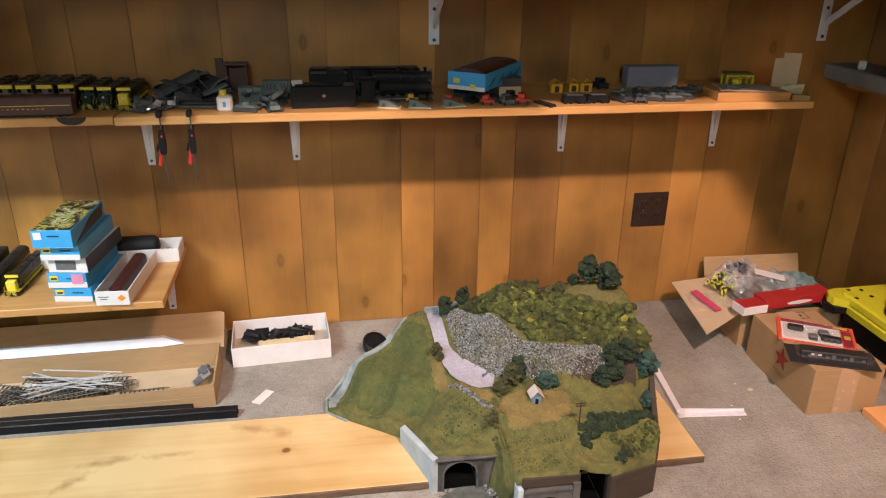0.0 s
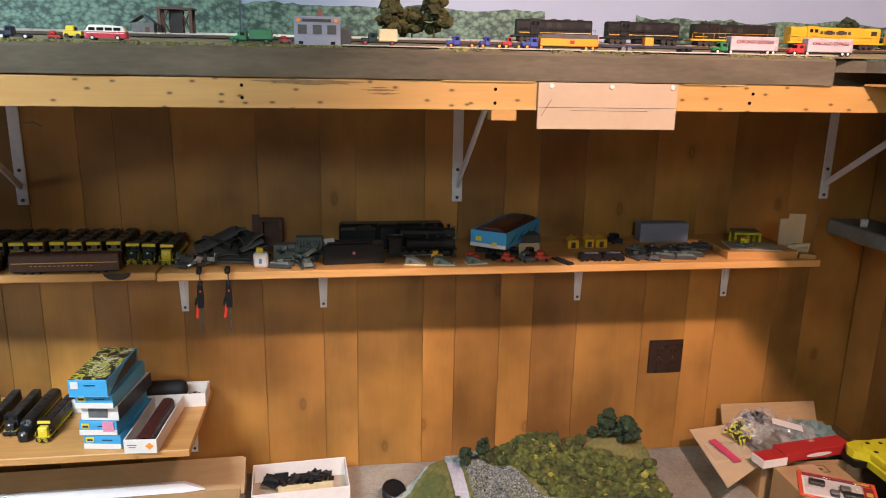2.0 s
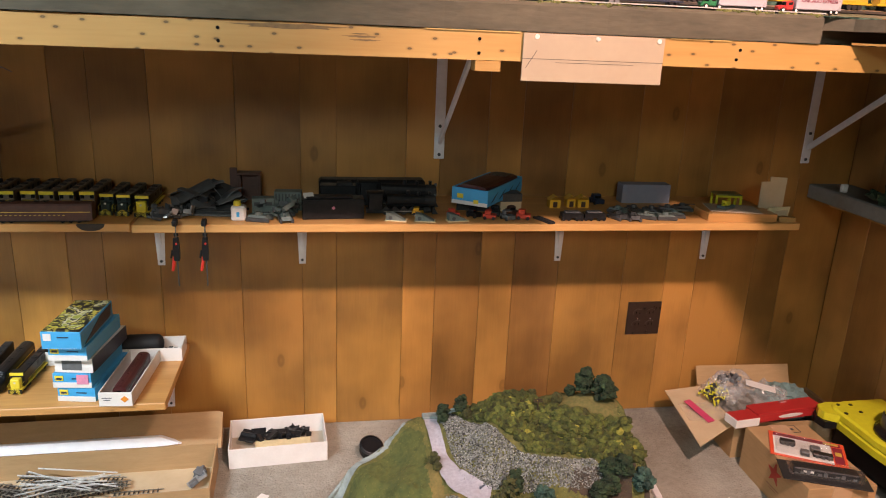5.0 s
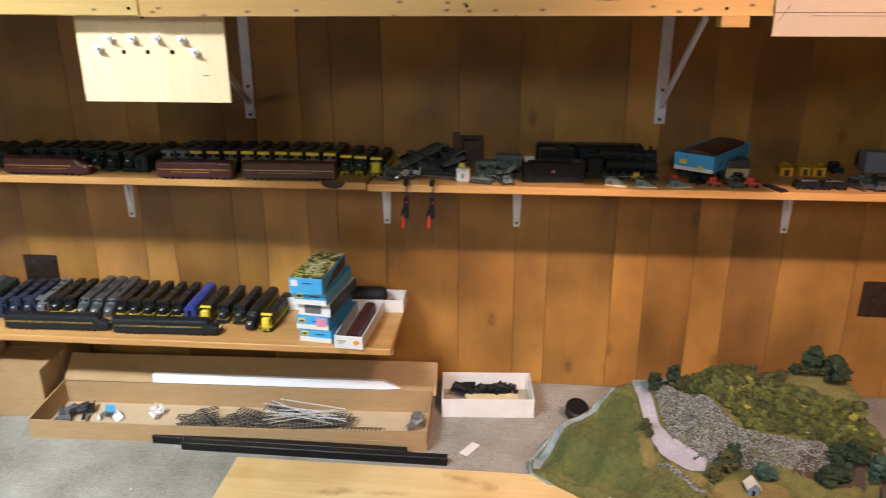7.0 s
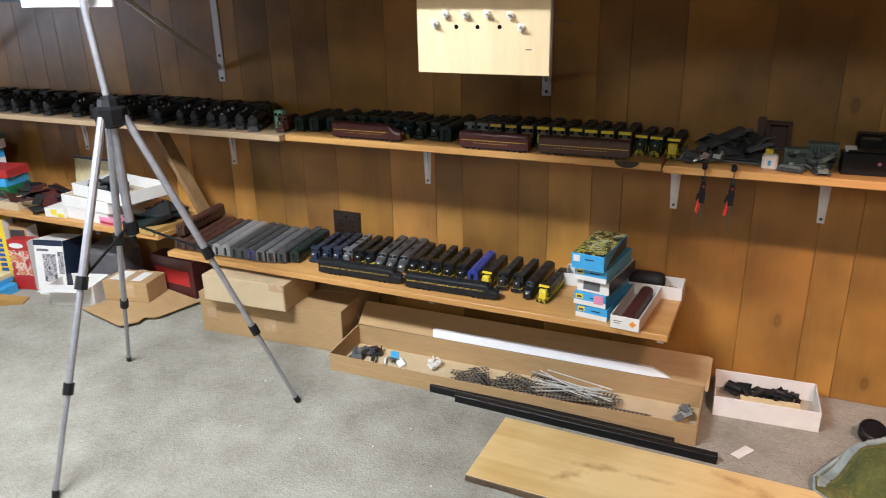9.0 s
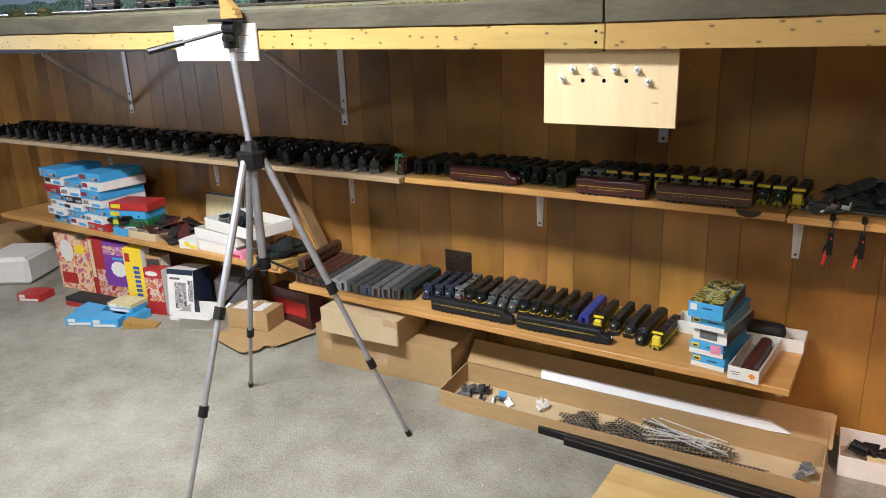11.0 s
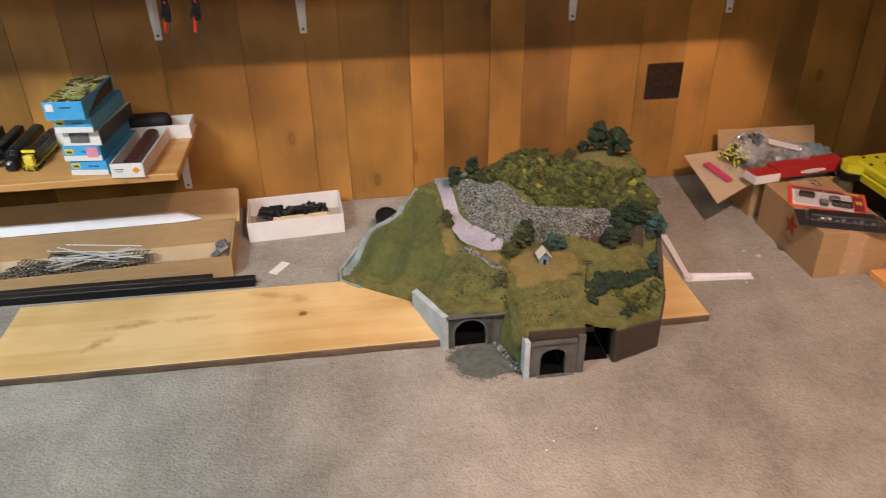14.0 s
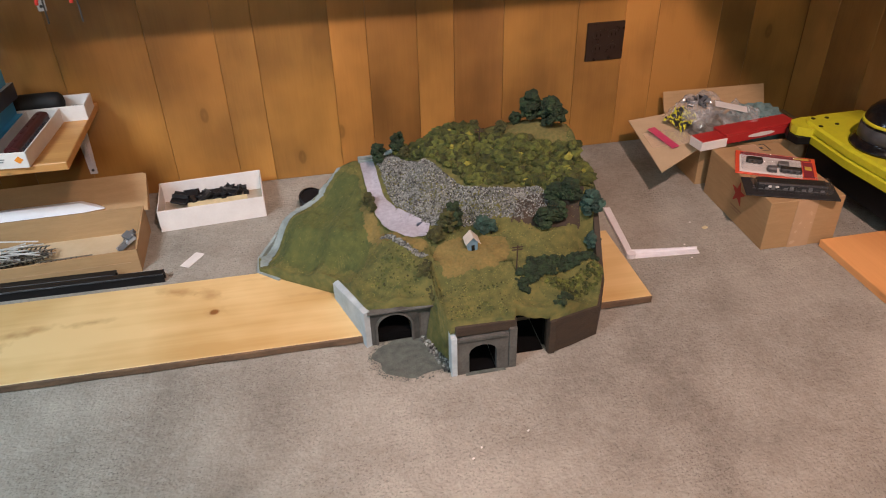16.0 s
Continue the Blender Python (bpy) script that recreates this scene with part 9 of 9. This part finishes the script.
part("card", box(bmesh.new(), -0.098, 0.098, -0.066, 0.066, 0.0, 0.003, 0.0006), mat("pack_orange", (0.80, 0.10, 0.04), rough=0.35), bl)
part("insert", box(bmesh.new(), -0.088, 0.062, -0.058, 0.040, 0.003, 0.0045), PAPER, bl)
part("dark_print", boxes((-0.086, 0.088, 0.042, 0.058, 0.003, 0.0043), (0.066, 0.090, -0.050, 0.036, 0.003, 0.0043)), INKRED, bl)
part("gold_print", boxes((0.045, 0.082, 0.045, 0.055, 0.0044, 0.0050), (0.070, 0.086, -0.010, 0.010, 0.0044, 0.0050)), GOLD, bl)
for x, y, w in ((-0.052, 0.004, 0.040), (0.018, -0.004, 0.026), (0.035, -0.032, 0.05), (-0.010, -0.036, 0.022)):
    part("toy_part", box(bmesh.new(), x - w / 2, x + w / 2, y - 0.011, y + 0.012, 0.0045, 0.015, 0.002), SATIN if w > 0.03 else GREY, bl)
    for d in (-0.3, 0.0, 0.3):
        part("wheel", rods(((x + w * d, y - 0.0135, 0.009), (x + w * d, y - 0.011, 0.009), 0.0045), n=10), DKGREY, bl)
PACKFILM = film("blister_film", 0.015, 0.06)
part("blister", box(bmesh.new(), -0.085, 0.060, -0.055, 0.034, 0.0046, 0.021, 0.005), PACKFILM, bl, "clear plastic blister").visible_shadow = False
dk = thing("blister_pack", "clear blister pack holding a black model car", "packet", (1.655, 1.985, 0.1355), -22)
part("card", box(bmesh.new(), -0.108, 0.108, -0.046, 0.046, 0.0, 0.003, 0.0006), WORN, dk)
part("model_car", box(bmesh.new(), -0.080, 0.082, -0.018, 0.018, 0.003, 0.022, 0.003), SATIN, dk)
part("white_print", box(bmesh.new(), -0.055, -0.03, -0.0185, -0.0175, 0.011, 0.017), PAPER, dk)
part("white_print", box(bmesh.new(), 0.055, 0.085, 0.028, 0.038, 0.003, 0.0042), PAPER, dk)
part("red_print", box(bmesh.new(), -0.03, 0.02, 0.026, 0.036, 0.003, 0.0042), INKRED, dk)
for i in range(11):
    part("body_detail", box(bmesh.new(), -0.076 + i * 0.0142, -0.067 + i * 0.0142, -0.0195, -0.0178, 0.006, 0.0075 + 0.005 * (i % 3)), GREY, dk)
part("blister", box(bmesh.new(), -0.094, 0.094, -0.036, 0.024, 0.0032, 0.030, 0.008), PACKFILM, dk, "clear curved plastic blister").visible_shadow = False

lb = thing("loose_bracket", "white enamelled shelf bracket lying on the carpet", "bracket", (1.254, 1.980, 0.0), 0)
for (x0, y0, x1, y1) in ((0.0, 0.0, 0.172, -0.016), (0.0, 0.0, 0.030, 0.235)):
    d = math.hypot(x1 - x0, y1 - y0)
    bm = prism([(0, 0.0), (d, 0.0), (d, 0.008), (d * 0.5, 0.010), (0, 0.014)], 1, 0.008, 0.011)
    box(bm, 0, d, -0.011, 0.008, 0.0, 0.003, 0.0008)
    rod(bm, (d - 0.012, 0, 0.0025), (d - 0.012, 0, 0.0038), 0.004)
    bmesh.ops.transform(bm, matrix=pose(x0, y0, 0.001, 0, 0, math.degrees(math.atan2(y1 - y0, x1 - x0))), verts=bm.verts)
    part("leg", bm, STEELWHITE, lb)
part("elbow", rods(((0, 0, 0.001), (0, 0, 0.013), 0.012), n=12), STEELWHITE, lb)
single("chip", box(bmesh.new(), -0.007, 0.007, -0.005, 0.005, 0, 0.004, 0.001), CREAM, "small cream crumb on the carpet", "crumb", pose(1.496, 2.061, 0, 0, 0, 20))
q = random.Random(77)
for _ in range(14):
    x, y = q.choice([(q.uniform(1.3, 1.75), q.uniform(1.8, 2.1)), (q.uniform(0.3, 0.95), q.uniform(1.45, 1.68)), (q.uniform(-1.3, 0.1), q.uniform(1.5, 2.1))])
    single("crumb", box(bmesh.new(), -0.0022, 0.0022, -0.0016, 0.0016, 0, 0.002, 0.0005), PAPER, "tiny pale crumb on the carpet", "crumb", pose(x, y, 0.0005, 0, 0, q.uniform(0, 90)), "crumbs")

ym = thing("yellow_machine", "lime yellow wheeled machine deck with a black drum", "machine", (0.004, 0.004, 0))
LEFT = [(2.040, 2.262), (1.90, 2.260), (1.862, 2.250), (1.850, 2.228), (1.848, 2.05), (1.862, 1.90), (1.875, 1.70), (2.040, 1.68)]


def deck_ring(grow, z):
    return [(x - grow if x < 2.0 else x, y + (grow * 0.4 if y > 2.24 else 0), z) for x, y in LEFT]


part("deck", loft([deck_ring(-0.012, 0.132), deck_ring(0.0, 0.137), deck_ring(0.002, 0.158), deck_ring(-0.004, 0.163), deck_ring(0.0, 0.168), deck_ring(0.0, 0.184), deck_ring(-0.006, 0.190)]), CABYEL, ym, "lime yellow moulded deck with a grooved rim")
part("wing", prism([(1.815, 2.215), (1.812, 2.238), (1.825, 2.262), (1.86, 2.272), (1.90, 2.268), (1.87, 2.20), (1.846, 2.19)], 2, 0.158, 0.182), CABYEL, ym)
part("bumper", prism([(1.812, 2.200), (1.807, 2.238), (1.822, 2.268), (1.86, 2.276), (1.87, 2.22), (1.848, 2.195)], 2, 0.136, 0.1575), BLACK, ym, "black rubber bumper")
part("under_body", prism([(1.88, 2.235), (2.035, 2.235), (2.035, 1.72), (1.90, 1.72)], 2, 0.05, 0.1315), BLACK, ym)
for y in (1.78, 2.195):
    for x in (1.905, 2.01):
        w_ = part("caster", rods(((x - 0.016, y, 0.05), (x + 0.016, y, 0.05), 0.05), n=20), BLACK, ym)
        part("hub", rods(((x - 0.018, y, 0.05), (x + 0.018, y, 0.05), 0.018), n=12), DKGREY, w_)


def drum(rows_, material, name, parent, n=32):
    return part(name, loft([[(1.955 + r * math.cos(2 * math.pi * i / n), 2.045 + r * math.sin(2 * math.pi * i / n), z) for i in range(n)] for r, z in rows_]), material, parent, "", True)


dr = drum([(0.092, 0.1905), (0.092, 0.198), (0.080, 0.204), (0.076, 0.210), (0.074, 0.250), (0.072, 0.262), (0.066, 0.280), (0.052, 0.296), (0.025, 0.303)], mat("gloss_black", (0.010, 0.010, 0.011), rough=0.15), "drum", ym)
drum([(0.0735, 0.252), (0.0765, 0.253), (0.0765, 0.259), (0.0725, 0.260)], CABYEL, "yellow_band", dr)
drum([(0.0765, 0.212), (0.0785, 0.214), (0.0775, 0.244), (0.0745, 0.246)], DKGREY, "grey_label", dr)
for x, y in ((1.857, 2.187), (1.908, 2.191), (1.907, 2.234), (1.868, 2.238)):
    part("rivet", rods(((x + 0.006, y, 0.189), (x + 0.006, y, 0.1915), 0.006)), BLACK, ym)
